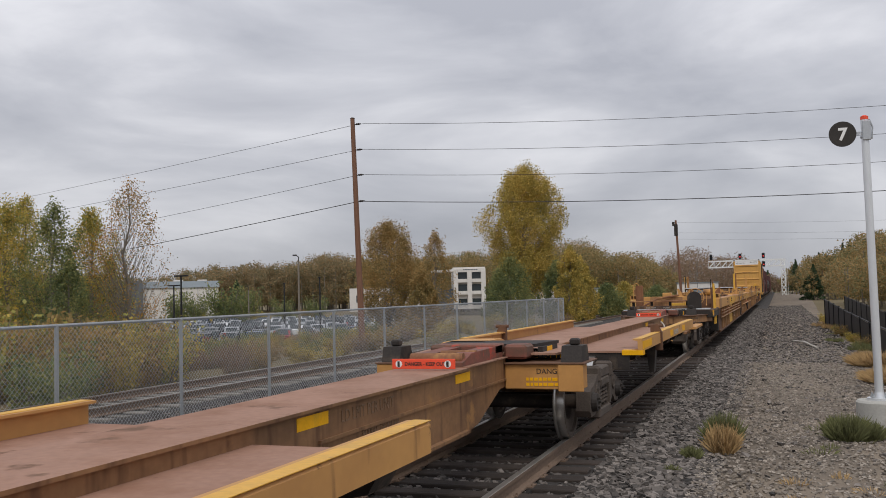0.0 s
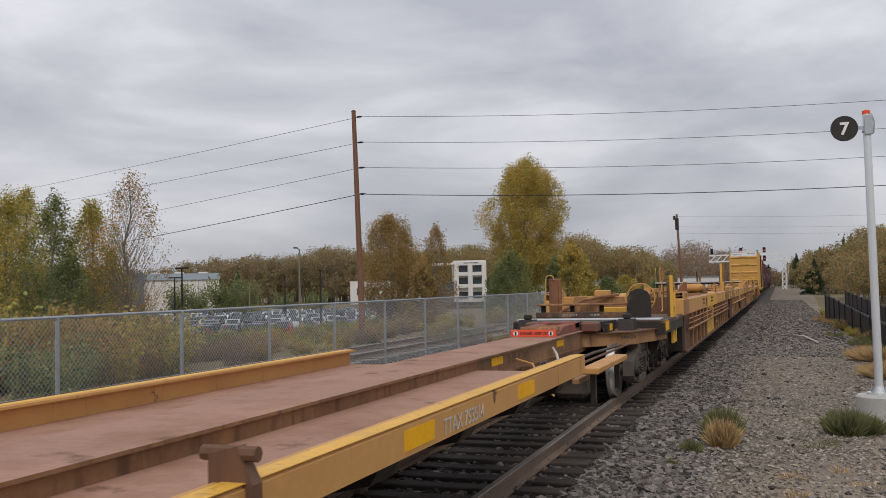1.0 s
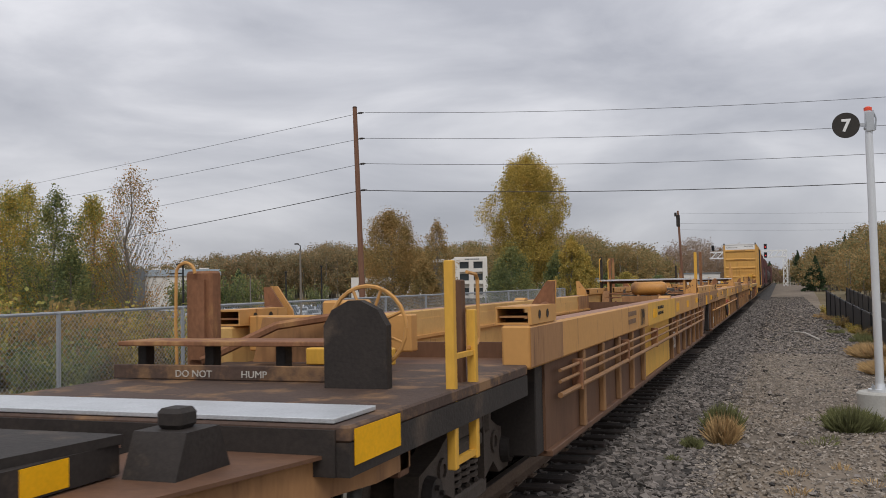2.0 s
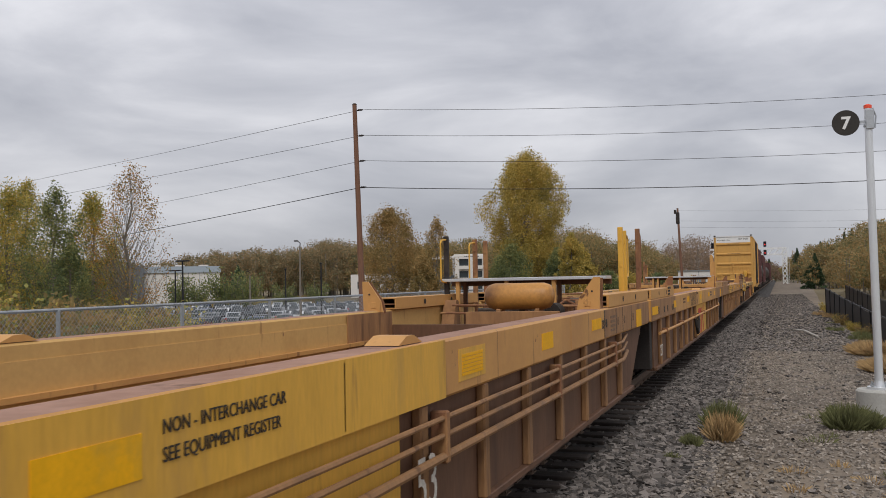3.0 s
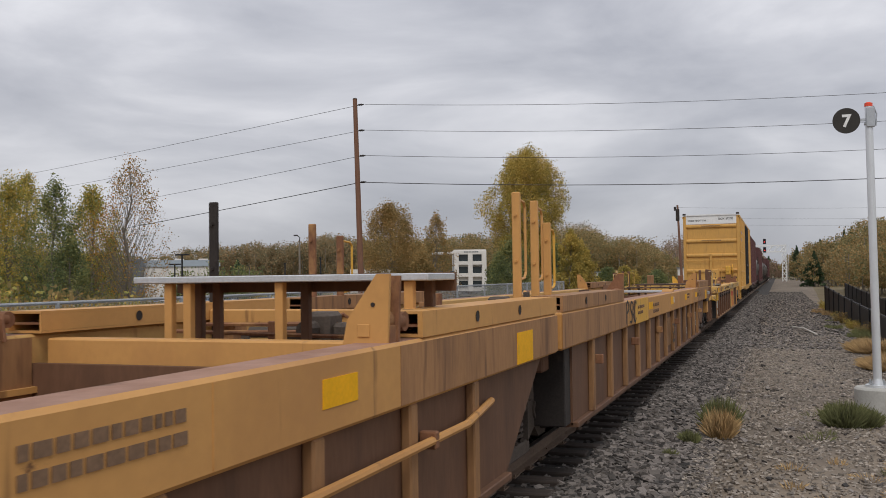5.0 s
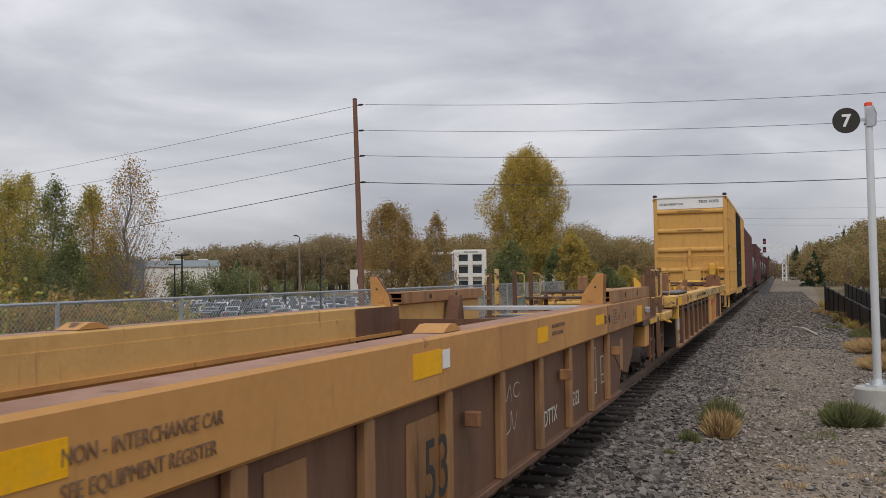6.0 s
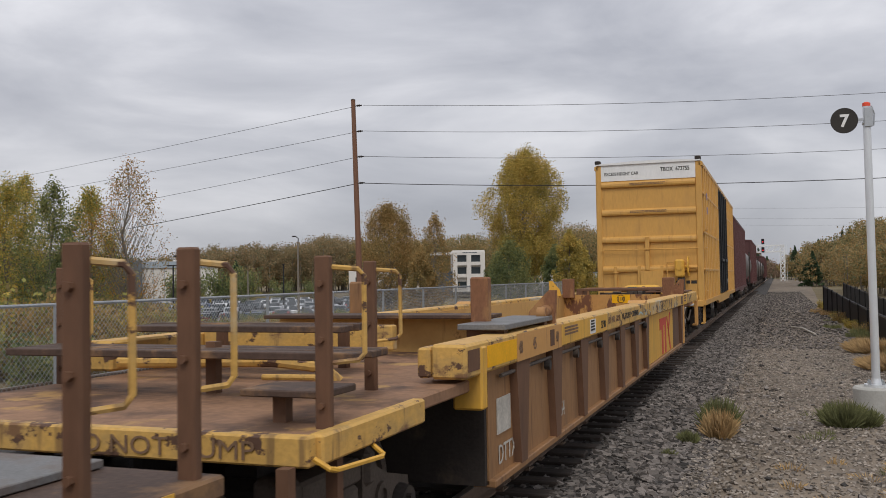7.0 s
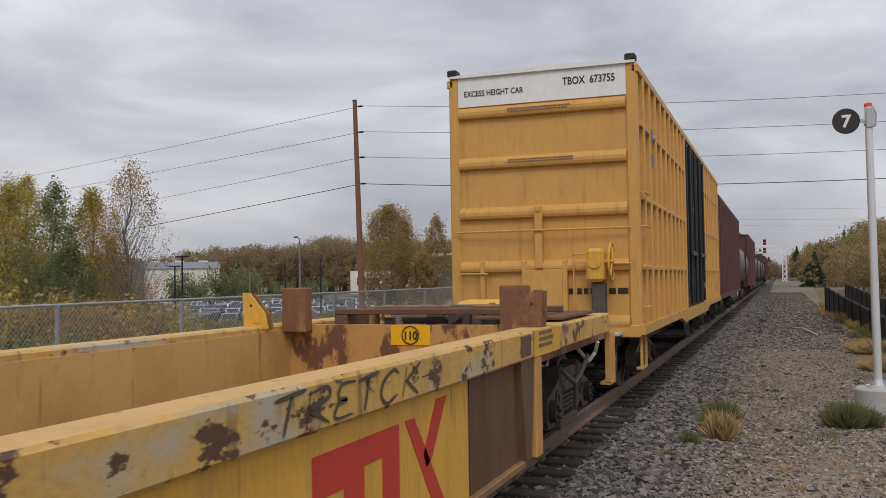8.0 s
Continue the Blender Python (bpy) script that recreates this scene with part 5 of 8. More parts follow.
def container_guide(car, side, y, z, material, tall=0.36, flip=1):
    """Container corner guide: two upright cheeks sloping down into the well, a tie plate and a turned lug."""
    cheek = [(side * 1.2, z - 0.02), (side * 1.46, z - 0.02), (side * 1.475, z + tall), (side * 1.4, z + tall), (side * 1.23, z + 0.12)]
    y2 = y + 0.11 * flip
    g = part("container_guide", Build().prism(cheek, "y", min(y, y + 0.024 * flip), max(y, y + 0.024 * flip)), material, car)
    part("rear_cheek", Build().prism([(a + side * 0.012, b - 0.01) for a, b in cheek], "y", min(y2, y2 + 0.024 * flip), max(y2, y2 + 0.024 * flip)), M["rust"], g)
    part("tie_plate", Build().box(side * 1.44, side * 1.465, y + 0.02 * flip, y2, z, z + 0.09), M["rust"], g)
    part("lug", Build().cyl((side * 1.4, y + 0.03 * flip, z + 0.12), (side * 1.4, y + 0.29 * flip, z + 0.1), 0.062, 0.05, 14).cyl((side * 1.36, y + 0.29 * flip, z + 0.1), (side * 1.44, y + 0.29 * flip, z + 0.1), 0.055, n=12), M["rust"], g, smooth=True)
    part("pad", Build().box(side * 1.29, side * 1.36, y - 0.008 * flip, y, z + 0.03, z + 0.1, 0.004), material, g)
    part("bolt", Build().cyl((side * 1.38, y - 0.006 * flip, z + 0.2), (side * 1.38, y, z + 0.2), 0.012, n=8), M["dark"], g)
    return g


def deck_gusset(car, y, material, x=-1.12, tall=0.4):
    """Tapered steel foot of a far-side stanchion on the end deck."""
    part("deck_gusset", Build().prism([(y - 0.17, 1.2), (y + 0.17, 1.2), (y + 0.08, 1.2 + tall), (y - 0.02, 1.2 + tall)], "x", x - 0.1, x + 0.09), material, car)


def logo_panel(car, y0, y1, z0, z1, x, marks, m0, m1):
    part("logo_panel", Build().box(x, x + 0.01, y0, y1, z0, z1), M["yellow"], car, "yellow panel with a red painted emblem")
    w, h = (m1 - m0) / 0.78, z1 - z0
    s = lambda u, v: (m0 + (u - 0.12) * w, z0 + v * h)
    for poly in marks:
        part("emblem", Build().prism([s(u, v) for u, v in poly], "x", x + 0.01, x + 0.014), M["logo"], car)


EMBLEM = (
    [(0.12, 0.6), (0.12, 0.86), (0.56, 0.86), (0.56, 0.02), (0.46, 0.02), (0.46, 0.68), (0.36, 0.68), (0.36, 0.02), (0.26, 0.02), (0.26, 0.6)],
    [(0.60, 0.86), (0.66, 0.86), (0.78, 0.45), (0.9, 0.02), (0.82, 0.02), (0.72, 0.4)],
    [(0.82, 0.94), (0.9, 0.94), (0.78, 0.5), (0.74, 0.45), (0.72, 0.56)],
)


def flowing(pts, n=5):
    """A smooth line through the points."""
    p = [Vector(q) for q in pts]
    if len(p) < 3:
        return p
    out = []
    for i in range(len(p) - 1):
        a, b, c, d = p[max(i - 1, 0)], p[i], p[i + 1], p[min(i + 2, len(p) - 1)]
        for k in range(n):
            t = k / n
            out.append(0.5 * ((2 * b) + (c - a) * t + (2 * a - 5 * b + 4 * c - d) * t * t + (3 * b - a - 3 * c + d) * t ** 3))
    return out + [p[-1]]


def strokes(car, lines, x, y, z, sy, sz, material, width=0.035, name="graffiti"):
    """Sprayed strokes that thin out at both ends, each a bent ribbon in the side's plane."""
    for pts in lines:
        p = flowing([(y + a * sy, z + b * sz) for a, b in pts])
        v, f = [], []
        for i, q in enumerate(p):
            d = (p[min(i + 1, len(p) - 1)] - p[max(i - 1, 0)]).normalized()
            u = abs(2 * i / max(1, len(p) - 1) - 1)
            o = Vector((-d.y, d.x)) * width * 0.5 * (1 - 0.6 * u ** 3)
            v += [(x + 0.005, q.x + o.x, q.y + o.y), (x + 0.005, q.x - o.x, q.y - o.y)]
            if i:
                k = 2 * i
                f.append((k - 2, k - 1, k + 1, k))
        part(name, Build().add(v, f), material, car, "sprayed black graffiti stroke")


SCRAWL = {
    "P": [[(0.12, 0.0), (0.2, 0.55), (0.1, 1.0)], [(0.0, 0.88), (0.45, 1.05), (0.85, 0.85), (0.7, 0.6), (0.2, 0.5)]],
    "S": [[(0.95, 0.92), (0.45, 1.0), (0.15, 0.75), (0.5, 0.55), (0.85, 0.35), (0.6, 0.05), (0.0, 0.1)]],
    "O": [[(0.6, 1.0), (0.15, 0.7), (0.15, 0.25), (0.5, 0.0), (0.9, 0.3), (0.9, 0.75), (0.5, 1.02)]],
    "V": [[(0.0, 1.0), (0.25, 0.4), (0.42, 0.0), (0.6, 0.5), (0.95, 1.05)]],
    "E": [[(0.95, 0.95), (0.3, 0.95), (0.2, 0.6), (0.6, 0.5), (0.2, 0.4), (0.15, 0.05), (0.95, 0.05)]],
    "R": [[(0.2, 0.0), (0.15, 1.0)], [(0.1, 0.9), (0.7, 1.0), (0.85, 0.72), (0.25, 0.5), (0.6, 0.25), (1.0, 0.0)]],
    "Y": [[(0.0, 1.0), (0.3, 0.55), (0.5, 0.5)], [(1.0, 1.05), (0.6, 0.55), (0.35, -0.05)]],
    "!": [[(0.5, 1.05), (0.45, 0.3)], [(0.4, 0.12), (0.45, 0.02)]],
    "C": [[(0.95, 0.85), (0.6, 1.0), (0.15, 0.7), (0.1, 0.3), (0.45, 0.0), (0.95, 0.2)]],
    "U": [[(0.05, 1.0), (0.1, 0.3), (0.45, 0.02), (0.85, 0.3), (0.9, 1.0)]],
    "L": [[(0.2, 1.0), (0.2, 0.1), (0.95, 0.08)]],
    "T": [[(0.0, 0.92), (0.5, 0.98), (1.05, 1.05)], [(0.55, 0.98), (0.5, 0.5), (0.45, 0.0)]],
    "K": [[(0.2, 1.0), (0.15, 0.0)], [(0.95, 1.05), (0.5, 0.7), (0.2, 0.5)], [(0.3, 0.52), (0.6, 0.3), (1.0, 0.0)]],
    "I": [[(0.7, 1.0), (0.3, 0.0)]],
    "1": [[(0.2, 0.8), (0.6, 1.0), (0.55, 0.0)]],
    "9": [[(0.85, 0.8), (0.4, 1.0), (0.2, 0.7), (0.6, 0.55), (0.85, 0.85), (0.8, 0.4), (0.6, 0.0)]],
    ".": [[(0.4, 0.12), (0.55, 0.04)]],
    "-": [[(0.0, 0.5), (1.0, 0.55)]],
    "N": [[(0.1, 0.0), (0.15, 1.0), (0.5, 0.5), (0.85, 0.0), (0.95, 1.05)]],
    "M": [[(0.0, 0.0), (0.15, 1.0), (0.45, 0.4), (0.75, 1.0), (0.95, 0.0)]],
}


def scrawl(car, text, x, z, tall, material, width, slant=0.0):
    """Sprayed letters: (letter, y, width) each, leaning by slant."""
    for ch, y, w in text:
        strokes(car, [[(a + slant * b, b) for a, b in line] for line in SCRAWL[ch]], x, y, z, w, tall, material, width)


def arc(cx, cy, rx, ry, a0, a1, n=9):
    return [(cx + rx * math.cos(radians(a0 + (a1 - a0) * i / n)), cy + ry * math.sin(radians(a0 + (a1 - a0) * i / n))) for i in range(n + 1)]


def end_gear(car, y, z, seed, tank=True):
    """Clutter on an end deck: reservoir, brake valve, pipe runs and rods."""
    rng = random.Random(seed)
    if tank:
        part("air_reservoir", Build().lathe([(-0.46, 0.0), (-0.45, 0.1), (-0.41, 0.15), (-0.33, 0.175), (0.33, 0.175), (0.41, 0.15), (0.45, 0.1), (0.46, 0.0)], (0.16, y - 0.35, z + 0.46), "x", 26), M["tank_tan"], car, "dull yellow air reservoir with rust-brown stains", smooth=True)
        for x in (-0.1, 0.42):
            part("reservoir_bracket", Build().box(x - 0.03, x + 0.03, y - 0.47, y - 0.22, z, z + 0.3, 0.008), M["endplate"], car)
        part("end_frame", Build().box(-0.5, 0.75, y - 0.62, y - 0.58, z, z + 0.27, 0.006), M["endplate"], car)
    part("brake_valve", Build().box(0.0, 0.24, y + 0.1, y + 0.36, z + 0.1, z + 0.42, 0.03).box(0.24, 0.36, y + 0.14, y + 0.3, z + 0.16, z + 0.34, 0.03).cyl((0.12, y + 0.1, z + 0.3), (0.12, y - 0.06, z + 0.3), 0.06, n=10), M["grime"], car)
    pipes = Build()
    for k in range(4):
        x0, zz = rng.uniform(-0.3, 0.6), z + 0.08 + 0.08 * k
        pipes.tube([(x0, y + 0.35, zz), (x0 + 0.25, y + 0.5, zz), (x0 + 0.3, y + 0.7, zz + 0.06), (x0 + 0.5, y + 0.75, zz - 0.05)], 0.018, 6)
    part("brake_pipe", pipes, M["rust"], car)
    for k in range(5):
        x0, y0 = rng.uniform(-1.0, 0.9), y + rng.uniform(-0.3, 0.9)
        part("bracket", Build().box(x0, x0 + rng.uniform(0.05, 0.12), y0, y0 + rng.uniform(0.04, 0.1), z, z + rng.uniform(0.2, 0.48), 0.006).box(x0 - 0.04, x0 + 0.16, y0 - 0.03, y0 + 0.13, z, z + 0.02), rng.choice((M["rust"], M["grime"], M["endplate"])), car)
    for k in range(3):
        zz, yy = z + rng.uniform(0.14, 0.4), y + rng.uniform(-0.1, 0.8)
        part("brake_rod", Build().cyl((-1.05, yy, zz), (0.95, yy + rng.uniform(-0.15, 0.15), zz + rng.uniform(-0.05, 0.05)), 0.016, n=6), M["rust"], car)
    part("slack_adjuster", Build().cyl((-0.7, y + 0.55, z + 0.24), (0.1, y + 0.6, z + 0.24), 0.045, n=10).cyl((-0.4, y + 0.56, z + 0.24), (-0.2, y + 0.58, z + 0.24), 0.075, n=10), M["grime"], car)
    part("brake_cylinder", Build().cyl((0.45, y + 0.2, z + 0.22), (0.45, y + 0.5, z + 0.22), 0.13, n=16).cyl((0.45, y + 0.5, z + 0.22), (0.45, y + 0.85, z + 0.22), 0.03, n=8), M["dark"], car, smooth=True)


def side_wall(car, side, y0, y1, slant0, slant1, z0, z1, material, ribs, rib_mat, tapered=False):
    """Outer side sheet with bottom flange, chamfered ends and stiffeners."""
    x = side * 1.41
    part("side_sheet", Build().prism([(y0 + slant0, z0), (y1 - slant1, z0), (y1, z1), (y0, z1)], "x", x - 0.012, x + 0.012), material, car)
    part("bottom_flange", Build().box(side * 1.3, side * 1.475, y0 + slant0, y1 - slant1, z0 - 0.02, z0 + 0.035, 0.008), material, car)
    if side > 0:
        for y in ribs:
            if tapered:
                part("stiffener", Build().prism([(y - 0.2, z1), (y + 0.2, z1), (y + 0.085, z0 + 0.03), (y - 0.085, z0 + 0.03)], "x", x + 0.01, x + 0.075), rib_mat, car)
            else:
                part("stiffener", Build().box(x + 0.01, x + 0.075, y - 0.055, y + 0.055, z0 + 0.03, z1, 0.012), rib_mat, car)


def sill(car, side, y0, y1, z0, z1, material, top_mat):
    x0, x1 = (side * 1.26, side * W)
    me = Build().box(x0, x1, y0, y1, z0, z1, 0.018).mesh("side_sill")
    me.materials.append(material)
    me.materials.append(top_mat)
    for q in me.polygons:
        if q.normal.z > 0.9:
            q.material_index = 1
    return part("side_sill", me, None, car)


def well_unit(s, length, label, pipes, paint, panel, near_deck, far_deck, ribs, tail):
    """One unit of an articulated double-stack well car; y = 0 at the near end of its side sills."""
    car = vehicle("well_car", s, label, "well car")
    z0, z1, low = 1.18, 1.53, 0.38
    for side in (-1, 1):
        sill(car, side, 0, length, z0, z1, paint if side > 0 else M["sand"], M["deck"])
        side_wall(car, side, 0.75, length - tail, 0.0, 1.15, low, z0, panel, ribs, M["dullbrown"])
        part("inner_sheet", Build().box(side * 1.25, side * 1.27, near_deck, length - far_deck, low, z1 - 0.12), paint if side > 0 else M["sand"], car)
        part("inner_end_sheet", Build().box(side * 1.235, side * 1.249, length - far_deck - 1.3, length - far_deck - 0.04, low + 0.05, z1 - 0.02), M["endplate"] if pipes else M["brown"], car)
        part("inner_ledge", Build().box(side * 1.2, side * 1.25, near_deck, length - far_deck, z0 - 0.03, z0 + 0.01), paint, car)
        # raised guide beams at both ends
        for a, b in ((0.05, near_deck), (length - far_deck, length - 0.02)):
            g = part("guide_beam", Build().prism([(side * 1.2, z1 + 0.004), (side * W, z1 + 0.004), (side * W, z1 + 0.15), (side * 1.2, z1 + 0.15), (side * 1.2, z1 + 0.134), (side * (W - 0.03), z1 + 0.134), (side * (W - 0.03), z1 + 0.02), (side * 1.2, z1 + 0.02)], "y", a, b), paint if pipes else M["endplate"], car)
            part("inner_web", Build().box(side * 1.2, side * 1.216, a + 0.004, b - 0.004, z1 + 0.021, z1 + 0.133), paint if pipes else M["endplate"], g)
            part("inner_flange", Build().box(side * 1.22, side * (W - 0.035), a + 0.03, b - 0.03, z1 + 0.06, z1 + 0.075), M["rust"], g)
            for f in (0.3, 0.62):
                y = a + (b - a) * f
                # no opening is cut: a flat dark disc paints the shade of each hole
                part("pin_hole", Build().lathe([(0.0, 0.0), (0.0, 0.034), (0.003, 0.038)], (W + 0.002 if side > 0 else -1.197, y, z1 + 0.08), "x", 14), M["dark"], g)
        container_guide(car, side, near_deck + 0.17, z1, paint, 0.36, -1)
        container_guide(car, side, length - far_deck - 0.4, z1, paint, 0.36, 1)
        part("interlock_pad", Build().prism([(length * 0.52 - 0.17, z1 + 0.004), (length * 0.52 + 0.17, z1 + 0.004), (length * 0.52 + 0.05, z1 + 0.05), (length * 0.52 - 0.05, z1 + 0.05)], "x", side * 1.27, side * (W - 0.03)), paint, car)
    part("well_floor", Build().box(-1.27, 1.27, near_deck, length - far_deck, low, low + 0.04), M["brown"], car)
    for y0, y1, face in ((0.1, near_deck, near_deck), (length - far_deck, length - 0.1, length - far_deck)):
        part("end_deck", Build().box(-1.25, 1.25, y0, y1, 1.12, 1.2, 0.01), M["brown"], car)
        part("bulkhead", Build().box(-1.25, 1.25, face - 0.03, face + 0.03, low, 1.34), M["brown"], car)
        part("centre_sill", Build().box(-0.35, 0.35, y0, y1, 0.75, 1.12, 0.02), M["dark"], car)
        part("crossbearer", Build().box(-1.26, 1.26, y0 + 0.1, y0 + 0.35, 0.95, 1.12, 0.02), M["brown"], car)
    if near_deck > 0:
        for x in (-1.4, 0.6):
            part("end_apron", Build().box(x, x + 0.8, 0.5, 0.75, low + 0.02, 1.17, 0.01), M["dark"], car)
    for a, b in ((0.0, near_deck + 0.25), (length - far_deck - 0.33, length)):
        part("end_sill_plate", Build().box(W, W + 0.003, a + 0.004, b - 0.004, z0 + 0.018, z1 - 0.018), M["endplate"], car, "grimy brown end length of the sill")
    for y in (length * 0.3, length * 0.475, length * 0.72):
        part("weld_seam", Build().box(W - 0.002, W + 0.004, y, y + 0.012, z0 + 0.02, z1 - 0.02), paint, car)
    # train-line pipes along the near side
    for k in range(pipes):
        zz = (1.08, 0.98, 0.86)[k] if pipes == 3 else 0.95
        r = 0.017 if k < 2 and pipes == 3 else 0.026
        part("side_pipe", Build().tube([(1.5, 1.0, zz), (1.52, 3.0, zz), (1.52, length - 2.6, zz), (1.46, length - 1.9, zz + 0.05)], r, 8), M["dullbrown"] if pipes == 3 else M["tanbrown"], car)
    for k in range(6):
        y = 1.8 + k * (length - 5) / 5
        part("pipe_clamp", Build().box(1.44, 1.545, y - 0.03, y + 0.03, 0.82 if pipes == 3 else 0.9, 1.12 if pipes == 3 else 1.0, 0.008), M["rust"], car)
    return car


def crossover(car, y, z, x0=-1.35, x1=1.1):
    part("crossover_platform", Build().box(x0, x1, y - 0.24, y + 0.24, z, z + 0.045, 0.006), M["grate"], car, "pale galvanised crossover walkway")
    for x in (x0 + 0.25, -0.35, 0.35, x1 - 0.15):
        part("platform_leg", Build().box(x - 0.03, x + 0.03, y - 0.2, y - 0.14, 1.2, z, 0.006), M["tan"], car)
        part("platform_leg", Build().box(x - 0.03, x + 0.03, y + 0.14, y + 0.2, 1.2, z, 0.006), M["brown"], car)
    part("platform_edge", Build().box(x0, x1, y + 0.245, y + 0.27, z - 0.07, z + 0.05), M["brown"], car)


def lane(car, items):
    """Stencilled figures on the near side sill: (text, y, z, height)."""
    for text, y, z, h, m in items:
        letters(text, h, on_side(W + 0.002, y, z), M[m], car, "stencil", 0.8)


# ---- spine cars: a narrow box spine with low wheel shelves
def spine_unit(s, label, number, last):
    """One unit, y = 0 at its near end; last: the unit with its own end platform."""
    car = vehicle("spine_car", s, label, "spine car")
    z1, hw = 1.12, 0.375
    me = Build().prism([(-hw, z1), (hw, z1), (hw, z1 - 0.022), (hw - 0.035, z1 - 0.026), (hw - 0.035, 0.5), (hw, 0.49), (hw, 0.46), (-hw, 0.46), (-hw, 0.49), (0.035 - hw, 0.5), (0.035 - hw, z1 - 0.026), (-hw, z1 - 0.022)], "y", 2.4, 15.6).mesh("spine_beam")
    me.materials.append(M["spinepaint"])
    me.materials.append(M["deck"])
    for q in me.polygons:
        if q.normal.z > 0.9 and q.center.z > 1.1:
            q.material_index = 1
    part("spine_beam", me, None, car, "brown steel box spine with rusty top plate")
    # the belly rises over the trucks at both ends
    for a, e in ((2.4, 0.0), (15.6, 18.6)):
        part("spine_end", Build().prism([(a, z1 - 0.001), (e, z1 - 0.001), (e, 0.84), (a + (e - a) * 0.4, 0.78), (a + (e - a) * 0.12, 0.5), (a, 0.465)], "x", 0.035 - hw, hw - 0.035), M["spinepaint"], car)
        part("end_plate", Build().box(-hw, hw, min(a, e), max(a, e), z1, z1 + 0.012), M["deck"], car)
    part("web_rib", Build().box(hw - 0.036, hw - 0.012, 12.4, 18.0, 0.86, 0.885), M["spinepaint"], car)
    shelf0, shelf1 = 3.1, 11.55
    top, low = 1.165, 1.0
    for side in (1, -1):
        y0, y1 = (shelf0, shelf1) if side > 0 else (shelf0 + 0.6, shelf1 + 0.62)
        x0, x1 = side * (hw - 0.035), side * 1.44
        part("wheel_shelf", Build().box(x0, x1, y0, y1, 0.965, 0.995), M["deck"], car)
        part("curb", Build().prism([(side * 1.43, 0.985), (side * W, 0.985), (side * W, top - 0.02), (side * (W - 0.02), top), (side * 1.36, top), (side * 1.36, top - 0.02), (side * 1.43, top - 0.03)], "y", y0, y1), M["tan"], car, "tan angle-steel curb rail")
        part("curb_lip", Build().box(side * 1.4, side * (W + 0.003), y0, y1, top + 0.0005, top + 0.004), M["yellow"], car)
        k = y0 + 0.9
        while k < y1:
            part("bracket", Build().prism([(x0, 0.965), (x1 - side * 0.1, 0.965), (x1 - side * 0.2, 0.8), (x0, 0.6)], "y", k, k + 0.3), M["dark"], car)
            k += 1.45
        part("shelf_front", Build().box(side * 0.4, side * 1.3, y0 + 0.02, y0 + 0.06, 0.72, 0.965), M["dark"], car)
        y = y0 + 0.255 * (y1 - y0)
        part("tie_down", Build().prism([(side * 1.34, 0.86), (side * 1.53, 0.86), (side * 1.53, 1.16), (side * 1.46, 1.3), (side * 1.34, 1.27)], "y", y, y + 0.07).cyl((side * 1.3, y + 0.03, 1.27), (side * 1.54, y + 0.03, 1.27), 0.03, n=8), M["brown"], car)
        part("tie_down_leg", Build().prism([(side * 1.25, 0.965), (side * 1.42, 0.965), (side * 1.38, 0.5), (side * 1.3, 0.5)], "y", y - 0.02, y + 0.2), M["dark"], car)
    for a, e in ((shelf0 + 0.02, shelf0 + 1.05), (6.78, 7.22), (9.02, 9.49)):
        decal(car, a, e, 1.015, 1.125)
    part("corner_mark", Build().box(1.2, W + 0.006, shelf0 - 0.004, shelf0 + 0.2, 0.93, 1.0), M["decal"], car)
    letters(number, 0.135, on_side(W, 7.36, 1.01), M["stencil"], car, "stencil", 1.0)
    for a in (12.1, 15.28):
        decal(car, a, a + 0.45, 0.985, 1.075, None, hw - 0.036)
    letters("LD LMT PER UNIT", 0.13, on_side(hw - 0.036, 12.75, 0.96), M["faint"], car, "stencil", 0.95)
    letters("90000 TRAILER", 0.12, on_side(hw - 0.036, 13.1, 0.78), M["faint"], car, "stencil", 0.95)
    # folded trailer hitch and warning sign
    h = 15.3
    part("warning_sign", Build().box(-0.34, 0.335, h - 0.012, h + 0.012, z1 + 0.014, z1 + 0.115, 0.004), M["red"], car, "orange-red warning sign")
    letters("DANGER - KEEP OUT", 0.05, on_front(-0.2, h - 0.01, z1 + 0.048), M["ink"], car, "sign_text", 0.92, 0, 0.001)
    for x in (-0.265, 0.26):
        sym = part("sign_symbol", Build().lathe([(0, 0), (0, 0.036), (0.003, 0.036)], (x, h - 0.016, z1 + 0.064), "y", 14), M["white"], car)
        part("slash", Build().box(x - 0.012, x + 0.012, h - 0.021, h - 0.0165, z1 + 0.035, z1 + 0.092), M["ink"], sym)
    for x in (-0.3, 0.12):
        part("hitch_arm", Build().prism([(h + 0.3, z1 + 0.014), (h + 1.75, z1 + 0.014), (h + 1.75, z1 + 0.15), (h + 0.6, z1 + 0.13), (h + 0.3, z1 + 0.05)], "x", x, x + 0.19), M["redox"], car, "faded red folded hitch arm")
    part("hitch_roller", Build().cyl((-0.3, h + 0.42, z1 + 0.085), (0.28, h + 0.42, z1 + 0.085), 0.06, n=14).cyl((-0.1, h + 0.8, z1 + 0.1), (0.3, h + 0.8, z1 + 0.1), 0.05, n=12), M["rust"], car, smooth=True)
    part("hitch_head", Build().box(-0.31, 0.31, h + 1.45, h + 1.85, z1 + 0.05, z1 + 0.17, 0.02), M["redox"], car)
    for x in (-0.6, 0.32):
        part("hitch_block", Build().box(x, x + 0.28, h + 1.75, h + 2.1, z1 - 0.02, z1 + 0.15, 0.03), M["redox"], car)
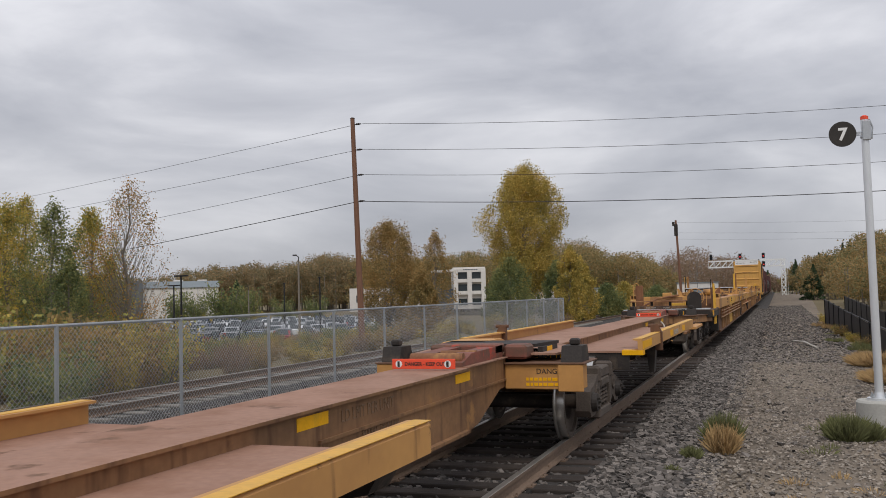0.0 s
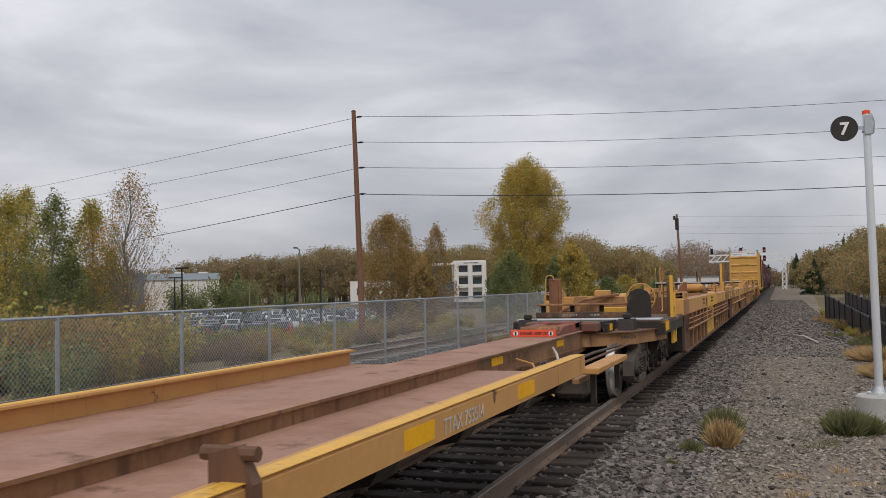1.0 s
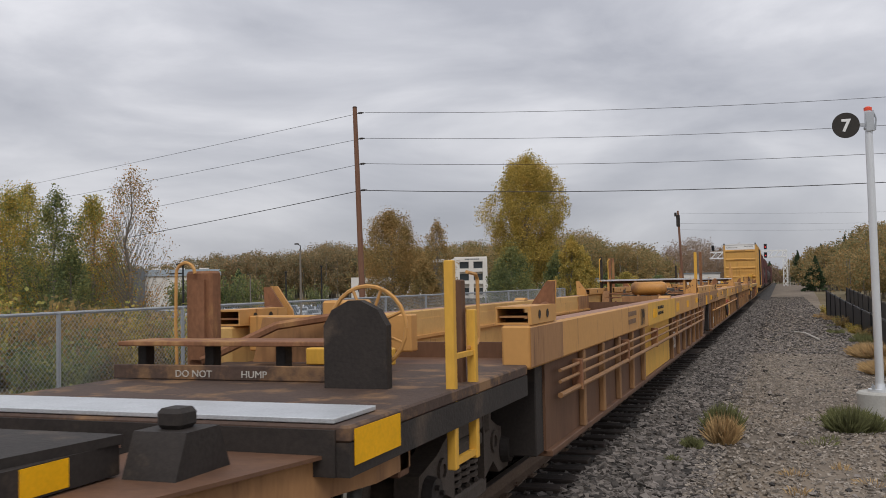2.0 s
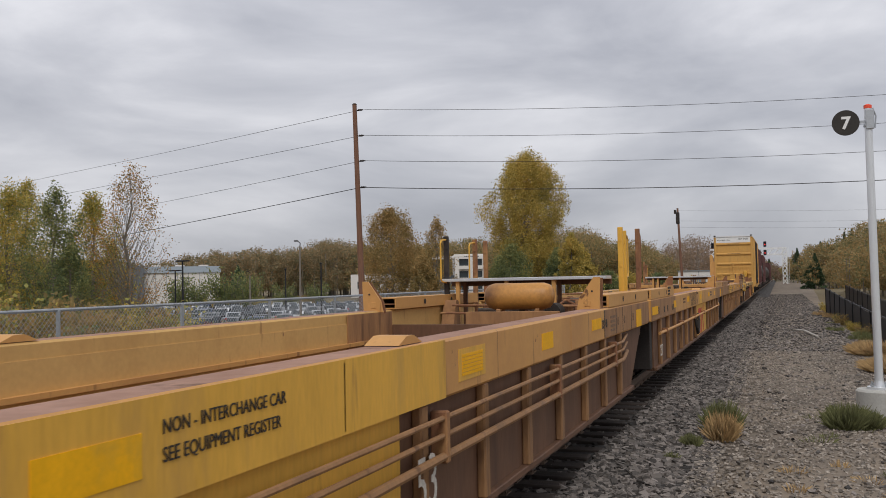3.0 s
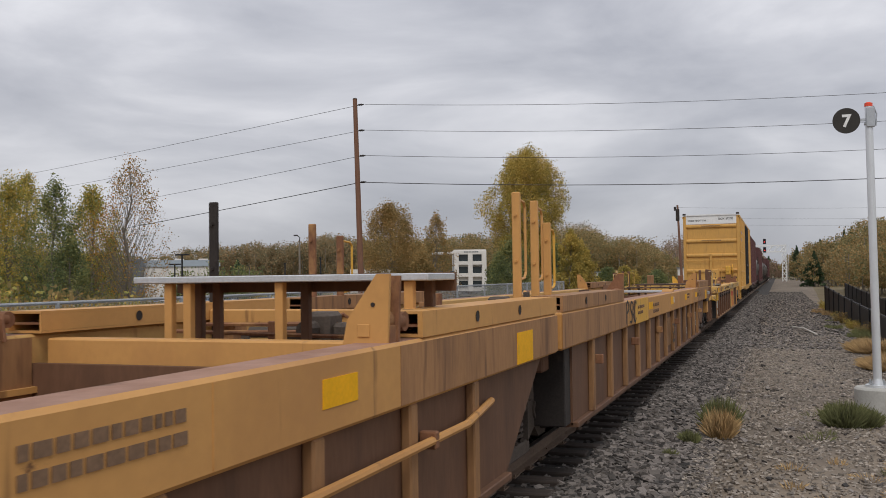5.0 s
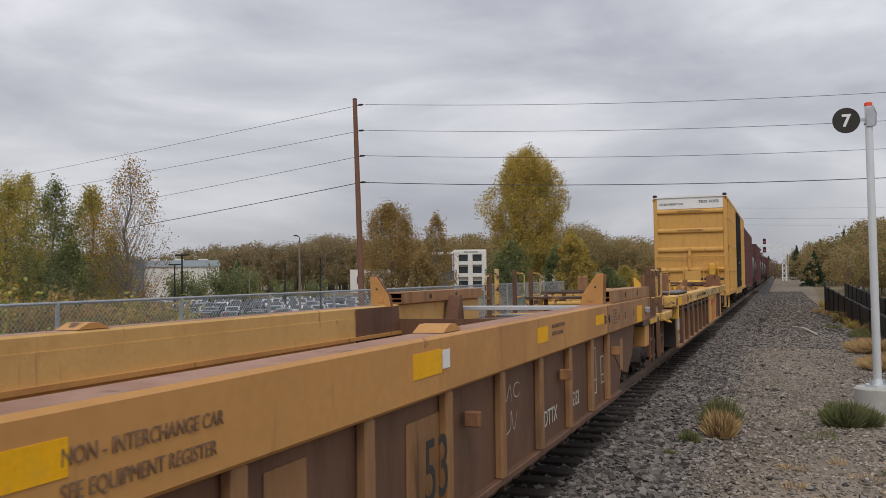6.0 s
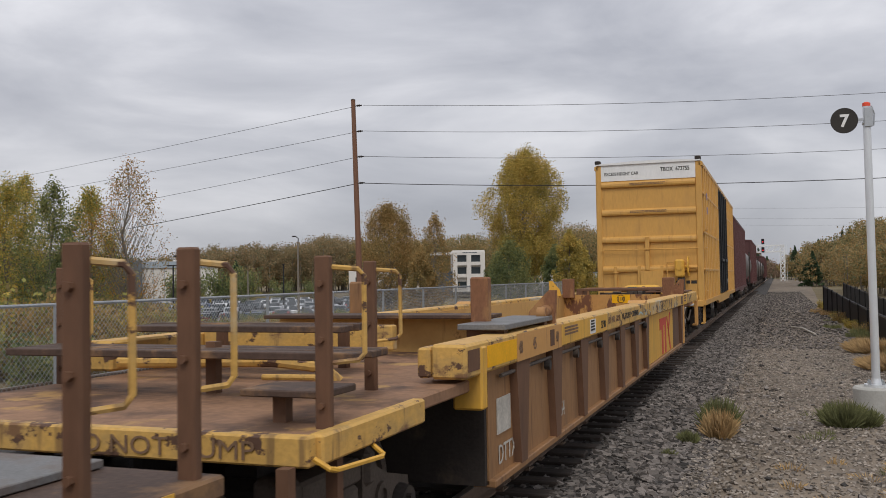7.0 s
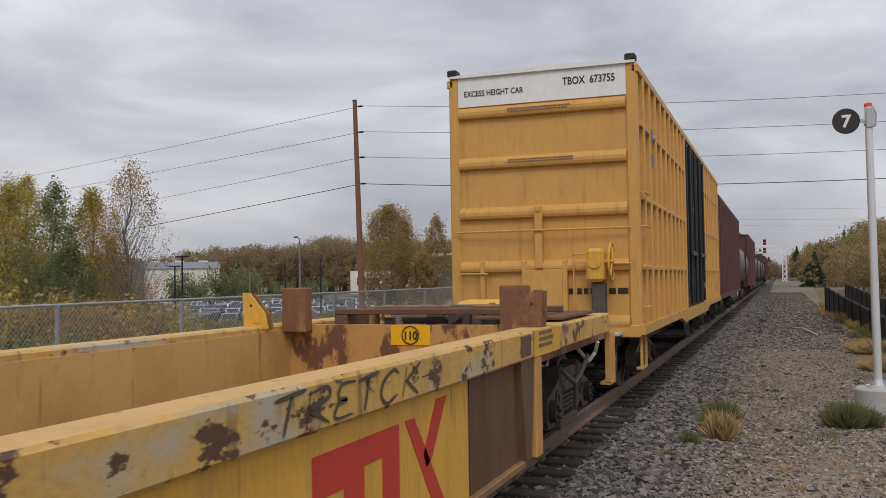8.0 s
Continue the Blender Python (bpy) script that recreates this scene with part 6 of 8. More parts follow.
    part("hitch_plate", Build().prism([(-0.62, h + 2.1), (0.62, h + 2.1), (0.72, h + 2.9), (-0.72, h + 2.9)], "z", z1 + 0.1, z1 + 0.14), M["dark"], car, "black hitch plate")
    part("plate_edge", Build().box(0.64, 0.7, h + 2.12, h + 2.9, z1 - 0.03, z1 + 0.1), M["dark"], car)
    decal(car, h + 2.35, h + 2.6, z1 - 0.02, z1 + 0.095, None, 0.7)
    part("hinge", Build().tube([(0.4, h + 2.1, z1 + 0.05), (0.5, h + 2.25, z1 + 0.08), (0.56, h + 2.4, z1 - 0.02)], 0.03, 8), M["grime"], car)
    if last:
        # end platform that widens over the truck
        for side in (-1, 1):
            part("end_bolster", Build().prism([(side * (hw - 0.03), 17.1), (side * 1.05, 17.9), (side * 1.4, 19.3), (side * 1.4, 19.75), (side * (hw - 0.03), 19.75)], "z", 0.86, 1.06), M["endplate"], car)
            part("bolster_flange", Build().prism([(side * (hw - 0.03), 17.02), (side * 1.09, 17.84), (side * 1.44, 19.28), (side * 1.44, 19.78), (side * (hw - 0.03), 19.78)], "z", 1.062, 1.08), M["brown"], car)
            part("pedestal", Build().prism([(18.15, 1.08), (18.55, 1.08), (18.47, 1.27), (18.23, 1.27)], "x", side * 0.75, side * 1.02).box(side * 0.82, side * 0.95, 18.28, 18.42, 1.27, 1.36, 0.02), M["dark"], car)
        part("end_sill", Build().box(-1.4, 1.4, 19.6, 19.74, 0.82, 1.06, 0.01), M["brown"], car)
        m = Matrix.Translation((0.78, 17.45, 0.985)) @ Matrix.Rotation(math.atan2(0.8, 0.7), 4, "Z") @ FRONT
        letters("DANGER", 0.075, m @ Matrix.Translation((0.15, -0.02, 0.02)), M["ink"], car, "stencil", 1.1)
        step = part("side_step", Build().box(1.3, W, 12.25, 14.3, 0.895, 0.965, 0.012), M["tanbrown"], car, "tan-brown steel side step")
        for y in (12.5, 14.1):
            part("step_leg", Build().box(1.36, 1.42, y, y + 0.07, 0.55, 0.895), M["dark"], step)
        part("step_bearer", Build().box(hw, 1.36, 13.2, 13.28, 0.82, 0.895), M["brown"], step)
        part("valve_box", Build().box(0.75, 1.15, 13.3, 14.0, 0.5, 0.8, 0.06), M["grime"], car)
        part("brake_lever", Build().tube([(hw, 13.0, 1.0), (0.6, 12.9, 0.95), (0.75, 12.8, 0.7), (0.9, 12.7, 0.6)], 0.014, 6), M["tan"], car)
        part("brake_rod", Build().cyl((0.8, 12.0, 0.8), (1.1, 17.0, 0.92), 0.018, n=6), M["brown"], car)
        part("air_hose", Build().tube([(hw, 14.9, 1.0), (0.46, 14.75, 0.93), (0.55, 14.6, 0.72), (0.62, 14.3, 0.62), (0.8, 13.9, 0.66)], 0.02, 8), M["stencil"], car, "pale bent air hose", smooth=True)
        part("train_pipe", Build().tube([(0.5, 11.6, 0.74), (0.55, 14.5, 0.78), (0.7, 16.2, 0.84), (0.9, 17.2, 0.88)], 0.024, 8), M["grime"], car)
        part("lever_frame", Build().box(0.4, 1.3, 12.9, 12.98, 0.78, 0.86, 0.006).box(0.45, 0.53, 12.2, 14.0, 0.72, 0.78, 0.006).box(1.2, 1.28, 12.3, 14.0, 0.78, 0.84, 0.006), M["spinepaint"], car)
        for k in range(9):
            a = 0.12 * k
            part("chain_link", Build().lathe([(-0.008, 0.02), (0.0, 0.03), (0.008, 0.02), (-0.008, 0.02)], (0.42 + 0.05 * k, 11.9 + 0.09 * k, 0.86 - 0.12 * math.sin(math.pi * k / 8)), "xyz"[k % 3], 10), M["grime"], car)
        part("placard", Build().box(hw - 0.036, hw - 0.032, 14.3, 14.62, 0.72, 0.84), M["grime"], car)
        part("placard_frame", Build().box(hw - 0.036, hw - 0.028, 14.28, 14.64, 0.84, 0.855).box(hw - 0.036, hw - 0.028, 14.28, 14.64, 0.705, 0.72).box(hw - 0.036, hw - 0.028, 14.28, 14.295, 0.72, 0.84).box(hw - 0.036, hw - 0.028, 14.625, 14.64, 0.72, 0.84), M["stencil"], car)
        part("brake_cylinder", Build().cyl((0.62, 12.2, 0.66), (0.62, 13.0, 0.66), 0.14, n=14), M["grime"], car, smooth=True)
        truck(car, 18.62)
    else:
        for side in (-1, 1):
            part("end_bolster", Build().box(side * (hw - 0.03), side * 1.25, 17.0, 17.3, 0.76, 1.045, 0.01), M["tanbrown"], car)
            part("bolster_flange", Build().box(side * (hw - 0.03), side * 1.29, 16.96, 17.75, 1.047, 1.065, 0.004), M["brown"], car)
            part("bolster_cap", Build().prism([(17.05, 1.065), (17.5, 1.065), (17.42, 1.25), (17.12, 1.25)], "x", side * 1.0, side * 1.24).box(side * 1.07, side * 1.18, 17.2, 17.34, 1.25, 1.33, 0.02), M["dark"], car)
            part("bolster_end", Build().box(side * 0.98, side * 1.27, 16.97, 17.0, 0.74, 1.06, 0.006), M["tanbrown"], car)
        letters("DANGER", 0.085, on_front(0.72, 17.0, 0.94), M["ink"], car, "stencil", 1.0)
        bars(car, on_front(0.6, 17.0, 0.86), 0.42, 2, 0.035, M["decal"])
        truck(car, 19.3)
    # near end: curved bearer with stencilled warning, rub plate
    part("near_bearer", Build().prism([(0.34, 0.9), (1.0, 0.95), (1.0, 1.11), (0.34, 1.115)], "y", 1.0, 1.12).prism([(-0.34, 0.9), (-1.0, 0.95), (-1.0, 1.11), (-0.34, 1.115)], "y", 1.0, 1.12), M["brown"], car)
    part("warning_patch", Build().box(0.45, 0.95, 0.995, 1.0, 0.96, 1.09), M["decal"], car)
    bars(car, on_front(0.48, 0.994, 1.04), 0.42, 2, 0.04, M["ink"])
    part("rub_plate", Build().prism([(-0.9, 0.2), (0.9, 0.2), (1.02, 1.2), (0.5, 2.2), (-0.5, 2.2), (-1.02, 1.2)], "z", 1.135, 1.16), M["deck"], car)
    part("bent_plate", Build().prism([(0.3, 1.16), (0.9, 1.26), (1.7, 1.26), (2.1, 1.16)], "x", -0.75, -0.2), M["tan"], car)
    return car


def build_spine():
    spine_unit(-6.7, "rust-brown spine car with tan curb rails", "TTAX 753514", False)
    b = spine_unit(10.35, "rust-brown spine car with a folded red hitch at its end platform", "TTAX 753514", True)
    part("coupler", Build().box(-0.16, 0.16, 18.8, 20.0, 0.68, 0.95, 0.04).box(-0.2, 0.2, 19.8, 20.2, 0.6, 1.0, 0.06), M["grime"], b)


build_spine()


# ---- the three-unit well car
def build_wells():
    L = 19.0
    # unit with three pipes; its near end carries the brake platform
    c1 = well_unit(33.1 - 0.7, 19.7, "tan well car unit with yellow middle panel and three side pipes", 3, M["tan"], M["brown"], 0.9, 3.4,
                   [2.2, 3.3, 4.4, 5.5, 6.6, 10.4, 11.55, 12.7, 13.85, 15.0, 16.1, 17.2], 0.3)
    part("side_patch", Build().box(1.424, 1.434, 6.9, 10.15, 0.42, 1.17), M["yellow"], c1, "yellow painted side panel")
    decal(c1, 6.95, 10.7, 1.185, 1.525, M["yellow"], W, "sill_patch")
    part("near_platform", Build().box(-1.3, W - 0.03, -3.2, 0.0, 1.14, 1.22, 0.012), M["rusty_plate"], c1, "dark rusty end platform")
    part("platform_grating", Build().box(-1.2, 1.38, -3.18, -2.7, 1.224, 1.25, 0.004), M["grate"], c1)
    decal(c1, -3.15, -2.6, 1.03, 1.2, None, W - 0.03)
    part("platform_side", Build().box(1.4, W - 0.032, -3.2, 0.0, 0.98, 1.14), M["dark"], c1)
    part("platform_front", Build().box(-1.3, 1.4, -3.215, -3.2, 0.98, 1.2), M["dark"], c1)
    part("left_grating", Build().box(-1.25, 0.1, -3.16, -2.85, 1.224, 1.252, 0.004), M["grate"], c1)
    part("cross_walk", Build().box(-1.3, 0.75, -1.45, -1.05, 1.46, 1.495, 0.006), M["rust"], c1, "rusty cross walk")
    for x in (-1.2, -0.6, 0.0, 0.55):
        part("walk_leg", Build().box(x - 0.04, x + 0.04, -1.3, -1.2, 1.22, 1.46, 0.006), M["dark"], c1)
    part("riser", Build().box(-1.3, 0.7, -1.5, -1.47, 1.225, 1.33, 0.006), M["rusty_plate"], c1)
    letters("DO NOT", 0.07, on_front(-0.75, -1.5, 1.245), M["stencil"], c1, "stencil", 1.1)
    letters("HUMP", 0.07, on_front(-0.2, -1.5, 1.245), M["stencil"], c1, "stencil", 1.1)
    part("yellow_beam", Build().box(-0.1, 0.62, -0.75, -0.65, 1.27, 1.4, 0.01), M["yellow"], c1)
    part("arch_plate", Build().prism([(0.6, 1.22), (1.04, 1.22), (1.04, 1.62), (0.98, 1.72), (0.86, 1.78), (0.78, 1.78), (0.66, 1.72), (0.6, 1.62)], "y", -1.78, -1.7), M["dark"], c1, "black rounded hand-brake plate")
    ring = Build()
    ring.tube([(0.84 + 0.27 * math.cos(a), -1.62, 1.6 + 0.27 * math.sin(a)) for a in [2 * math.pi * k / 24 for k in range(25)]], 0.014, 6)
    for k in range(4):
        a = 0.4 + k * math.pi / 4
        ring.cyl((0.84 - 0.27 * math.cos(a), -1.62, 1.6 - 0.27 * math.sin(a)), (0.84 + 0.27 * math.cos(a), -1.62, 1.6 + 0.27 * math.sin(a)), 0.011, n=5)
    part("brake_wheel", ring, M["tan"], c1, "tan spoked hand-brake wheel")
    ring = Build()
    ring.tube([(-1.16 + 0.09 * math.cos(a), -0.8, 2.0 + 0.09 * math.sin(a)) for a in [math.pi * k / 8 for k in range(9)]] + [(-1.26, -0.8, 1.6), (-1.25, -0.8, 1.22)], 0.014, 6)
    part("guard_hoop", ring, M["tan"], c1)
    part("hinged_frame", Build().prism([(-0.85, 1.25), (0.35, 1.25), (0.3, 1.6), (-0.75, 1.62)], "y", -0.3, -0.22), M["endplate"], c1)
    part("frame_strut", Build().tube([(-0.95, -0.9, 1.3), (-0.5, -0.5, 1.56), (0.2, -0.3, 1.66)], 0.035, 6), M["rust"], c1)
    part("side_post", Build().box(1.3, 1.38, -1.32, -1.22, 1.2, 1.9, 0.01), M["brown"], c1)
    part("end_post", Build().box(-1.2, -0.95, -0.75, -0.6, 1.22, 2.02, 0.02).box(-1.15, -1.0, -0.78, -0.75, 1.3, 1.95), M["rust"], c1)
    part("ladder", Build().box(1.4, 1.46, -1.7, -1.64, 0.72, 2.02, 0.006).box(1.4, 1.46, -1.28, -1.22, 0.72, 1.7, 0.006).box(1.41, 1.45, -1.66, -1.26, 0.74, 0.78).box(1.41, 1.45, -1.66, -1.26, 1.05, 1.08).box(1.41, 1.45, -1.66, -1.26, 1.4, 1.43), M["yellow"], c1, "yellow end ladder")
    for p, q, o in (((1.42, -1.3, 1.95), (1.42, -1.3, 1.45), (0, 0.22, 0)), ((1.1, -0.6, 1.7), (1.1, -0.6, 1.3), (0, 0.2, 0))):
        h = Build()
        grab_loop(h, p, q, o)
        part("handhold", h, M["tan"], c1)
    part("inner_frame", Build().box(-1.2, 0.4, 0.2, 0.35, 1.3, 1.62, 0.012).box(-0.4, -0.1, 0.1, 0.5, 1.22, 1.75, 0.02), M["tan"], c1)
    truck(c1, -0.35)
    end_gear(c1, 17.6, 1.2, 3)
    crossover(c1, 18.6, 1.865)
    for x, y, z, m, loop in ((1.2, 19.1, 2.62, "yellow", None), (1.15, 19.75, 2.6, "yellow", (0, 0.35, 0)), (-1.3, 18.5, 2.55, "dark", (0, -0.25, 0)), (-1.3, 19.88, 2.55, "rust", (0, -0.3, 0))):
        stanchion(c1, x, y, 1.35, z, M[m], loop)
    deck_gusset(c1, 18.15, M["endplate"])
    truck(c1, 19.85)
    decal(c1, 7.5, 7.95, 1.28, 1.42, None, W + 0.004)
    decal(c1, 13.05, 13.45, 1.28, 1.42)
    decal_striped(c1, 11.0, 11.42, 1.28, 1.42)
    decal(c1, 18.4, 18.87, 1.19, 1.43, None, W + 0.003)
    part("reflector_plate", Build().box(W, W + 0.003, 15.19, 15.77, 1.3, 1.46), M["tan"], c1)
    decal(c1, 15.22, 15.74, 1.32, 1.435, None, W + 0.003)
    letters("NON - INTERCHANGE CAR", 0.07, on_side(W + 0.004, 8.05, 1.4), M["ink"], c1, "stencil", 0.9)
    letters("SEE EQUIPMENT REGISTER", 0.07, on_side(W + 0.004, 8.05, 1.31), M["ink"], c1, "stencil", 0.9)
    bars(c1, on_side(W, 5.0, 1.4), 0.7, 2, 0.06, M["faint"])
    lane(c1, [("53", 10.2, 0.62, 0.42, "stencil"), ("20", 15.79, 1.31, 0.14, "ink"), ("40", 16.0, 1.31, 0.14, "ink"), ("45", 16.82, 1.3, 0.14, "faint"), ("48", 17.3, 1.3, 0.14, "faint"), ("53", 18.05, 1.3, 0.14, "faint")])
    for y in (15.96, 16.75, 17.24, 17.95):
        part("sill_mark", Build().box(W, W + 0.006, y - 0.012, y + 0.012, 1.2, 1.51), M["grime"], c1)
    bars(c1, on_side(W, 16.35, 1.4), 0.3, 4, 0.03, M["faint"])
    scrawl(c1, (("C", 6.12, 0.1), ("O", 6.2, 0.08), ("N", 6.27, 0.09), ("M", 6.35, 0.1), ("Y", 6.45, 0.12)), W, 1.24, 0.22, M["ink"], 0.024, 0.15)

    c2 = well_unit(52.4, L, "tan well car unit with yellow emblem panel and black graffiti", 1, M["tan"], M["brown"], 3.3, 3.3,
                   [1.4, 2.6, 3.75, 4.9, 6.05, 7.2, 8.35, 12.3, 13.4, 14.5, 15.6, 16.7], 0.3)
    logo_panel(c2, 9.02, 12.03, 0.42, 1.17, 1.424, EMBLEM, 9.46, 11.21)
    end_gear(c2, 2.4, 1.2, 6, False)
    end_gear(c2, 16.9, 1.2, 7, False)
    part("brake_frame", Build().box(-1.2, 1.1, 15.75, 15.9, 1.28, 1.5, 0.012).box(-1.2, 1.1, 17.6, 17.7, 1.5, 1.62, 0.01), M["tan"], c2)
    crossover(c2, 16.3, 1.85, -0.75, 1.4)
    for x, y, z, m, loop in ((1.2, 0.85, 2.68, "rust", (0, 0.3, 0)), (-1.3, 0.45, 2.55, "rust", None), (1.15, 18.95, 2.63, "tan", (0, 0.3, 0)), (1.15, 19.6, 2.6, "tan", (0, 0.3, 0)), (-1.25, 17.75, 2.55, "dark", None), (-1.25, 19.55, 2.45, "rust", None)):
        stanchion(c2, x, y, 1.25, z, M[m], loop, M["tan"] if m == "tan" else M["rust"])
    deck_gusset(c2, 17.8, M["endplate"])
    truck(c2, 19.1)
    decal(c2, 0.12, 0.82, 1.28, 1.41, None, W + 0.003)
    decal(c2, 12.16, 12.66, 1.31, 1.435)
    decal(c2, 3.2, 3.62, 1.3, 1.43, None, W + 0.003)
    decal(c2, 5.95, 6.42, 1.33, 1.445)
    decal(c2, 9.27, 9.71, 1.32, 1.43, None, W + 0.002)
    part("sill_patch", Build().box(W, W + 0.002, 9.02, 10.0, 1.2, 1.5), M["yellow"], c2)
    decal(c2, 17.64, 18.1, 1.2, 1.44, None, W + 0.003)
    decal(c2, 14.5, 14.85, 1.3, 1.43)
    bars(c2, on_side(W, 12.8, 1.4), 0.75, 2, 0.045, M["faint"])
    letters("MAX GROSS WT 52900 LBS", 0.055, on_side(W, 4.98, 1.4), M["faint"], c2, "stencil", 0.85)
    letters("PER 20 FT CONTAINER", 0.055, on_side(W, 5.02, 1.33), M["faint"], c2, "stencil", 0.85)
    letters("DTTX 725202 C", 0.075, on_side(W, 8.3, 1.45), M["faint"], c2, "stencil", 0.85)
    decal(c2, 7.55, 7.95, 0.75, 1.12, M["dullbrown"], 1.424, "oval_patch")
    part("notice_plate", Build().box(W, W + 0.006, 2.2, 3.2, 1.54, 1.72), M["tan"], c2)
    for k, line in enumerate(("CAR FOR USE WITH", "INBOARD 53 FT", "WIDE LOADER")):
        letters(line, 0.055, on_side(W + 0.005, 2.26, 1.665 - 0.055 * k), M["ink"], c2, "stencil", 0.9)
    lane(c2, [("25T", 0.98, 0.58, 0.26, "stencil"), ("53", 3.9, 0.62, 0.4, "faint"), ("53", 0.86, 1.27, 0.17, "ink"), ("48", 1.6, 1.27, 0.16, "ink"), ("48", 2.12, 1.27, 0.16, "ink"), ("40", 2.85, 1.27, 0.15, "ink"), ("20", 3.1, 1.27, 0.15, "ink")])
    # big black sprayed tag on the sill
    scrawl(c2, (("P", 6.45, 0.2), ("S", 6.67, 0.22), ("O", 6.9, 0.18), ("V", 7.06, 0.18), ("E", 7.24, 0.13), ("R", 7.38, 0.14), ("Y", 7.5, 0.15), ("!", 7.62, 0.09), ("C", 7.71, 0.16), ("U", 7.87, 0.13), ("L", 8.0, 0.1), ("T", 8.05, 0.22)), W, 1.225, 0.28, M["ink"], 0.026, 0.12)
    scrawl(c2, (("1", 8.29, 0.09), ("9", 8.36, 0.11), (".", 8.47, 0.1), (".", 8.55, 0.1)), W, 1.27, 0.19, M["ink"], 0.02, 0.1)
    part("dangling_hose", Build().tube([(1.5, 7.7, 0.96), (1.54, 7.75, 0.7), (1.54, 7.95, 0.55), (1.54, 8.2, 0.62), (1.54, 8.3, 0.85), (1.5, 8.6, 0.96)], 0.035, 8), M["dark"], c2)

    c3 = well_unit(71.6, 18.75, "brown and tan well car unit with black graffiti", 0, M["tanbrown"], M["brown"], 3.6, 3.4,
                   [1.6, 2.75, 3.9, 5.05, 6.2, 7.35, 8.5, 9.65, 10.8, 11.95, 13.1, 14.2, 15.2], 1.5)
    end_gear(c3, 2.4, 1.2, 9, False)
    part("crossover_platform", Build().box(-1.2, 1.2, 17.4, 17.65, 1.37, 1.43, 0.006), M["grate"], c3, "pale galvanised crossbar")
    for x, y, z, m in ((-1.25, 1.0, 2.35, "rust"), (1.2, 0.7, 2.4, "tan")):
        stanchion(c3, x, y, 1.25, z, M[m], (0, 0.3, 0))
    stanchion(c3, -1.25, 19.3, 1.18, 1.93, M["brown"], (0, -0.2, 0), M["worn"])
    stanchion(c3, -1.25, 19.75, 1.18, 2.0, M["worn"])
    part("platform_grating", Build().box(-1.15, 1.0, 19.35, 19.86, 1.184, 1.215, 0.004), M["dull_grate"], c3, "dull blue-grey platform grating")
    deck_gusset(c3, 17.15, M["brown"])
    truck(c3, 17.3)
    part("end_gusset", Build().prism([(15.2, 1.17), (17.6, 1.17), (17.3, 0.75), (16.9, 0.55), (16.4, 0.62)], "x", 1.36, 1.43), M["brown"], c3)
    part("end_box", Build().box(1.3, 1.48, 18.35, 18.74, 0.78, 1.17, 0.012), M["tanbrown"], c3)
    part("corner_platform", Build().box(-1.3, W, 18.0, 19.9, 1.1, 1.18, 0.01), M["rusty_plate"], c3)
    decal(c3, 18.76, 19.6, 1.1, 1.18, M["yellow"], W, "step_edge")
    part("ladder", Build().box(1.42, 1.48, 18.85, 18.91, 0.5, 1.18).box(1.42, 1.48, 19.3, 19.36, 0.5, 1.18).box(1.42, 1.46, 18.85, 19.36, 0.55, 0.59).box(1.42, 1.46, 18.85, 19.36, 0.82, 0.86), M["brown"], c3)
    for y, x in ((19.25, 1.42), (19.8, 1.42)):
        stanchion(c3, x, y, 1.12, 1.99, M["brown"], (0.12, 0.1, 0), M["worn"])
    part("lock_bracket", Build().box(W, W + 0.05, 18.15, 18.4, 1.3, 1.38, 0.01), M["galv"], c3)
    part("coupler", Build().box(-0.16, 0.16, 18.8, 20.6, 0.68, 0.95, 0.04).box(-0.22, 0.22, 20.3, 20.7, 0.6, 1.02, 0.06), M["grime"], c3)
    decal(c3, 17.35, 17.82, 1.2, 1.43, None, W + 0.003)
    decal(c3, 14.3, 14.78, 1.32, 1.425)
    decal(c3, 11.75, 12.1, 1.31, 1.44)
    decal(c3, 9.02, 9.46, 1.31, 1.45)
    decal(c3, 9.48, 9.6, 1.33, 1.44, M["white"], W, "sticker")
    decal(c3, 5.97, 6.45, 1.33, 1.44)
    decal(c3, 7.6, 7.95, 0.78, 1.1, M["dullbrown"], 1.424, "oval_patch")
    decal(c3, 4.6, 5.89, 1.185, 1.525, M["yellow"], W - 0.002, "sill_patch")
    letters("MAX. GROSS WT. 52,900 LBS.", 0.06, on_side(W + 0.002, 4.78, 1.39), M["faint"], c3, "stencil", 0.85)
    letters("PER 20FT CONTAINER", 0.06, on_side(W + 0.002, 4.78, 1.31), M["faint"], c3, "stencil", 0.85)
    letters("NON - INTERCHANGE CAR", 0.075, on_side(W, 6.42, 1.36), M["faint"], c3, "stencil", 0.85)
    letters("SEE EQUIPMENT REGISTER", 0.075, on_side(W, 6.42, 1.26), M["faint"], c3, "stencil", 0.85)
    letters("MAX GROSS WT 52900 LBS", 0.05, on_side(W, 12.25, 1.41), M["faint"], c3, "stencil", 0.85)
    letters("PER 20 FT CONTAINER", 0.05, on_side(W, 12.25, 1.345), M["faint"], c3, "stencil", 0.85)
    bars(c3, on_side(W, 15.42, 1.43), 0.28, 5, 0.022, M["faint"])
    part("side_plate", Build().box(1.424, 1.432, 16.28, 16.5, 0.64, 1.04), M["endplate"], c3)
    scrawl(c3, (("P", 3.68, 0.26), ("I", 3.9, 0.14), ("S", 4.02, 0.24), ("K", 4.22, 0.22), ("C", 4.42, 0.21)), W, 1.22, 0.28, M["ink"], 0.046, 0.2)
    decal(c3, 9.08, 9.64, 0.55, 1.06, M["dullbrown"], 1.424, "number_patch")
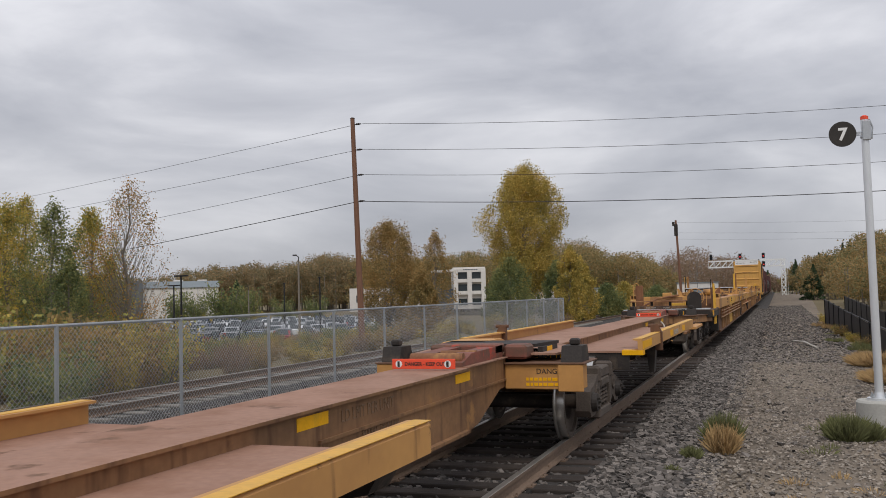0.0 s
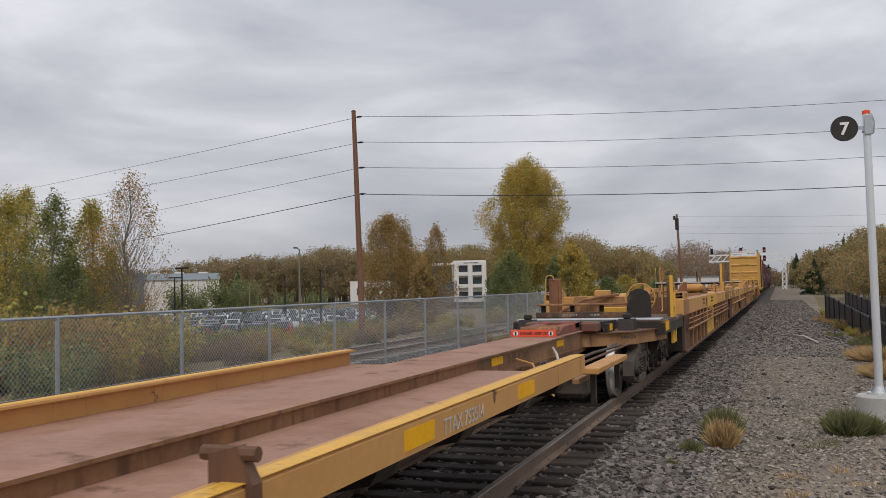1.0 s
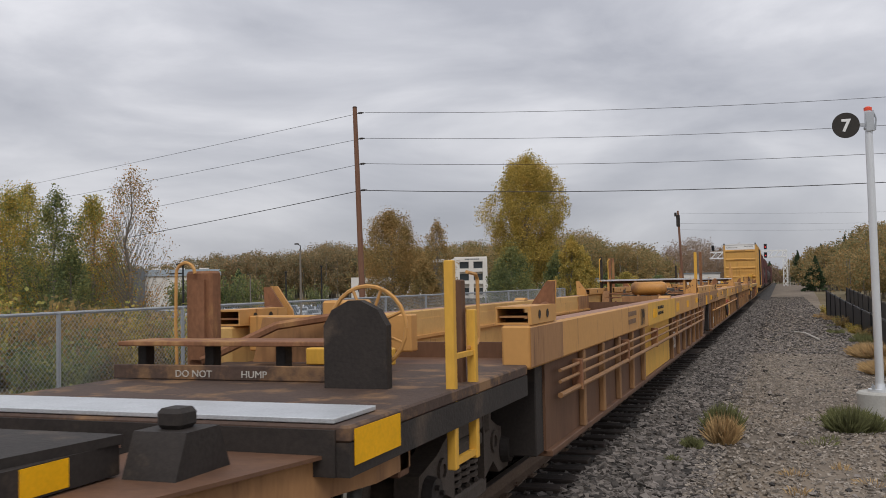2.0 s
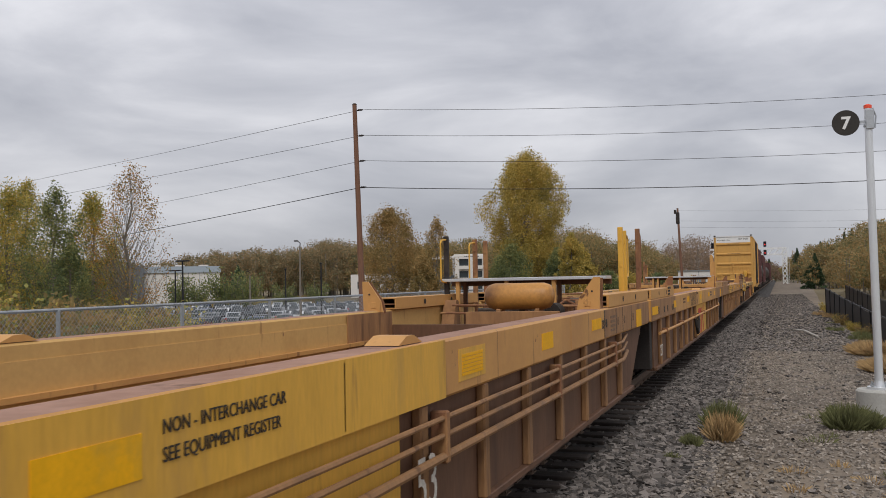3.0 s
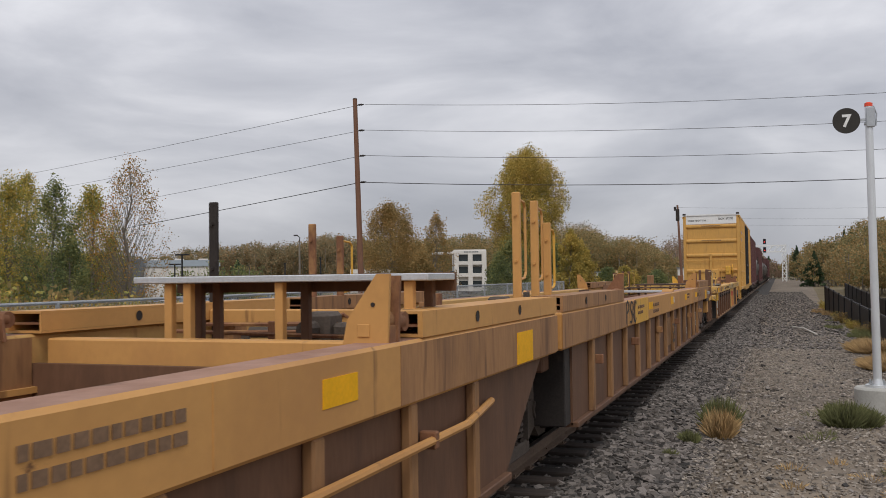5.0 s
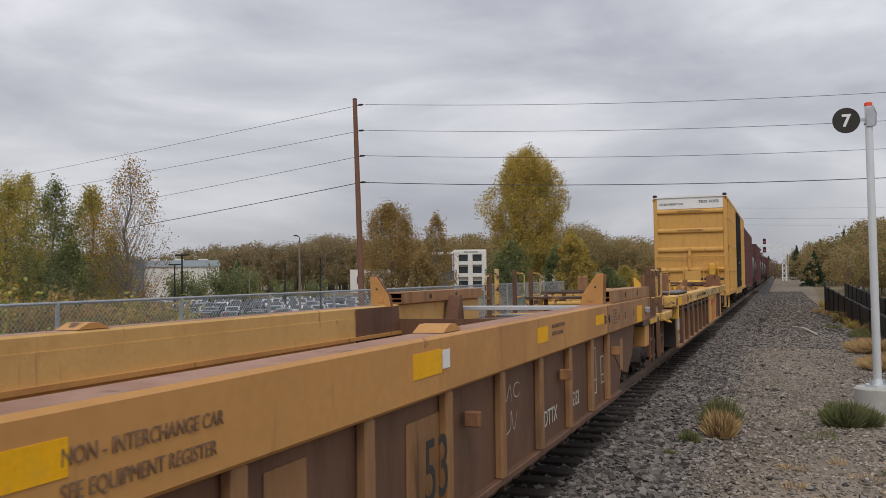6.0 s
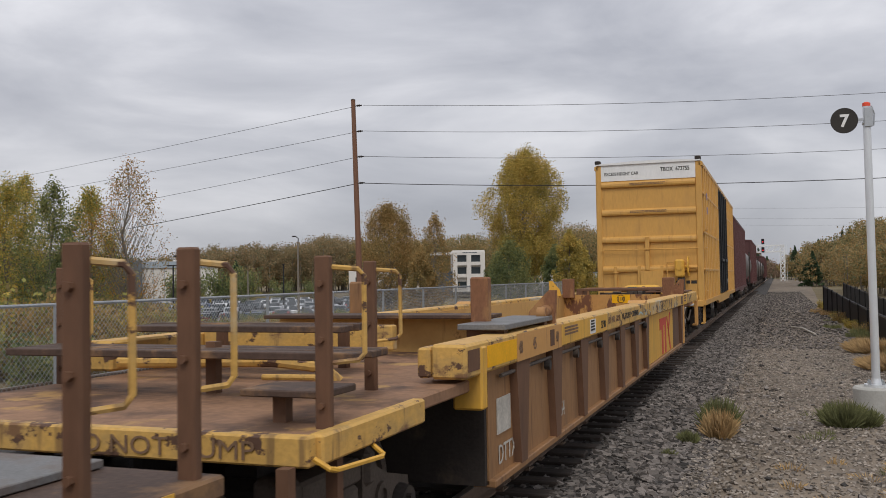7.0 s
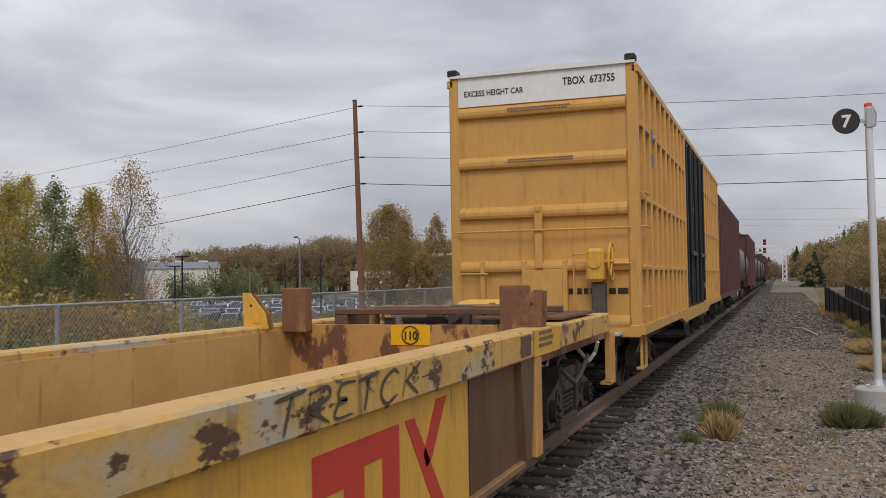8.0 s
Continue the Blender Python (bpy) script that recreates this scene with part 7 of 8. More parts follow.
    lane(c3, [("53", 9.14, 0.6, 0.52, "ink"), ("20", 14.81, 1.31, 0.14, "ink"), ("40", 15.06, 1.31, 0.14, "ink"), ("45", 15.76, 1.3, 0.14, "faint"), ("48", 16.25, 1.3, 0.14, "faint"), ("53", 16.98, 1.3, 0.14, "faint")])
    letters("DTTX", 0.2, on_side(1.424, 12.20, 0.55), M["stencil"], c3, "stencil", 0.95)
    letters("5332", 0.2, on_side(1.424, 13.36, 0.57), M["stencil"], c3, "stencil", 0.85)
    for y0, z0, w, h in ((14.95, 0.62, 0.2, 0.3), (14.4, 0.55, 0.25, 0.5)):
        b = Build()
        for bx in ((y0, y0 + w, z0, z0 + 0.015), (y0, y0 + w, z0 + h, z0 + h + 0.015), (y0, y0 + 0.015, z0, z0 + h), (y0 + w, y0 + w + 0.015, z0, z0 + h), (y0, y0 + w, z0 + h * 0.3, z0 + h * 0.3 + 0.012)):
            b.box(1.423, 1.427, *bx)
        part("data_frame", b, M["stencil"], c3)
    strokes(c3, [[(0, 0.4), (0.2, 1.0), (0.3, 0.5), (0.5, 1.0), (0.6, 0.4)], arc(0.9, 0.75, 0.2, 0.25, 40, 330), [(0.2, -0.4), (0.0, -0.1), (0.1, -0.6), (0.5, -0.5), (0.55, 0.1), (0.7, -0.6), (0.9, 0.0)]], 1.423, 10.9, 0.82, 0.5, 0.22, M["stencil"], 0.01)


build_wells()


# ---- the single well car with worn yellow paint
def build_worn_well():
    s = 93.5
    d = vehicle("well_car", s, "worn yellow single well car with peeling sills and red emblem", "well car")
    L, z0, z1, low = 18.55, 1.215, 1.44, 0.4
    for side in (-1, 1):
        sill(d, side, 0.7, L, z0, z1, M["worn"], M["sand"])
        # wedge stiffeners are brown, and the dark tone also carries their shade
        side_wall(d, side, 1.4, L - 3.4, 0.0, 0.3, low, z0, M["dullbrown"] if side > 0 else M["worn"], [2.15, 3.35, 4.6, 5.85, 7.1, 8.35, 9.5, 14.9], M["brown"], True)
        part("inner_sheet", Build().box(side * 1.24, side * 1.26, 3.2, L - 2.6, low, z1 - 0.06), M["sand"], d)
        if side > 0:
            container_guide(d, side, 3.42, z1, M["rust"], 0.3, -1)
        container_guide(d, side, L - 3.1, z1, M["yellow"] if side < 0 else M["rust"], 0.32, 1)
        part("interlock_pad", Build().prism([(L * 0.5 - 0.15, z1 + 0.004), (L * 0.5 + 0.15, z1 + 0.004), (L * 0.5 + 0.05, z1 + 0.04), (L * 0.5 - 0.05, z1 + 0.04)], "x", side * 1.24, side * W), M["tan"], d)
    part("well_floor", Build().box(-1.26, 1.26, 3.2, L - 2.6, low, low + 0.04), M["brown"], d)
    part("bulkhead", Build().box(-1.24, 1.24, 3.1, 3.2, low, 1.5), M["sand"], d)
    part("bulkhead_board", Build().box(-1.24, 1.0, 2.8, 3.24, 1.505, 1.54, 0.006), M["rusty_plate"], d)
    part("bulkhead", Build().box(-1.24, 1.24, L - 2.6, L - 2.5, low, 1.43), M["rustflake"], d, "tan end wall with flaking rust")
    plate = part("number_plate", Build().box(-0.14, 0.26, L - 2.606, L - 2.6, 1.24, 1.43), M["decal"], d)
    letters("110", 0.11, on_front(0.06, L - 2.607, 1.295), M["ink"], plate, "digits", 0.9, 0, 0.003, True)
    part("number_ring", Build().tube([(0.06 + 0.085 * math.cos(a), L - 2.61, 1.335 + 0.085 * math.sin(a)) for a in [2 * math.pi * k / 20 for k in range(21)]], 0.006, 4), M["ink"], plate)
    # near end: low rough deck with stencilled end sill, handrails and walkways
    part("end_deck", Build().box(-1.3, 1.42, -1.25, 3.1, 1.1, 1.185, 0.012), M["worndeck"], d)
    part("deck_edge", Build().box(1.42, W, -1.25, -0.02, 1.06, 1.195, 0.012), M["worn"], d)
    part("end_sill", Build().box(-1.3, 1.47, -1.33, -1.25, 1.06, 1.195, 0.01), M["worn"], d)
    letters("DO NOT HUMP", 0.12, on_front(0.15, -1.333, 1.085), M["faint"], d, "stencil", 1.25)
    part("corner_block", Build().box(1.17, 1.258, 0.69, 1.5, z0 + 0.01, z1 - 0.02, 0.015), M["worn"], d)
    part("hanger", Build().box(1.3, W + 0.012, 1.0, 1.12, 0.98, z1 - 0.03, 0.015), M["yellow"], d)
    decal(d, 0.74, 0.98, 1.26, 1.4, M["brown"], W, "plate")
    decal(d, 1.16, 1.9, 1.25, 1.4)
    decal(d, 1.92, 3.44, 1.222, 1.432, M["tan"], W, "sill_patch")
    decal(d, 2.99, 3.14, 1.26, 1.4, M["brown"], W + 0.004, "plate")
    for text, y in (("48", 1.95), ("45", 2.38), ("40", 3.19)):
        letters(text, 0.14, on_side(W + 0.004, y, 1.28), M["faint"], d, "stencil", 0.8)
    part("end_wall", Build().box(0.4, 1.41, 1.35, 1.4, low, 1.08), M["dark"], d)
    part("walkway", Build().box(1.08, 1.46, 1.75, 3.28, 1.47, 1.515, 0.006), M["dull_grate"], d, "dull grey steel grating walkway")
    part("walkway_bearer", Build().box(1.12, 1.42, 1.85, 1.95, 1.16, 1.47).box(1.27, 1.44, 3.05, 3.15, 1.43, 1.47), M["brown"], d)
    for k in range(3):
        part("walk_plank", Build().box(-1.25, 1.2 + 0.03 * (k % 2), -0.3 + 0.16 * k, -0.16 + 0.16 * k, 1.42 + 0.006 * (k == 1), 1.465, 0.006), M["rusty_plate"], d)
    for k in range(4):
        part("walk_plank", Build().box(-1.25, 0.55 - 0.03 * (k % 2), 0.85 + 0.14 * k, 0.97 + 0.14 * k, 1.5, 1.545 + 0.006 * (k == 2), 0.006), M["rusty_plate"], d)
    part("walk_beam", Build().box(-1.25, 0.5, 1.85, 1.95, 1.3, 1.5, 0.01), M["worn"], d)
    part("rust_post", Build().box(1.05, 1.2, 2.16, 2.26, 1.18, 1.87, 0.012), M["rust"], d)
    part("step_plate", Build().box(0.95, 1.4, -1.05, -0.7, 1.32, 1.355, 0.006), M["rusty_plate"], d)
    for x, y in ((-0.9, 0.0), (0.1, 0.0), (-0.9, 1.6), (0.2, 1.6), (1.1, -0.9)):
        part("platform_leg", Build().box(x - 0.035, x + 0.035, y - 0.035, y + 0.035, 1.16, 1.5 if x < 1 else 1.32), M["brown"], d)
    part("air_pipe", Build().tube([(-1.1, 0.6, 1.3), (0.1, 0.7, 1.32), (0.45, 0.75, 1.28), (0.55, 0.8, 1.17)], 0.045, 10).tube([(0.2, 0.4, 1.24), (0.55, 0.45, 1.24), (0.7, 0.5, 1.17)], 0.02, 8), M["worn"], d, smooth=True)
    for x, y in ((1.4, -1.04), (1.0, 0.35), (-1.25, -1.0), (-1.25, 0.2)):
        stanchion(d, x, y, 1.12, 1.98, M["brown"], (0.16, 0.1, 0), M["worn"])
    h = Build()
    grab_loop(h, (1.48, -1.3, 1.1), (1.48, -0.7, 1.06), (0.08, 0, -0.05))
    part("handhold", h, M["yellow"], d)
    part("end_ladder", Build().box(1.38, 1.44, -1.45, -1.39, 0.45, 1.08).box(1.38, 1.44, -1.0, -0.94, 0.45, 1.08).box(1.38, 1.43, -1.45, -0.94, 0.5, 0.54).box(1.38, 1.43, -1.45, -0.94, 0.78, 0.82), M["brown"], d)
    part("far_post", Build().box(-1.26, -1.02, 4.7, 4.86, 0.42, 1.84, 0.02), M["dullbrown"], d)
    truck(d, -0.35)
    part("coupler", Build().box(-0.16, 0.16, -2.6, -1.3, 0.68, 0.95, 0.04), M["grime"], d)
    # side: emblem panel, numbers, chalk and sill lettering
    logo_panel(d, 9.7, 13.55, 0.44, 1.2, 1.424, EMBLEM, 11.42, 13.14)
    part("side_sheet", Build().box(1.424, 1.43, 13.6, 14.84, 0.42, 1.2, 0.003), M["brown"], d)
    part("side_block", Build().box(1.424, 1.432, 1.6, 1.95, 0.72, 0.98), M["stencil"], d)
    part("sill_patch", Build().box(W, W + 0.0015, 3.46, 5.86, z0 + 0.02, z1 - 0.02), M["yellow"], d)
    letters("DTTX", 0.2, on_side(1.424, 1.62, 0.5), M["stencil"], d, "stencil", 0.9)
    letters("4254", 0.2, on_side(1.424, 3.5, 0.55), M["stencil"], d, "stencil", 0.85)
    letters("52 900", 0.12, on_side(W, 5.46, 1.275), M["ink"], d, "stencil", 0.85)
    bars(d, on_side(W, 3.58, 1.375), 0.66, 3, 0.018, M["faint"])
    part("notice", Build().box(W, W + 0.004, 4.82, 5.12, 1.25, 1.4), M["white"], d)
    bars(d, on_side(W + 0.004, 4.85, 1.375), 0.2, 4, 0.018, M["ink"])
    for word, y in (("LBS", 5.92), ("MAX", 6.16), ("GROSS", 6.46), ("WT.", 6.95), ("FOR", 7.2), ("20 FT", 7.42), ("CONTAINERS", 7.78)):
        letters(word, 0.11, on_side(W, y, 1.3), M["ink"] if y > 6.9 else M["faint"], d, "stencil", 0.92)
    decal(d, 15.05, 15.95, 1.22, 1.435, M["yellow"], W, "sill_patch")
    decal(d, 14.65, 14.95, 1.25, 1.41, M["brown"], W, "plate")
    bars(d, on_side(W + 0.004, 15.2, 1.39), 0.5, 3, 0.03, M["faint"])
    scrawl(d, (("T", 10.95, 0.24), ("R", 11.2, 0.26), ("E", 11.48, 0.22), ("T", 11.72, 0.22), ("C", 11.98, 0.24), ("K", 12.25, 0.26), ("-", 12.55, 0.18)), W, 1.245, 0.16, M["grime"], 0.022, 0.2)
    blue = mat("pale_blue_spray", (0.35, 0.5, 0.52), 0.6, vary=0.2, bump=0.02)
    strokes(d, [[(0, 0.3), (0.6, 0.5), (1.2, 0.2)], [(1.6, 0.9), (1.9, 0.1), (2.4, 0.6)], [(2.9, 0.5), (3.4, 0.2)]], W, 8.4, 1.25, 0.4, 0.15, blue, 0.028)
    for y in (3.0, 4.2, 5.5, 6.7, 8.0, 9.3):
        part("pipe_bracket", Build().cyl((1.45, y, 1.1), (1.5, y, 1.1), 0.045, n=10), M["dark"], d)
    part("side_pipe", Build().cyl((1.46, 1.6, 1.15), (1.46, 9.4, 1.15), 0.016, n=8), M["grime"], d)
    part("end_rib", Build().box(1.42, W, 15.1, 15.3, low, z0, 0.012), M["tan"], d)
    # far end: brake platform, reservoir, end post and hand brake
    part("far_deck", Build().box(-1.3, 1.3, L - 2.5, L + 1.2, 1.08, 1.16, 0.01), M["rust"], d)
    part("far_frame", Build().box(-1.1, 1.2, L - 1.9, L - 1.75, 1.5, 1.56, 0.008).box(-1.1, 1.2, L - 1.2, L - 1.05, 1.5, 1.56, 0.008).box(-1.1, -0.95, L - 1.9, L - 1.05, 1.16, 1.5).box(0.9, 1.2, L - 1.9, L - 1.05, 1.2, 1.5), M["brown"], d)
    part("far_plate", Build().box(0.55, 1.44, L - 2.2, L - 0.6, 1.46, 1.49, 0.005), M["brown"], d)
    part("air_reservoir", Build().lathe([(-0.46, 0.0), (-0.45, 0.14), (-0.4, 0.2), (-0.3, 0.22), (0.3, 0.22), (0.4, 0.2), (0.45, 0.14), (0.46, 0.0)], (0.25, L - 0.5, 1.4), "x", 22), M["yellow"], d, "yellow air reservoir", smooth=True)
    for x in (-1.12, 1.12):
        part("end_post", Build().box(x - 0.13, x + 0.13, L - 2.75, L - 2.6, 1.36, 1.8, 0.012), M["rust"], d)
    end_gear(d, L - 1.5, 1.16, 12, False)
    part("chain", Build().tube([(1.36, L - 1.9, 0.95), (1.42, L - 1.6, 0.8), (1.42, L - 1.3, 0.86), (1.42, L - 0.9, 1.02)], 0.022, 6), M["grime"], d)
    part("corner_step", Build().box(1.44, W, L + 0.3, L + 0.36, 0.62, 1.2).box(1.44, W, L + 0.02, L + 0.08, 0.62, 1.2).box(1.38, W, L + 0.02, L + 0.36, 0.6, 0.63), M["tan"], d)
    part("coupler", Build().box(-0.16, 0.16, L + 0.9, L + 2.6, 0.68, 0.95, 0.04).box(-0.22, 0.22, L + 1.5, L + 1.9, 0.6, 1.02, 0.06), M["grime"], d)
    truck(d, L - 0.35)
    hose = Build().tube([(0.9, L + 1.0, 0.95), (1.0, L + 1.25, 0.75), (1.05, L + 1.45, 0.85), (1.1, L + 1.4, 1.0)], 0.025, 8)
    part("air_hose", hose, M["stencil"], d)


build_worn_well()


# ---- boxcars and tank cars
def boxcar(s, length, height, paint, label, hero=False):
    car = vehicle("boxcar", s, label, "boxcar")
    h, w, floor = height, (1.455 if hero else 1.43), 1.12
    part("body", Build().box(-w + 0.06, w - 0.06, 0.1, length - 0.1, floor, h - 0.06), paint, car)
    part("roof", Build().prism([(-w, h - 0.1), (w, h - 0.1), (w, h - 0.03), (0.3, h + 0.02), (-0.3, h + 0.02), (-w, h - 0.03)], "y", 0.02, length - 0.02), M["galv"] if hero else paint, car)
    n = int(length / 0.72)
    for side in (-1, 1):
        part("side_sill", Build().prism([(0.0, 1.14), (length, 1.14), (length, 1.0), (length - 5.4, 1.0), (length - 6.2, 0.88), (6.2, 0.88), (5.4, 1.0), (0.0, 1.0)], "x", side * (w - 0.02), side * (w + 0.07)), paint, car)
        part("top_chord", Build().box(side * (w - 0.06), side * (w + 0.05), 0, length, h - 0.2, h - 0.08, 0.012), paint, car)
        for k in range(n):
            y = 0.5 + k * (length - 1.0) / (n - 1)
            if hero and abs(y - length * 0.5) < 2.5:
                continue
            part("side_post", Build().box(side * (w - 0.07), side * (w + 0.06), y - 0.06, y + 0.06, 1.12, h - 0.2, 0.02), paint, car)
        for y in (0.0, length):
            part("corner_post", Build().box(side * (w - 0.16), side * (w + 0.02), min(y, abs(y - 0.2)), max(y, abs(y - 0.2)), 1.0, h - 0.05, 0.03), paint, car)
        if hero:
            for z in (1.95, 3.0, 4.1):
                part("side_rail", Build().box(side * (w - 0.05), side * (w + 0.05), 0.2, length * 0.5 - 2.6, z, z + 0.07, 0.012), paint, car)
                part("side_rail", Build().box(side * (w - 0.05), side * (w + 0.05), length * 0.5 + 2.6, length - 0.2, z, z + 0.07, 0.012), paint, car)
            for k in (0, 1):
                y0 = length * 0.5 - 2.45 + 2.47 * k
                door = part("door", Build().box(side * (w - 0.06), side * (w + 0.03), y0, y0 + 2.43, 1.16, h - 0.22, 0.015), M["black"], car, "black sliding plug door")
                for j in range(5):
                    part("door_rib", Build().box(side * (w + 0.02), side * (w + 0.075), y0 + 0.2 + 0.48 * j, y0 + 0.28 + 0.48 * j, 1.2, h - 0.3, 0.01), M["black"], door)
                for j in (0.6, 1.8):
                    part("lock_rod", Build().cyl((side * (w + 0.1), y0 + j, 1.2), (side * (w + 0.1), y0 + j, h - 0.3), 0.025, n=8), M["black"], door)
                part("door_handle", Build().box(side * (w + 0.08), side * (w + 0.14), y0 + 0.5, y0 + 1.9, 2.3, 2.4, 0.01), M["black"], door)
    truck(car, 3.0)
    truck(car, length - 3.0)
    part("centre_sill", Build().box(-0.35, 0.35, -0.6, length + 0.6, 0.72, 1.0, 0.02), M["dark"], car)
    return car


def hero_end(car, h):
    """The near end of the yellow boxcar: pressed ribs, white top panel, lettering, brake gear."""
    w = 1.455
    P = M["boxyellow"]
    part("end_sheet", Build().box(-w + 0.14, w - 0.14, 0.04, 0.1, 1.0, h - 0.08), P, car)
    for z, t in ((4.375, 0.15), (3.575, 0.15), (2.79, 0.15), (1.96, 0.14), (1.12, 0.14)):
        part("end_rib", Build().prism([(0.045, z - 0.03), (0.045, z + t + 0.03), (-0.03, z + t - 0.02), (-0.045, z + t - 0.06), (-0.045, z + 0.04), (-0.03, z)], "x", -w + 0.15, w - 0.15), P, car)
    part("end_panel", Build().box(-w + 0.14, w - 0.14, 0.01, 0.04, 4.56, h - 0.06), M["white"], car, "white painted top panel")
    part("roof_cap", Build().prism([(-w, h - 0.06), (w, h - 0.06), (w, h - 0.02), (0.3, h + 0.02), (-0.3, h + 0.02), (-w, h - 0.02)], "y", -0.03, 0.02), M["white"], car)
    for x in (-w + 0.06, w - 0.06):
        part("roof_lug", Build().box(x - 0.09, x + 0.07, -0.04, 0.16, h - 0.03, h + 0.08, 0.02), M["dark"], car)
    letters("EXCESS HEIGHT CAR", 0.125, on_front(-1.22, 0.01, 4.72), M["ink"], car, "lettering", 0.82, 0, 0.002)
    letters("TBOX  673755", 0.16, on_front(0.36, 0.01, 4.78), M["ink"], car, "lettering", 0.8, 0, 0.003)
    bars(car, on_front(-0.5, -0.045, 4.46), 1.05, 2, 0.022, M["faint"])
    bars(car, on_front(-0.5, -0.045, 3.67), 1.0, 2, 0.022, M["faint"])
    bars(car, on_front(0.35, 0.04, 1.6), 0.9, 1, 0.09, M["ink"])
    b = Build().tube([(-w + 0.1, -0.06, 2.58), (0.0, -0.1, 2.58), (w - 0.1, -0.06, 2.58)], 0.016, 6)
    part("hand_rail", b, P, car)
    part("rod_guide", Build().box(-0.1, 0.02, -0.08, 0.04, 2.0, 2.95, 0.01).cyl((-0.04, -0.1, 2.9), (-0.04, -0.04, 2.9), 0.035, n=8), P, car)
    part("rod", Build().cyl((-w + 0.12, -0.07, 1.93), (-0.85, -0.07, 1.93), 0.014, n=6).cyl((0.85, -0.07, 2.05), (w - 0.1, -0.07, 2.05), 0.014, n=6), P, car)
    for x in (-0.95, 0.35, -0.28):
        part("end_upright", Build().box(x - 0.04, x + 0.04, -0.05, 0.04, 1.25, 2.12, 0.01), P, car)
    part("centre_pad", Build().box(-0.28, 0.32, -0.05, 0.04, 1.12, 1.98, 0.012), P, car)
    for p, q, o in (((0.5, -0.02, 2.2), (0.5, -0.02, 1.35), (0, -0.08, 0)), ((0.5, -0.1, 2.2), (1.0, -0.1, 2.2), (0, -0.02, 0)), ((-0.95, -0.02, 1.3), (-0.55, -0.02, 1.3), (0, -0.08, 0))):
        h2 = Build()
        grab_loop(h2, p, q, o)
        part("grab_iron", h2, P, car)
    for z in (1.4, 2.0, 2.6, 3.1):
        g = Build()
        grab_loop(g, (w + 0.02, 0.15, z), (w + 0.02, 0.6, z), (0.07, 0, 0))
        part("grab_iron", g, P, car)
    part("brake_housing", Build().box(0.72, 0.98, -0.3, 0.0, 1.78, 2.28, 0.05).cyl((0.85, -0.32, 2.08), (0.85, -0.2, 2.08), 0.1, n=14), M["yellow"], car, "bright yellow hand-brake housing")
    wheel = Build()
    wheel.tube([(0.98 + 0.1, -0.16 + 0.27 * math.cos(a), 2.08 + 0.27 * math.sin(a)) for a in [2 * math.pi * k / 24 for k in range(25)]], 0.016, 6)
    for k in range(6):
        a = k * math.pi / 3
        wheel.cyl((1.08, -0.16, 2.08), (1.08, -0.16 + 0.27 * math.cos(a), 2.08 + 0.27 * math.sin(a)), 0.013, n=5)
    wheel.cyl((0.95, -0.16, 2.08), (1.1, -0.16, 2.08), 0.035, n=8)
    part("brake_wheel", wheel, M["yellow"], car, "yellow spoked hand-brake wheel")
    part("brake_post", Build().box(0.78, 0.98, -0.22, -0.02, 1.0, 1.78, 0.02), M["grime"], car)
    part("end_platform", Build().box(-1.0, 1.2, -0.42, 0.0, 1.0, 1.05, 0.008), M["grate"], car)
    part("end_sill", Build().box(-w, w, -0.02, 0.1, 0.96, 1.14, 0.012), P, car)
    for side in (-1, 1):
        part("sill_step", Build().box(side * 1.42, side * 1.46, 0.15, 0.18, 0.5, 1.0).box(side * 1.42, side * 1.46, 0.6, 0.63, 0.5, 1.0).box(side * 1.36, side * 1.46, 0.15, 0.63, 0.48, 0.505), P, car)
    decal(car, 1.2, 1.45, 4.0, 4.2, mat("blue_sticker", (0.05, 0.1, 0.4), 0.5, bump=0.0), w + 0.062, "sticker")
    decal(car, 1.2, 1.45, 3.6, 3.8, bpy.data.materials["blue_sticker"], w + 0.062, "sticker")


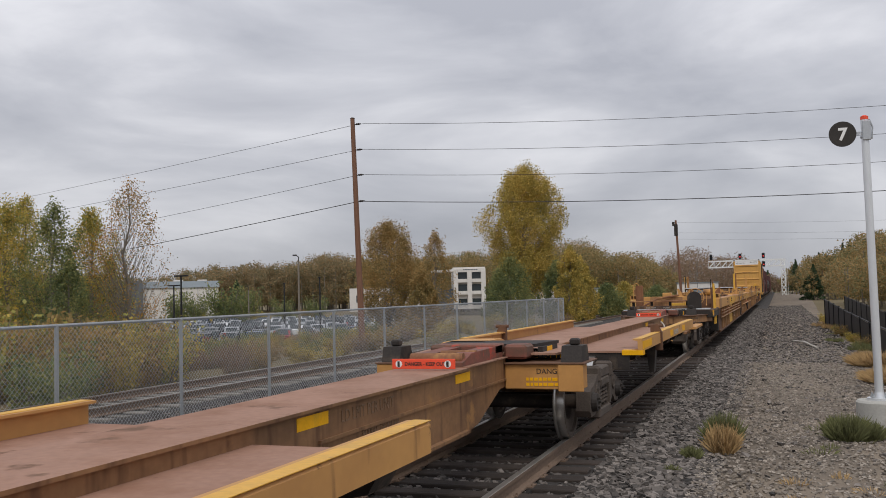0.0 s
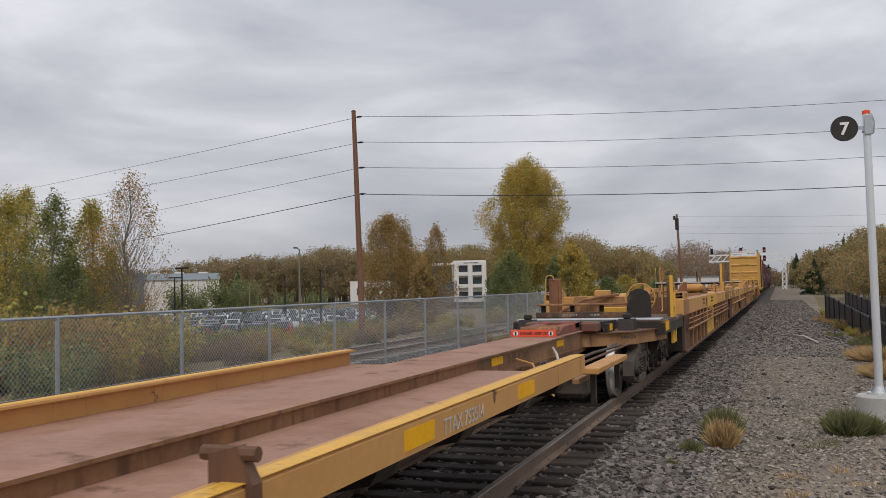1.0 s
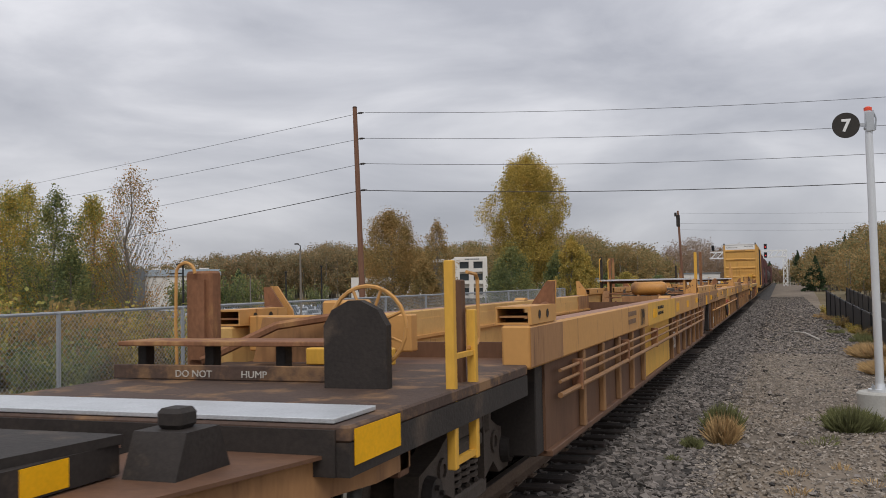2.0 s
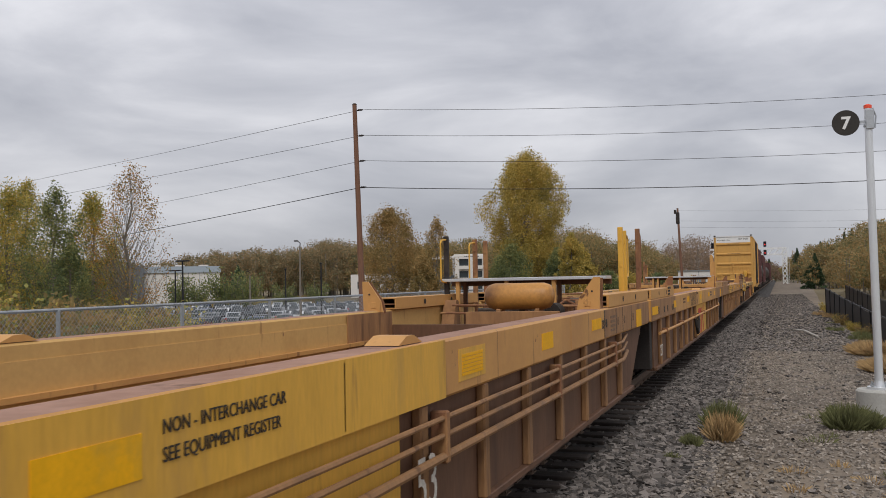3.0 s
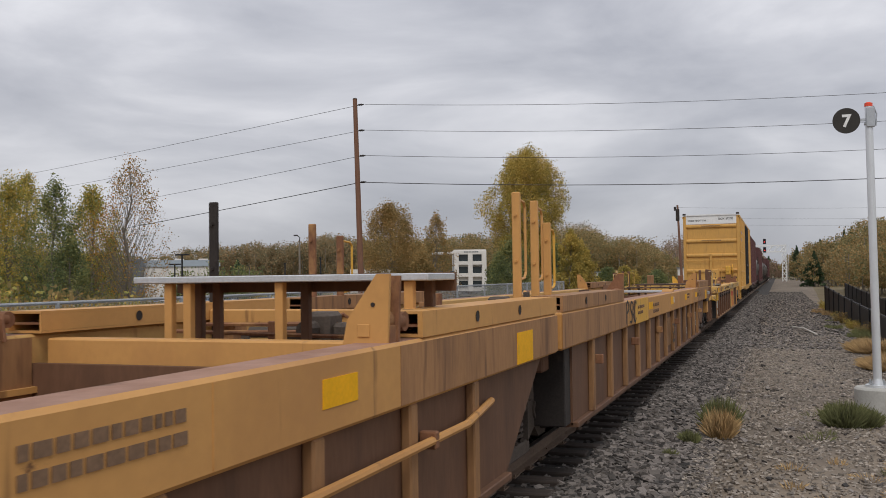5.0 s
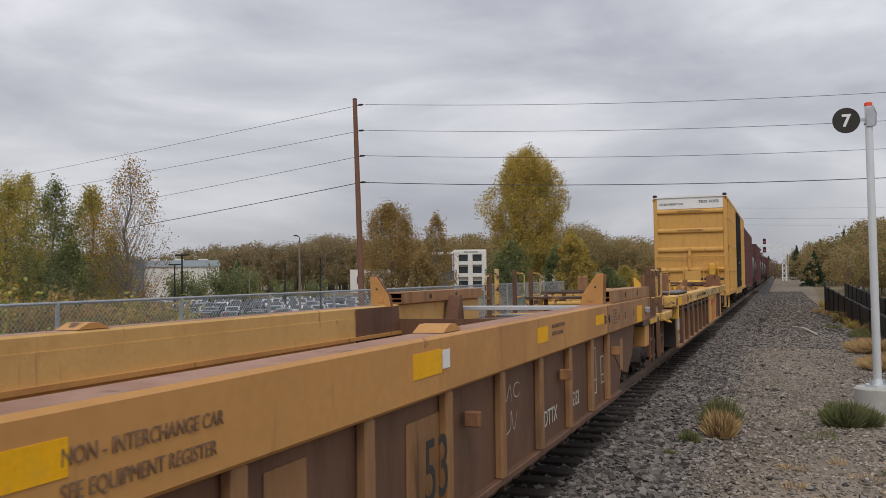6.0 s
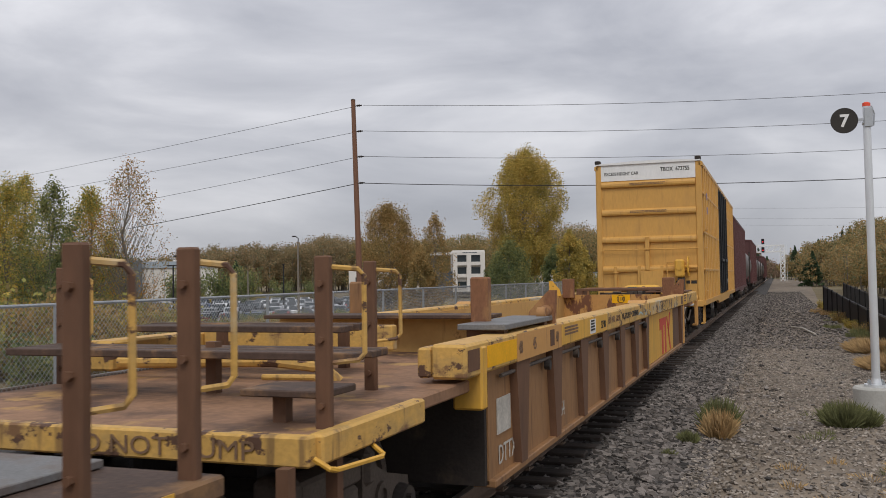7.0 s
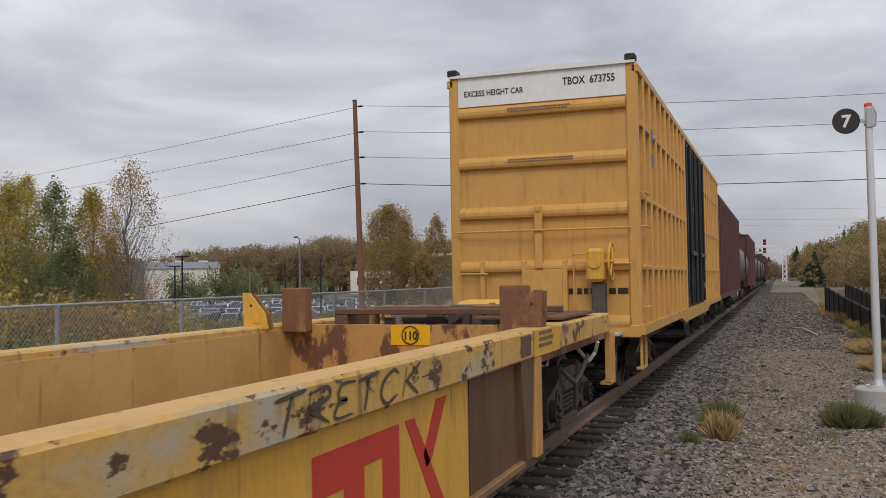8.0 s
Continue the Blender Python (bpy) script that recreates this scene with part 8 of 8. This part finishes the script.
def tank_car(s, length, paint, label):
    car = vehicle("tank_car", s, label, "tank car")
    r, zc = 1.46, 2.45
    part("tank", Build().lathe([(0.3, 0.0), (0.34, 0.5), (0.5, 1.0), (0.8, 1.32), (1.2, r), (length - 1.2, r), (length - 0.8, 1.32), (length - 0.5, 1.0), (length - 0.34, 0.5), (length - 0.3, 0.0)], (0, 0, zc), "y", 32), paint, car, smooth=True)
    part("dome", Build().cyl((0, length / 2, zc + r - 0.1), (0, length / 2, zc + r + 0.35), 0.45, n=18), paint, car, smooth=True)
    part("walkway", Build().box(-0.7, 0.7, length / 2 - 1.3, length / 2 + 1.3, zc + r + 0.02, zc + r + 0.06), M["dark"], car)
    for side in (-1, 1):
        b = Build()
        grab_loop(b, (side * 0.68, length / 2 - 1.2, zc + r + 0.05), (side * 0.68, length / 2 + 1.2, zc + r + 0.05), (0, 0, 0.85), 0.02)
        part("rail", b, M["dark"], car)
        part("ladder", Build().box(side * 1.42, side * 1.5, length / 2 - 0.3, length / 2 - 0.25, 1.0, zc + 1.0).box(side * 1.42, side * 1.5, length / 2 + 0.2, length / 2 + 0.25, 1.0, zc + 1.0), M["dark"], car)
    part("stub_sill", Build().box(-0.35, 0.35, -0.5, 3.2, 0.72, 1.1, 0.02).box(-0.35, 0.35, length - 3.2, length + 0.5, 0.72, 1.1, 0.02), M["dark"], car)
    for y in (2.0, length - 2.0):
        part("saddle", Build().box(-1.2, 1.2, y - 0.3, y + 0.3, 0.95, 1.4, 0.03), M["dark"], car)
        truck(car, y, 0.9, False)
    return car


def build_rear():
    box = boxcar(114.95, 18.9, 5.08, M["boxyellow"], "tall yellow high-cube boxcar with black doors and white end panel", True)
    hero_end(box, 5.08)
    boxcar(135.0, 17.2, 4.75, M["maroon"], "dark maroon boxcar behind the yellow one")
    tank_car(153.4, 15.5, M["tank"], "grimy grey-black tank car")
    top = mat("grey_hopper", (0.33, 0.27, 0.24), 0.6, vary=0.2, stretch=STREAK)
    boxcar(170.0, 17.0, 4.7, M["maroon"], "dull red-brown boxcar far down the train")
    part("roof_hatch", Build().box(-0.8, 0.8, 2, 15, 4.78, 4.95, 0.03), top, TRAIN[-1][0])
    for k in range(4):
        tank_car(188.2 + 16.4 * k, 15.3, M["tank"], "grimy black tank car far down the train")
    boxcar(254.5, 17.0, 4.7, M["maroon"], "dull red-brown boxcar far down the train")
    boxcar(272.5, 17.0, 4.7, M["maroon"], "dull red-brown boxcar far down the train")


build_rear()


# ---------------------------------------------------------------- all movement
def motions():
    for ob, s in TRAIN:
        walk(ob, [(0.25 * k, pose(TRACK_X, s - SPEED * 0.25 * k, 0)) for k in range(33)])
    # near-side wheels roll on the rail
    for ob, y in WHEELSETS:
        turn = math.degrees(SPEED / 0.46)
        walk(ob, [(k / 30, pose(0, y, 0.46, turn * k / 30)) for k in range(241)])


motions()
